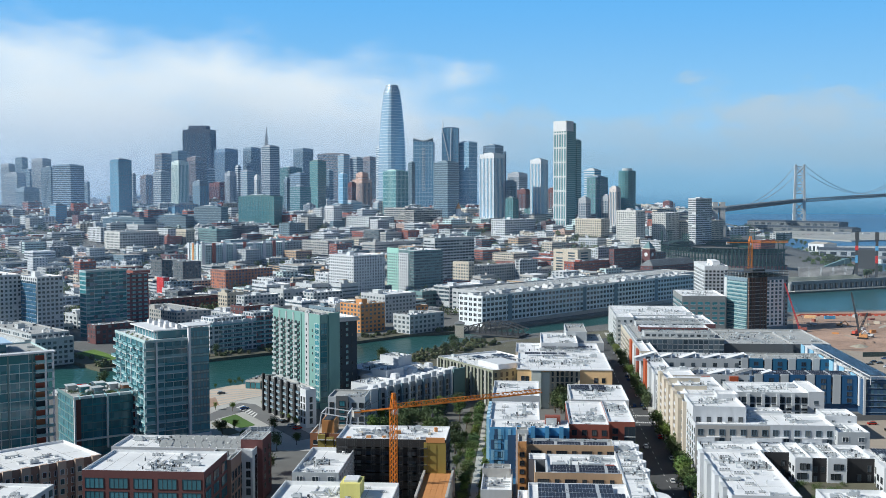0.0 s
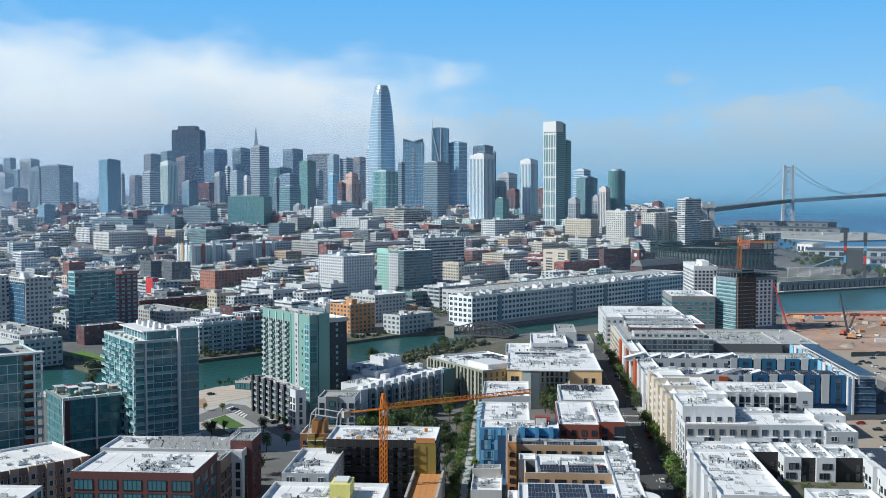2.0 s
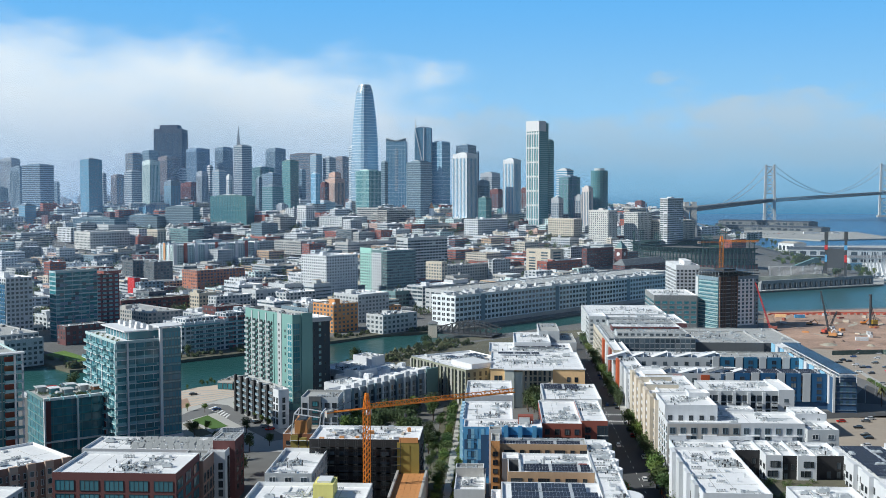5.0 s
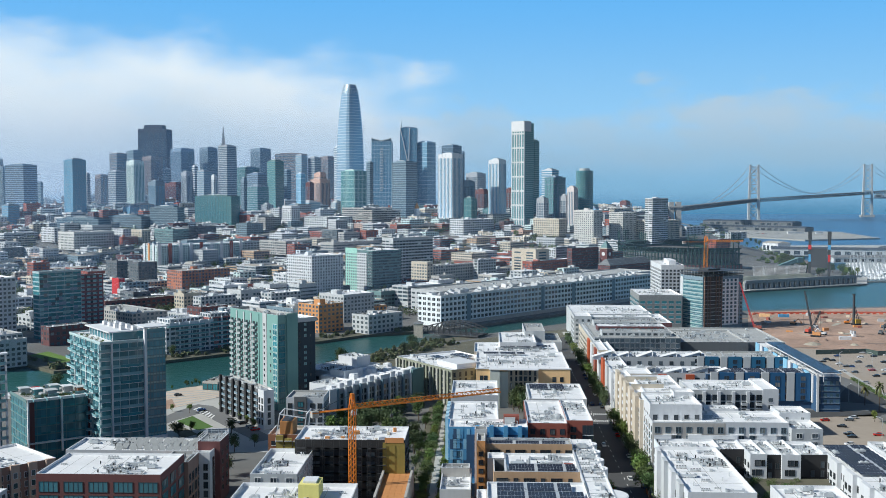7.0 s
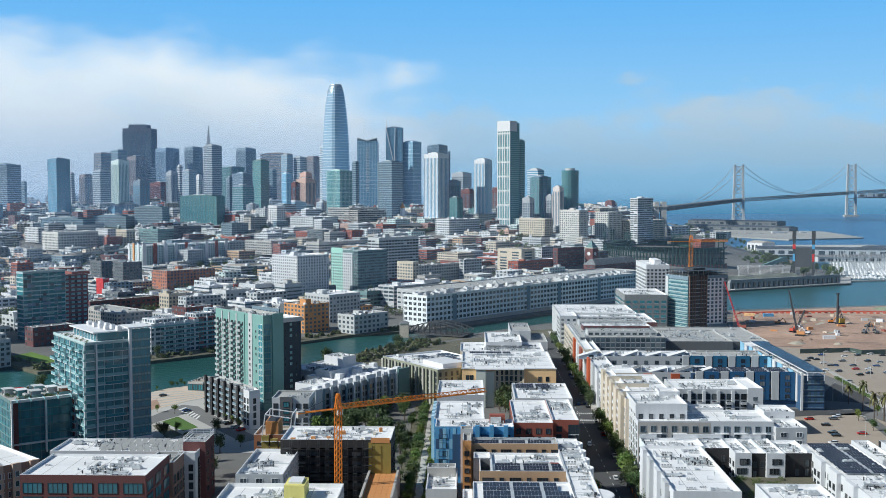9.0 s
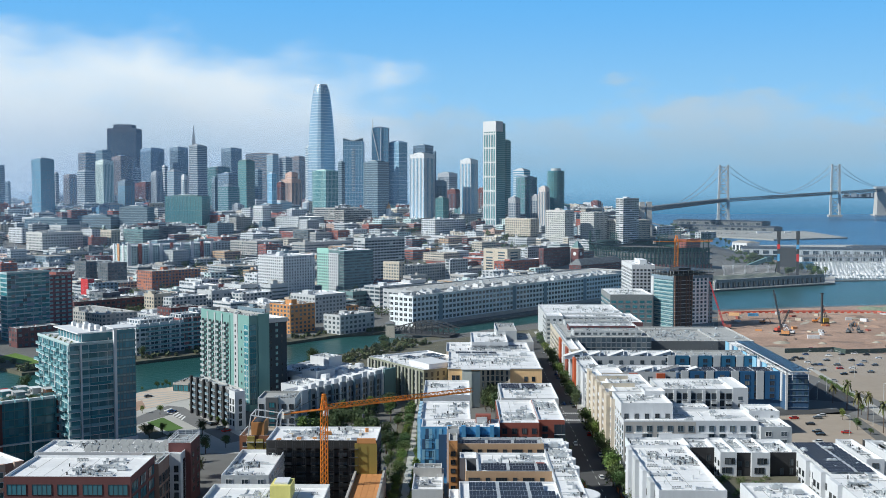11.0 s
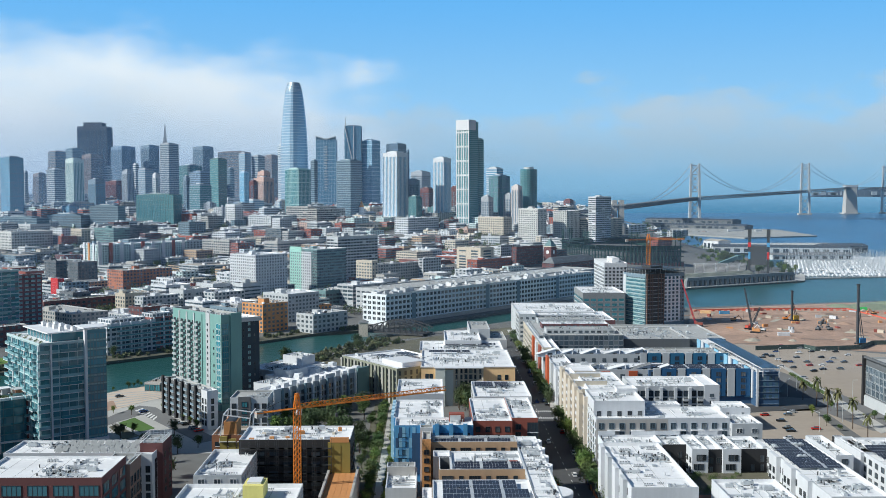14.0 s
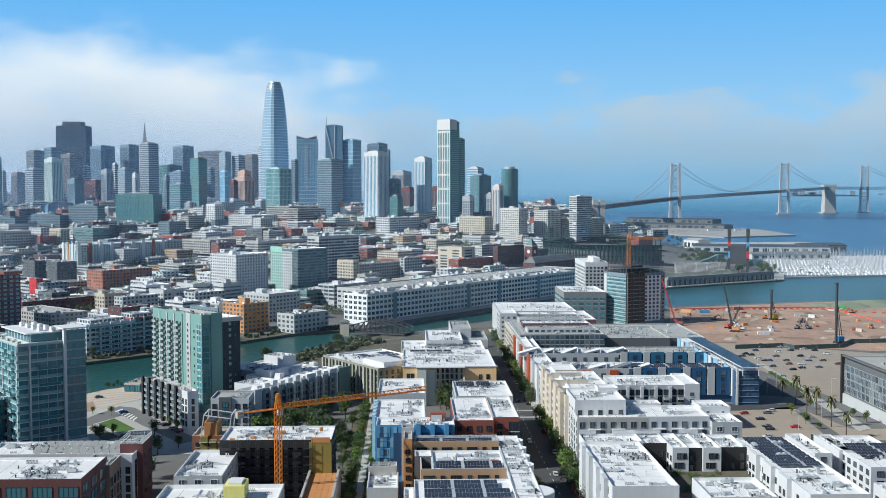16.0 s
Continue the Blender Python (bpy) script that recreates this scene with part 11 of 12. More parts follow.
sheet("quay", [(271.8, 1185.1), (295.4, 1206.2), (446.2, 1293.4), (461.2, 1301.9), (497.0, 1403.4), (483.7, 1402.5), (327.1, 1325.2), (297.9, 1299.7)], 2.03, PAVING, "paved quay along the ballpark waterfront")
arcade = empty("arcade_wall", 0, 0, 0)
tagged(arcade, label="dark brick arcade wall along the waterfront promenade", category="wall")
a, c = Vector((297.0, 1213.0, 2.0)), Vector((448.9, 1301.2, 2.0))
d = (c - a).normalized()
n = Vector((-d.y, d.x, 0))
length = (c - a).length
m = 22
PROM = wall_paint("weathered_arcade_stone", 0.22, 0.235, 0.25)
s = Shape(PROM)
for i in range(m + 1):
    q = a + d * length * i / m + n * 3
    s.prism([tuple((q - d * 1.4 - n * 1.2).xy), tuple((q + d * 1.4 - n * 1.2).xy), tuple((q + d * 1.4 + n * 1.2).xy), tuple((q - d * 1.4 + n * 1.2).xy)], 2.0, 10.0)
child("arcade_piers", s.mesh("arcade_piers"), arcade, kind="stuff")
s = Shape(PROM)
q0, q1 = a + n * 1.6, c + n * 1.6
s.prism([tuple(q0.xy), tuple(q1.xy), tuple((q1 + n * 3).xy), tuple((q0 + n * 3).xy)], 9.0, 12.5)
child("parapet", s.mesh("parapet"), arcade)
s = Shape(TRIM_D)
q0, q1 = a + n * 5, c + n * 5
s.prism([tuple(q0.xy), tuple(q1.xy), tuple((q1 + n * 1).xy), tuple((q0 + n * 1).xy)], 2.0, 9.0)
child("back_wall", s.mesh("back_wall"), arcade)
s = Shape(PAVING)
q0, q1 = a - n * 4, c - n * 4
s.prism([tuple(q0.xy), tuple(q1.xy), tuple((q1 + n * 6).xy), tuple((q0 + n * 6).xy)], 1.2, 2.6)
child("promenade", s.mesh("promenade"), arcade)
stand = Shape(surface("bleacher_seats", (0.38, 0.39, 0.33), 0.8, coarse=0.3, fine=2, vary=0.5), GRASS)
for i in range(8):
    q0, q1 = a + n * (14 + i * 3) + d * 14, c + n * (14 + i * 3) - d * 40
    stand.prism([tuple(q0.xy), tuple(q1.xy), tuple((q1 + n * 3).xy), tuple((q0 + n * 3).xy)], 2.0, 8.0 + i * 0.8)
ob = tagged(new("bleachers", stand.mesh("bleachers")), label="raked outfield bleachers behind the promenade", category="seating")
board = empty("scoreboard", 411.8, 1326.0, 2.0, -20)
tagged(board, label="large dark scoreboard between two light towers", category="scoreboard")
s = Shape(surface("dark_screen", (0.075, 0.08, 0.09), 0.4, vary=0.3))
s.box(-10, -1.5, 17.6, 9, 1.5, 41.2)
child("screen", s.mesh("screen"), board)
for u in (-11.5, 11):
    s = Shape(TRIM_D)
    s.box(u - 1.6, -1.6, 0, u + 1.6, 1.6, 54.3)
    child("pylon", s.mesh("pylon"), board)
    s = Shape(TRIM_D, METAL)
    s.box(u - 2.2, -1.2, 52.3, u + 2.2, 1.2, 61.9)
    child("light_bank", s.mesh("light_bank"), board)
    s = Shape((REDP, BLUE)[u > 0])
    s.box(u - 1.8, -2.0, 39.8, u + 1.8, -1.6, 45.3)
    child("sign_panel", s.mesh("sign_panel"), board)
    s = Shape((BLUE, REDP)[u > 0])
    s.box(u - 1.4, -2.0, 24.6, u + 1.4, -1.6, 33.6)
    child("sign_panel", s.mesh("sign_panel"), board)
sheet("plaza", [(363.8, 1450.5), (460.3, 1516.8), (517.3, 1682.6), (502.1, 1984.4), (481.5, 2096.4)], 2.08, surface("brick_plaza", (0.20, 0.15, 0.12), 0.9, coarse=0.03, fine=0.3, vary=0.6), "brown brick plaza behind the ballpark")
rng = random.Random(51)
for i in range(60):
    px, py = rng.uniform(400.0, 484.6), rng.uniform(1500.0, 1790.0)
    tree(px, py, 2.0, rng.choice(("dark", "street")), rng.uniform(0.75, 1.3), group="waterfront trees")
for i in range(14):
    px, py = rng.uniform(436.9, 481.0), rng.uniform(1365.2, 1497.7)
    tree(px, py, 2.0, "dark", rng.uniform(0.8, 1.2), group="waterfront trees")
for i in range(40):
    k = rng.random()
    px, py = 512.0 * (1 - k) + 631.6 * k + rng.gauss(0, 14), 1881.1 * (1 - k) + 3255.2 * k + rng.gauss(0, 20) - 60
    tree(px, py, 2.0, rng.choice(("dark", "street")), rng.uniform(0.75, 1.3), group="waterfront trees")
sheet("pier", [(599.3, 2641.1), (717.5, 2418.2), (919.1, 2517.7), (942.8, 2879.1), (823.5, 2984.7), (673.8, 2970.6)], 3.0, surface("worn_pier_deck", (0.33, 0.325, 0.30), 0.9, coarse=0.02, fine=0.2, vary=0.5), "flat concrete pier with parked trucks", z0=-0.5)
sheet("pier", [(459.0, 1863.2), (689.7, 1848.3), (773.2, 1885.8), (848.7, 2086.4), (815.5, 2186.6), (559.2, 2166.7)], 3.0, PAVING, "long concrete pier with sheds", z0=-0.5)


PIER_ROOF = surface("dark_pier_roofing", (0.05, 0.062, 0.08), 0.9, coarse=0.03, fine=0.3, vary=0.5)


def pier_shed(x0, y0, x1, y1, wide, h, wall, roof, label, bays=14):
    """A long shed with a low pitched roof and big doors."""
    a, c = Vector((x0, y0, 0)), Vector((x1, y1, 0))
    d = (c - a)
    t = empty("pier_shed", x0, y0, 3.0, math.degrees(math.atan2(d.y, d.x)))
    tagged(t, label=label, category="warehouse", group="pier sheds")
    l = d.length
    s = Shape(wall)
    s.box(0, 0, 0, l, wide, h)
    child("wall", s.mesh("wall"), t)
    s = Shape(roof)
    s.prism([(-0.8, -0.8), (l + 0.8, -0.8), (l + 0.8, wide + 0.8), (-0.8, wide + 0.8)], h, h + 3.0, 0, [(2, wide * 0.45), (l - 2, wide * 0.45), (l - 2, wide * 0.55), (2, wide * 0.55)])
    child("roof", s.mesh("roof"), t)
    s = Shape(GLASS_D)
    s.quad((0, -0.08, 0), (l / bays * 0.62, -0.08, 0), (l / bays * 0.62, -0.08, h * 0.55), (0, -0.08, h * 0.55))
    me = s.mesh("door")
    for i in range(bays):
        child("door", me, t).matrix_local = pose(l / bays * (i + 0.2), 0, h * 0.15)


pier_shed(494.2, 1850.9, 715.5, 1798.5, 40, 11, LGREY, PIER_ROOF, "long white pier shed with grey doors", 14)
pier_shed(686.8, 1847.1, 763.0, 1845.5, 45, 12, DGREY, PIER_ROOF, "dark pier shed at the pier end", 6)
pier_shed(536.6, 1658.8, 666.1, 1669.4, 22, 8, LGREY, ROOF_D, "low white shed beside the marina", 10)
pier_shed(628.4, 3049.1, 851.4, 2870.8, 60, 10, DGREY, PIER_ROOF, "dark grey pier shed", 16)
pier_shed(711.1, 3496.0, 943.6, 3309.5, 70, 12, DGREY, PIER_ROOF, "far dark pier shed", 14)
sheet("pier", [(599.6, 2984.4), (839.2, 2781.1), (921.9, 3056.0), (1050.8, 3672.8), (730.7, 3638.7)], 2.2, PIER_ROOF, "timber pier under the dark sheds", z0=-0.5)
pier_shed(508.0, 1967.6, 526.4, 1934.1, 30, 16, WHITE, ROOF_T, "white pier bulkhead building", 4)
truck = Shape(WHITE)
truck.box(0, 0, 0, 24, 6, 5)
truck.box(26, 1, 0, 44, 7, 4)
ob = new("trailer", truck.mesh("trailer"))
ob.matrix_world = pose(774.9, 2756.2, 3.0, 0, 0, 10)
tagged(ob, label="white tents and trailers on the concrete pier", category="trailer")
truck = Shape(WHITE)
truck.box(0, 0, 0, 18, 5, 4)
ob = new("trailer", truck.mesh("trailer"))
ob.matrix_world = pose(847.9, 2762.7, 3.0, 0, 0, 10)
tagged(ob, label="white trailer parked on the concrete pier", category="trailer")
rng = random.Random(61)
for i in range(14):
    k = rng.random()
    car(650.2 + rng.uniform(0, 120), 2711.1 + rng.uniform(-10, 40), 3.0, rng.uniform(0, 180), rng.randrange(6), "parked on the concrete pier", "pier cars")


def marina():
    rng = random.Random(71)
    hull = Shape(TRIM_W)
    hull.prism([(-1.5, -4.6), (1.5, -4.6), (1.7, 0.5), (0.1, 5.6), (-0.1, 5.6), (-1.7, 0.5)], 0.0, 1.5, 0, [(-1.7, -4.8), (1.7, -4.8), (1.9, 0.5), (0.1, 6.2), (-0.1, 6.2), (-1.9, 0.5)])
    cabin = Shape(TRIM_W, GLASS_D)
    cabin.prism([(-1.2, -2.4), (1.2, -2.4), (0.9, 2.4), (-0.9, 2.4)], 1.5, 2.5, 0, [(-0.9, -2.0), (0.9, -2.0), (0.7, 1.8), (-0.7, 1.8)])
    mast = Shape(METAL)
    mast.box(-0.16, 0.2, 1.5, 0.16, 0.5, 15.0)
    mast.box(-0.1, -4.0, 3.0, 0.1, 0.3, 3.3)
    parts = (hull.mesh("hull"), cabin.mesh("cabin"), mast.mesh("mast"))
    dock = Shape(PAVING)
    rows = 9
    for r in range(rows):
        y = 1370.7 + 25 + r * (425.6 - 40) / rows
        x0, x1 = y * 0.332 + 4, y * 0.332 + 330
        dock.box(x0, y - 1.0, 0.2, x1, y + 1.0, 0.9)
        x = x0 + 4
        while x < x1:
            for side in (-1, 1):
                if rng.random() < 0.9 and r * 2 + side < 18:
                    k = rng.uniform(0.75, 1.35)
                    if x - x0 < 110 and r < 3:
                        b = empty("sailboat", x + rng.uniform(-0.5, 0.5), y + side * 7.0, 0.0, 0 if side < 0 else 180)
                        tagged(b, label="white sailboat moored at a marina dock", category="boat", group="moored boats")
                        for nm, me in zip(("hull", "cabin", "mast"), parts):
                            if nm != "mast" or rng.random() < 0.7:
                                child(nm, me, b)
                        b.scale = (k, k, k)
                    else:
                        rest.append((x, y + side * 7.0, side, k))
            x += 5.2
    ob = tagged(new("dock", dock.mesh("dock")), label="rows of pale floating docks", category="dock", kind="stuff")
    s = Shape(TRIM_W, METAL)
    for x, y, side, k in rest:
        s.prism([(x - 1.6 * k, y - 4.6 * k), (x + 1.6 * k, y - 4.6 * k), (x + 1.6 * k, y + 3 * k), (x, y + 5.6 * k), (x - 1.6 * k, y + 3 * k)], 0, 1.6 * k, 0)
        s.box(x - 1.0 * k, y - 2 * k, 1.6 * k, x + 1.0 * k, y + 2 * k, 2.6 * k, 0)
        s.box(x - 0.15, y - 0.15, 2.0, x + 0.15, y + 0.15, 14.0 * k, 1)
    tagged(new("moored_boats", s.mesh("moored_boats")), label="crowd of white boats in the far marina berths", category="boat", kind="stuff")


rest = []
marina()

sheet("breakwater", [(409.2, 1329.2), (760.5, 1400.0), (760.5, 1405.0), (409.2, 1334.2)], 1.6, CONCRETE, "low concrete breakwater", z0=-1)

# the suspension bridge
BRIDGE_GREY = surface("bridge_paint", (0.50, 0.53, 0.55), 0.6, coarse=0.02, fine=0.3, vary=0.2)

BRIDGE_DECK = surface("bridge_deck_steel", (0.13, 0.15, 0.17), 0.7, coarse=0.02, fine=0.3, vary=0.3)


def bridge_span(p, q, depth=11.0, wide=22.0):
    """A stretch of double-deck road with its side trusses."""
    a, b = Vector(p), Vector(q)
    t = empty("bridge_deck", 0, 0, 0)
    tagged(t, label="long double-deck bridge span with steel side trusses", category="bridge", group="bay bridge")
    d = (b - a).normalized()
    n = Vector((-d.y, d.x, 0)).normalized() * wide / 2
    up = Vector((0, 0, depth))
    for z, nm in ((Vector((0, 0, 0)), "upper_deck"), (-up, "lower_deck")):
        s = Shape(BRIDGE_DECK)
        w = Vector((0, 0, 1.4))
        c = [a - n + z, b - n + z, b + n + z, a + n + z]
        s.poly([tuple(v) for v in c])
        s.poly([tuple(v - w) for v in c[::-1]])
        for i in range(4):
            s.poly([tuple(c[i] - w), tuple(c[(i + 1) % 4] - w), tuple(c[(i + 1) % 4]), tuple(c[i])])
        child(nm, s.mesh(nm), t)
    for sg in (-1, 1):
        s = Shape(BRIDGE_DECK)
        m = max(2, int((b - a).length / 14))
        for i in range(m):
            u, v = a.lerp(b, i / m) + n * sg, a.lerp(b, (i + 1) / m) + n * sg
            s.beam(tuple(u), tuple(v - up), 0.7)
            s.beam(tuple(u), tuple(u - up), 0.7)
        child("side_truss", s.mesh("side_truss"), t)


def bridge_tower(x, y, z1, wide, turn):
    t = empty("bridge_tower", x, y, 0, turn)
    tagged(t, label="silver-grey braced steel suspension bridge tower", category="bridge", group="bay bridge")
    w = wide / 2
    for sg in (-1, 1):
        s = Shape(BRIDGE_GREY)
        s.prism([(sg * w * 1.25 - 4.5, -5), (sg * w * 1.25 + 4.5, -5), (sg * w * 1.25 + 4.5, 5), (sg * w * 1.25 - 4.5, 5)], 0, z1, 0, [(sg * w - 3, -3.5), (sg * w + 3, -3.5), (sg * w + 3, 3.5), (sg * w - 3, 3.5)])
        child("leg", s.mesh("leg"), t)
    s = Shape(BRIDGE_GREY)
    n = 6
    for i in range(n):
        a, b = z1 * (0.04 + 0.92 * i / n), z1 * (0.04 + 0.92 * (i + 1) / n)
        if i != 2:
            s.beam((-w * 1.1, 0, a), (w * 1.1, 0, b), 1.5)
            s.beam((w * 1.1, 0, a), (-w * 1.1, 0, b), 1.5)
        s.beam((-w * 1.1, 0, b), (w * 1.1, 0, b), 1.5)
    child("bracing", s.mesh("bracing"), t)
    s = Shape(CONCRETE)
    s.box(-w * 1.9, -10, -4, w * 1.9, 10, 7)
    child("pier_base", s.mesh("pier_base"), t)


def bridge_cable(p, q, sag, label="dark main cable of the suspension bridge"):
    c = bpy.data.curves.new("main_cable", "CURVE")
    c.dimensions, c.bevel_depth, c.bevel_resolution = "3D", 0.8, 1
    sp = c.splines.new("POLY")
    sp.points.add(24)
    for i in range(25):
        k = i / 24
        v = Vector(p).lerp(Vector(q), k) - Vector((0, 0, sag * 4 * k * (1 - k)))
        sp.points[i].co = (*v, 1)
    c.materials.append(BRIDGE_GREY)
    tagged(new("main_cable", c), label=label, category="cable", group="bay bridge")


bridge_span((224.7, 2150.0, 58.9), (466.0, 2750.0, 68.3))
bridge_span((466.0, 2750.0, 68.3), (960.8, 3850.0, 82.5))
bridge_span((960.8, 3850.0, 82.5), (1603.9, 4560.0, 106.1))
bridge_span((1603.9, 4560.0, 106.1), (1881.9, 4760.0, 119.2))
bridge_span((1881.9, 4760.0, 119.2), (2060.8, 4800.0, 118.1))
bridge_span((2060.8, 4800.0, 118.1), (2373.3, 4850.0, 120.9))
bridge_tower(960.8, 3850.0, 202.5, 28.6, 0.0)
bridge_tower(1609.0, 4560.0, 222.0, 31.1, 0.0)
bridge_tower(2059.4, 4800.0, 215.0, 28.7, 0.0)
bridge_cable((946.6, 3850.0, 202.5), (665.9, 3212.0, 76.3), 16.0)
bridge_cable((946.6, 3850.0, 202.5), (1274.4, 4205.0, 98.3), 22.0)
bridge_cable((1274.4, 4205.0, 98.3), (1593.5, 4560.0, 222.0), 22.0)
bridge_cable((1593.5, 4560.0, 222.0), (1868.4, 4756.0, 123.0), 18.0)
bridge_cable((1882.9, 4762.0, 123.2), (2045.0, 4800.0, 215.0), 18.0)
bridge_cable((2045.0, 4800.0, 215.0), (2334.0, 4845.0, 124.7), 16.0)
bridge_cable((975.1, 3850.0, 202.5), (681.9, 3212.0, 76.3), 16.0)
bridge_cable((975.1, 3850.0, 202.5), (1290.4, 4205.0, 98.3), 22.0)
bridge_cable((1290.4, 4205.0, 98.3), (1624.6, 4560.0, 222.0), 22.0)
bridge_cable((1624.6, 4560.0, 222.0), (1884.4, 4756.0, 123.0), 18.0)
bridge_cable((1898.9, 4762.0, 123.2), (2073.7, 4800.0, 215.0), 18.0)
bridge_cable((2073.7, 4800.0, 215.0), (2350.0, 4845.0, 124.7), 16.0)
anchor = empty("bridge_anchorage", 1881.9, 4760.0, 0)
tagged(anchor, label="massive pale concrete bridge anchorage in the water", category="bridge", group="bay bridge")
s = Shape(CONCRETE)
s.prism([(-27, -22), (27, -22), (27, 22), (-27, 22)], 0, 119.2, 0, [(-22, -17), (22, -17), (22, 17), (-22, 17)])
child("block", s.mesh("block"), anchor)
s = Shape(CONCRETE)
s.box(-36, -26, -4, 36, 26, 5)
child("pier_base", s.mesh("pier_base"), anchor)
shore_anchor = empty("bridge_anchorage", 482.0, 2720.0, 0)
tagged(shore_anchor, label="pale concrete bridge anchorage on the shore", category="bridge", group="bay bridge")
s = Shape(CONCRETE)
for u in (-16, 2):
    s.prism([(u, -12), (u + 14, -12), (u + 14, 12), (u, 12)], 0, 84.0, 0, [(u + 1, -10), (u + 13, -10), (u + 13, 10), (u + 1, 10)])
s.box(-18, -13, 70, 18, 13, 74)
child("pylon", s.mesh("pylon"), shore_anchor)
s = Shape(BRIDGE_GREY)
s.box(-28, -18, 119.2, 28, 18, 128.2)
child("saddle_house", s.mesh("saddle_house"), anchor)


def far_shore(x0, x1, z0, h, rise, seed, label):
    """Backdrop strip of distant land behind the bridge, haze blue in its colour, with pale buildings low on its shore.
    """
    # the woods' base colour carries the blue of distance
    s = Shape(surface("haze_blue_woods", (0.055, 0.085, 0.13), 0.95, coarse=0.01, fine=0.05, vary=0.6), surface("far_walls", (0.40, 0.46, 0.52), 0.9, coarse=0.02, fine=0.1, vary=0.3))
    n = 70
    rng = random.Random(seed)

    def top(k):
        return z0 + h * min(1.0, k / rise) ** 0.6 * (0.8 + 0.35 * noise.noise(Vector((k * 7.0, seed, 0))) + 0.10 * noise.noise(Vector((k * 50.0, seed, 0))))
    for i in range(n):
        a, b = x0 + (x1 - x0) * i / n, x0 + (x1 - x0) * (i + 1) / n
        s.quad((a, 4940, z0), (b, 4940, z0), (b, 4960, max(z0, top((i + 1) / n))), (a, 4960, max(z0, top(i / n))))
    for i in range(14):
        x = x0 + (x1 - x0) * rng.random() ** 1.6
        s.box(x, 4936, z0 + h * 0.12, x + rng.uniform(6, 34), 4939, z0 + h * rng.uniform(0.2, 0.4), 1)
    tagged(new("backdrop", s.mesh("backdrop")), label=label, kind="structure")


far_shore(1770.0, 2700.0, 74.0, 66.0, 0.45, 3, "wooded shore beyond the bridge, painted in haze blue")

wake = Shape(TRIM_W)
px, py = 1466.2, 6185.8
wake.prism([(px, py), (px + 14, py + 2), (px + 18, py + 5), (px + 14, py + 8), (px, py + 9)], -0.3, 4.0)
wake.box(px + 3, py + 2, 4.0, px + 10, py + 7, 7.5)
tagged(new("ferry", wake.mesh("ferry")), label="small white ferry boat on the bay", category="boat")

# freeway ramps


def freeway(points, wide, label):
    """An elevated road: deck, parapets, and a row of piers."""
    t = empty("freeway", 0, 0, 0)
    tagged(t, label=label, category="elevated road")
    deck, rail, pier = Shape(PAVING), Shape(CONCRETE), Shape(CONCRETE)
    points = [tuple((Vector(p) - Vector((0, 0, EYE))) * k + Vector((0, 0, EYE))) for p in points for k in (seat(*p, 9.0),)]
    for i in range(len(points) - 1):
        a, b = Vector(points[i]), Vector(points[i + 1])
        d = (b - a).normalized()
        n = Vector((-d.y, d.x, 0)).normalized() * wide / 2
        for s, n0, n1, z0, z1 in ((deck, -n, n, -1.6, 0.0), (rail, -n * 1.03, -n * 0.97, -1.6, 1.2), (rail, n * 0.97, n * 1.03, -1.6, 1.2)):
            k = len(s.v)
            for p in (a, b):
                for o, z in ((n0, z0), (n1, z0), (n1, z1), (n0, z1)):
                    s.v.append(tuple(p + o + Vector((0, 0, z))))
            for u in range(4):
                w = (u + 1) % 4
                s.f.append((k + u, k + 4 + u, k + 4 + w, k + w))
                s.m.append(0)
        m = max(1, int((b - a).length / 38))
        for j in range(m):
            p = a.lerp(b, (j + 0.5) / m)
            pier.box(p.x - 1.3, p.y - 1.3, ground_z(p.x, p.y) - 1, p.x + 1.3, p.y + 1.3, p.z - 1.6)
    child("deck", deck.mesh("deck"), t)
    child("parapet", rail.mesh("parapet"), t)
    child("piers", pier.mesh("piers"), t, kind="stuff")


freeway([(-786.6, 1480.0, 6.6), (-658.9, 1560.0, 14.1), (-571.8, 1600.0, 19.7), (-515.3, 1640.0, 24.6), (-464.6, 1680.0, 29.8)], 26, "grey elevated freeway crossing the low city")
freeway([(-464.6, 1680.0, 29.8), (-415.8, 1740.0, 32.6), (-372.8, 1850.0, 37.5), (-289.1, 1950.0, 45.0), (-179.8, 2000.0, 46.8), (-76.0, 2050.0, 47.6)], 20, "curving elevated freeway ramp on piers")

# added see-through sheets that paint haze between the city and the towers


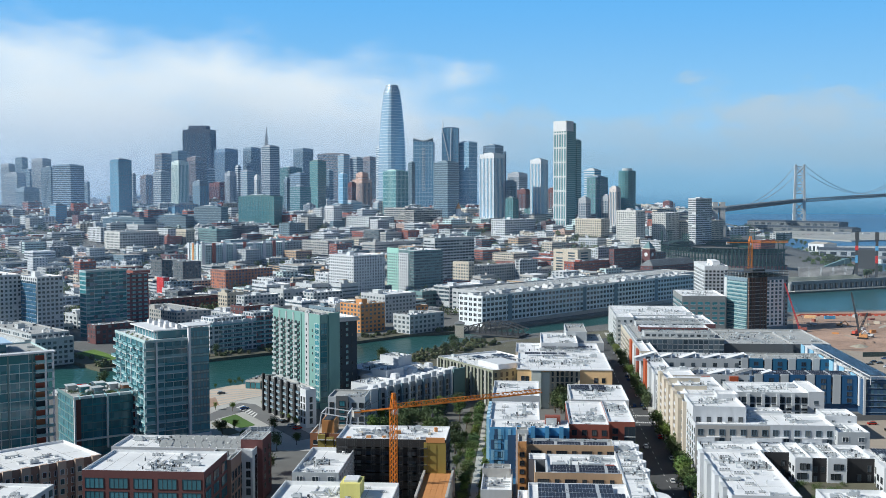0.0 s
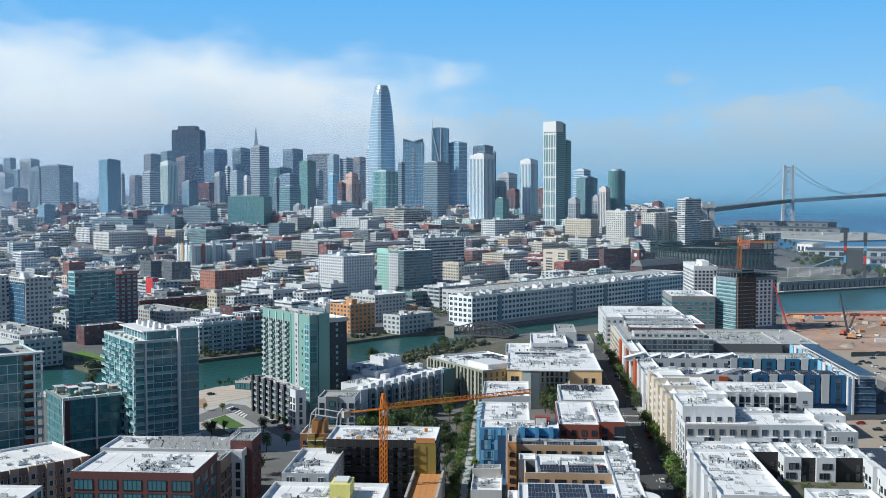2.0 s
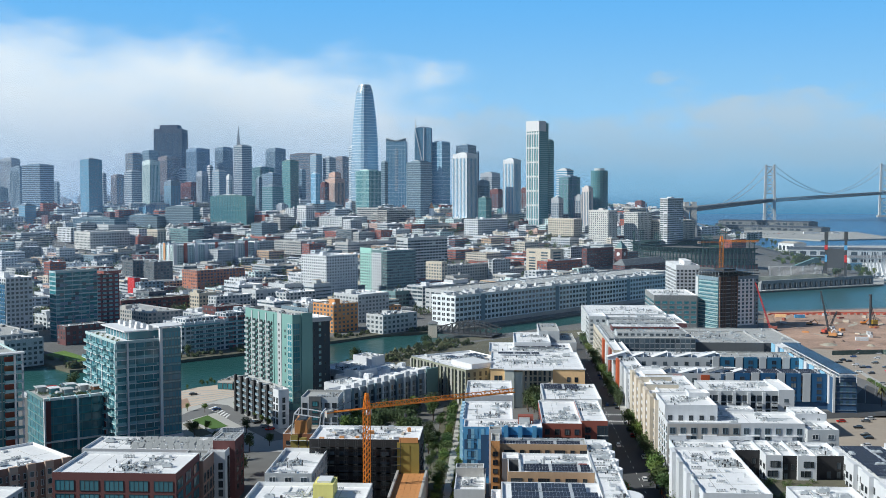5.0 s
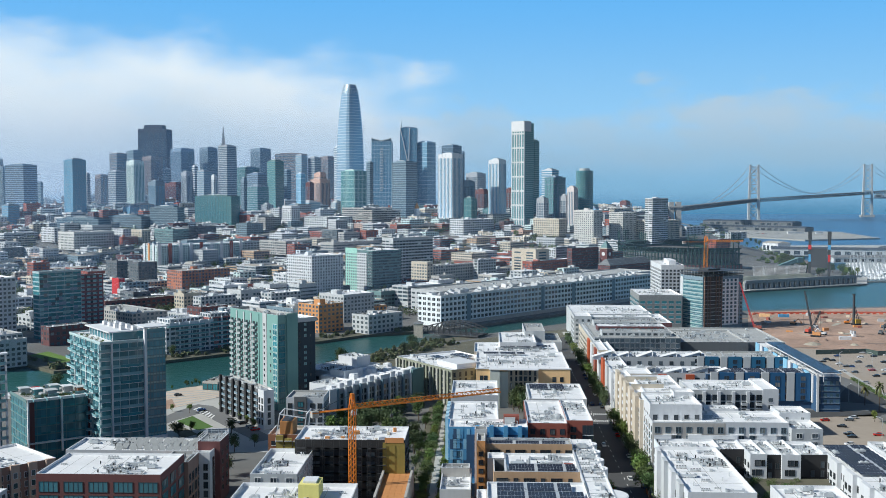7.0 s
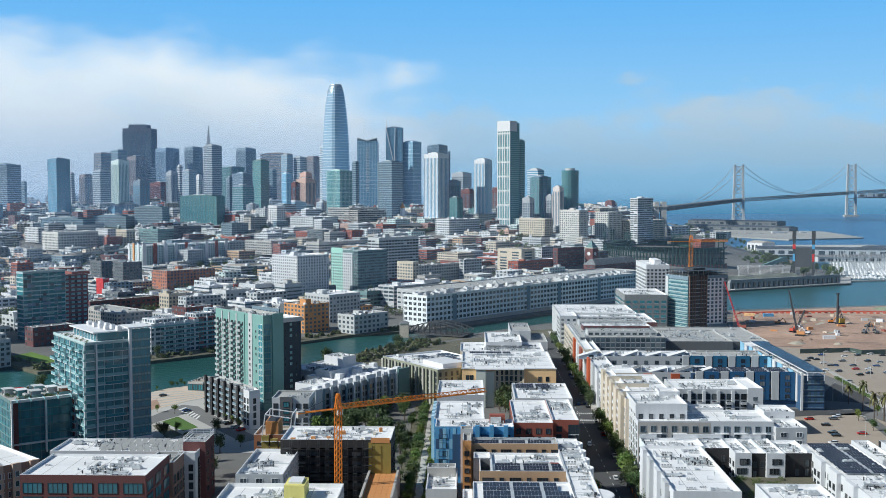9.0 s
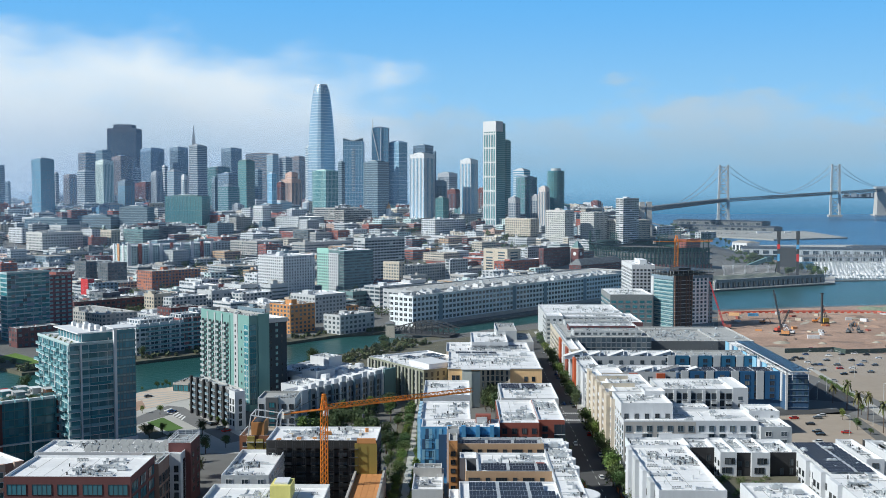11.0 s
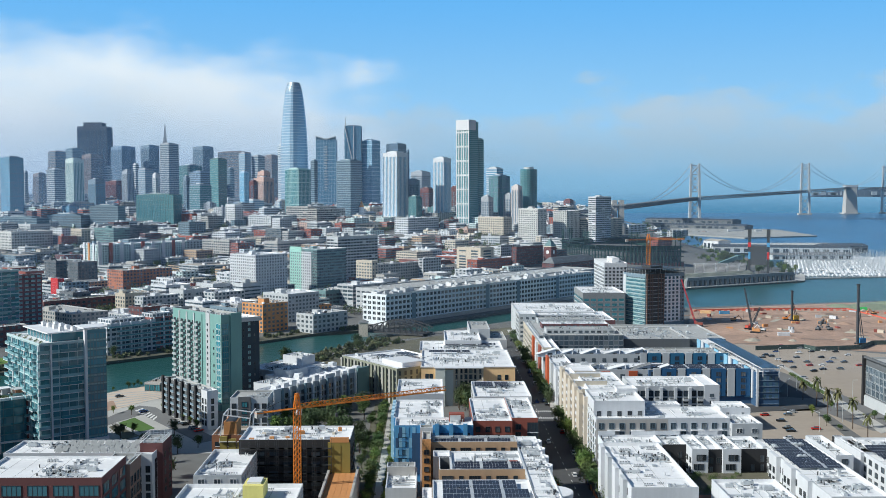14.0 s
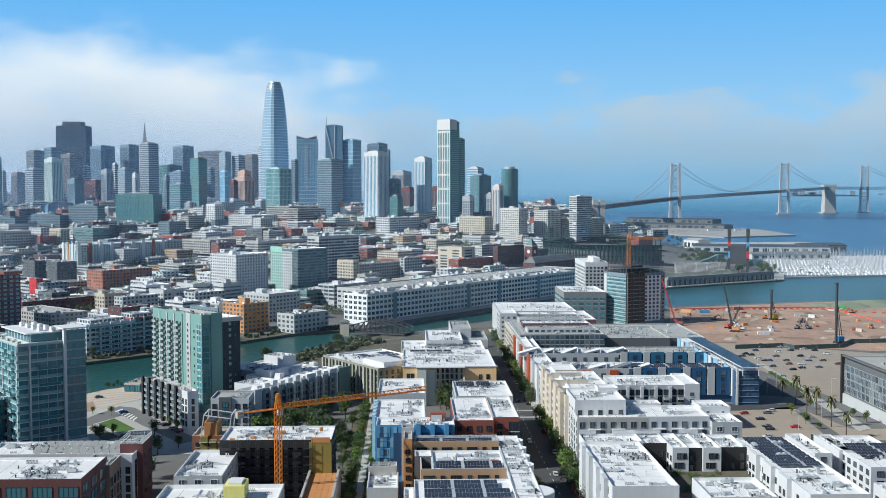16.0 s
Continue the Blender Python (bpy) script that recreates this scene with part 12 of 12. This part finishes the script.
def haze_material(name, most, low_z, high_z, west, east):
    """Haze painted on a sheet: pale blue, mostly clear, thicker near the ground and to the west."""
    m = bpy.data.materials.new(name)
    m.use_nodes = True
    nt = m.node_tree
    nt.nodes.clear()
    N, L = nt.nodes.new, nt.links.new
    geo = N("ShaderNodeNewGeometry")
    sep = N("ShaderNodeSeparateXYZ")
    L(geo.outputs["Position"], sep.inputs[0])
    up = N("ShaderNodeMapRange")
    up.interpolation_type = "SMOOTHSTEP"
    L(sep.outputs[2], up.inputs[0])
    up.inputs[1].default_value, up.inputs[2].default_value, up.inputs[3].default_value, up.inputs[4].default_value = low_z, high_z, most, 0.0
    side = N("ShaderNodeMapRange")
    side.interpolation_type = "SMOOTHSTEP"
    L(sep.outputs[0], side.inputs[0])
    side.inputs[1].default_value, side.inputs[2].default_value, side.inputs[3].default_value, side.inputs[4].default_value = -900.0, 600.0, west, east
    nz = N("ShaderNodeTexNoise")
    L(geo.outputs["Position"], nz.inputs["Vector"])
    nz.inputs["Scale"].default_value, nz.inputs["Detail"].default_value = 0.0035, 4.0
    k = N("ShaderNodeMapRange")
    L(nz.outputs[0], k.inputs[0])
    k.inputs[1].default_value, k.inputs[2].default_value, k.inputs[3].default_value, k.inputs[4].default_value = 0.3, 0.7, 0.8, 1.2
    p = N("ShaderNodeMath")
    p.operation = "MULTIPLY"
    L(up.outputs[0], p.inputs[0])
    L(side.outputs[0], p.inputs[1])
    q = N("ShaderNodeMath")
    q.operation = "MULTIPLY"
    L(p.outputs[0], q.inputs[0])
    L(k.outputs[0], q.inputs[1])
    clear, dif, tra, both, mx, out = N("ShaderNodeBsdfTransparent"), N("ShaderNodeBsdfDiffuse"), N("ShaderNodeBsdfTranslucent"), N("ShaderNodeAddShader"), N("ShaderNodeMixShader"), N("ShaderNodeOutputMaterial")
    # the bluish lift of haze, put into the sheet's colour at double strength
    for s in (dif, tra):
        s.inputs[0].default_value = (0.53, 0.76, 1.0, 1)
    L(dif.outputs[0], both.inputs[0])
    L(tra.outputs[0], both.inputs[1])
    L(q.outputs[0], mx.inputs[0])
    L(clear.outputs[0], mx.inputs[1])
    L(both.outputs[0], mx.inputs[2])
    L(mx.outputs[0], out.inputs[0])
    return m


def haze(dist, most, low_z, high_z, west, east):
    """One upright sheet standing in for haze, bowed round the viewpoint."""
    s = Shape(haze_material("haze_sheet_tint", most, low_z, high_z, west, east))
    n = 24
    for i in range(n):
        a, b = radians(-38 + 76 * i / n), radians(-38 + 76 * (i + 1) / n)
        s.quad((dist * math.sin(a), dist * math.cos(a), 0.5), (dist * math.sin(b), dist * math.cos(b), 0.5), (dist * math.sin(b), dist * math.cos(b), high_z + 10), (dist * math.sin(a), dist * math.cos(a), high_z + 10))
    me = s.mesh("haze_sheet")
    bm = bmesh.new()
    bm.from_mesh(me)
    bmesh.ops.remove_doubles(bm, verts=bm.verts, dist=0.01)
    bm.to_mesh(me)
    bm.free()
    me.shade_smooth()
    tagged(new("haze_sheet", me), label="thin see-through sheet added to stand in for marine haze", kind="structure")


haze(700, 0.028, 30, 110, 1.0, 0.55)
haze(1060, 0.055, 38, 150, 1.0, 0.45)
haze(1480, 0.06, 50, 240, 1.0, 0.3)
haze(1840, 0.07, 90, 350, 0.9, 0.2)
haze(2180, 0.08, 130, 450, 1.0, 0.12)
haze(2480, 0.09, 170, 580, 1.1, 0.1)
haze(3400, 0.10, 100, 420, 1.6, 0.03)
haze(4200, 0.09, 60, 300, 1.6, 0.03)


# hoarding round the building site
hoarding = empty("site_fence", 0, 0, 0)
tagged(hoarding, label="dark green mesh fence along the building site", category="fence")
run = [(228.4, 739.7), (264.8, 746.7), (269.1, 736.0), (303.8, 742.9), (320.9, 764.5), (380.5, 771.4)]
mesh_green = wall_paint("green_fence_mesh", 0.05, 0.08, 0.07)
for (x0, y0), (x1, y1) in zip(run, run[1:]):
    d = Vector((x1 - x0, y1 - y0, 0))
    n = max(1, int(d.length / 12))
    for i in range(n):
        s = Shape(mesh_green)
        a, b = Vector((x0, y0, 2.05)) + d * i / n, Vector((x0, y0, 2.05)) + d * (i + 0.985) / n
        q = Vector((-d.y, d.x, 0)).normalized() * 0.12
        s.prism([tuple((a - q).xy), tuple((b - q).xy), tuple((b + q).xy), tuple((a + q).xy)], 2.0, 5.2)
        child("fence_panel", s.mesh("fence_panel"), hoarding)

# lamp posts of the lots and avenue
def street_lamp(x, y, turn, h=9.0):
    t = empty("street_lamp", x, y, 2.05, turn)
    tagged(t, label="grey steel street lamp beside the lot", category="street lamp", group="street lamps")
    s = Shape(METAL)
    s.drum(0, 0, 0, h, 0.14, 0.09, 8)
    child("pole", s.mesh("pole"), t)
    s = Shape(METAL)
    s.beam((0, 0, h), (2.2, 0, h + 0.4), 0.07)
    s.box(1.9, -0.2, h + 0.35, 2.9, 0.2, h + 0.55)
    child("lamp_arm", s.mesh("lamp_arm"), t)


for i, (px, py) in enumerate([(192.4, 591.0), (195.2, 574.5), (205.8, 590.6), (247.8, 687.7), (241.3, 645.0), (209.7, 543.8), (230.4, 573.5), (253.5, 606.7), (227.5, 688.3), (200.3, 510.3), (181.8, 490.1)]):
    street_lamp(px, py, i * 50)

# steel frame and formwork of the unfinished wing
frame_top = empty("formwork_tower", -80.2, 408.2, 2.0)
tagged(frame_top, label="orange plywood formwork box under white steel frame", category="construction site")
s = Shape(wall_paint("formwork_ply", 0.55, 0.25, 0.09), TRIM_D)
w = 10.5
s.box(w * 0.15, 2, 0, w * 0.62, 12, 23, 0)
s.box(w * 0.2, 2.6, 23.0, w * 0.57, 11.4, 23.2, 1)
child("plywood_box", s.mesh("plywood_box"), frame_top)
s = Shape(TRIM_W)
for u in (0.0, w):
    s.beam((u, 1, 15), (u + w * 0.16, 1, 26), 0.18)
    s.beam((u, 12, 15), (u + w * 0.16, 12, 26), 0.18)
    s.beam((u + w * 0.16, 1, 26), (u + w * 0.16, 12, 26), 0.18)
s.beam((w * 0.16, 1, 26), (w * 1.16, 1, 24.5), 0.18)
s.beam((w * 0.16, 12, 26), (w * 1.16, 12, 24.5), 0.18)
child("steel_frame", s.mesh("steel_frame"), frame_top, "white tubular steel frame")
for i in range(3):
    s = Shape(wall_paint("gold_sheathing", 0.42, 0.33, 0.07), METAL)
    s.box(w * (0.05 + i * 0.32), -1.0, 0, w * (0.32 + i * 0.32), 0.2, 18.0 - i, 0)
    for z in range(4, 18, 3):
        s.box(w * (0.05 + i * 0.32), -1.8, z, w * (0.32 + i * 0.32), -1.0, z + 0.15, 1)
    child("sheathed_bay", s.mesh("sheathed_bay"), frame_top)

# waterfront planting beyond the ballpark
shore_woods = Shape(LEAF, LEAF_D, BARK)
rng = random.Random(63)
for cx, cy in [(554.3, 2993.7), (551.7, 2697.8), (515.8, 2250.7), (489.6, 1965.5), (660.0, 3270.7), (534.1, 2454.2)]:
    for i in range(16):
        far_tree(shore_woods, cx + rng.gauss(0, 16), cy + rng.gauss(0, 34), 2.0, rng, rng.uniform(0.7, 1.3))
tagged(new("waterfront_trees", shore_woods.mesh("waterfront_trees")), label="dark green trees along the waterfront road", category="trees", kind="stuff")
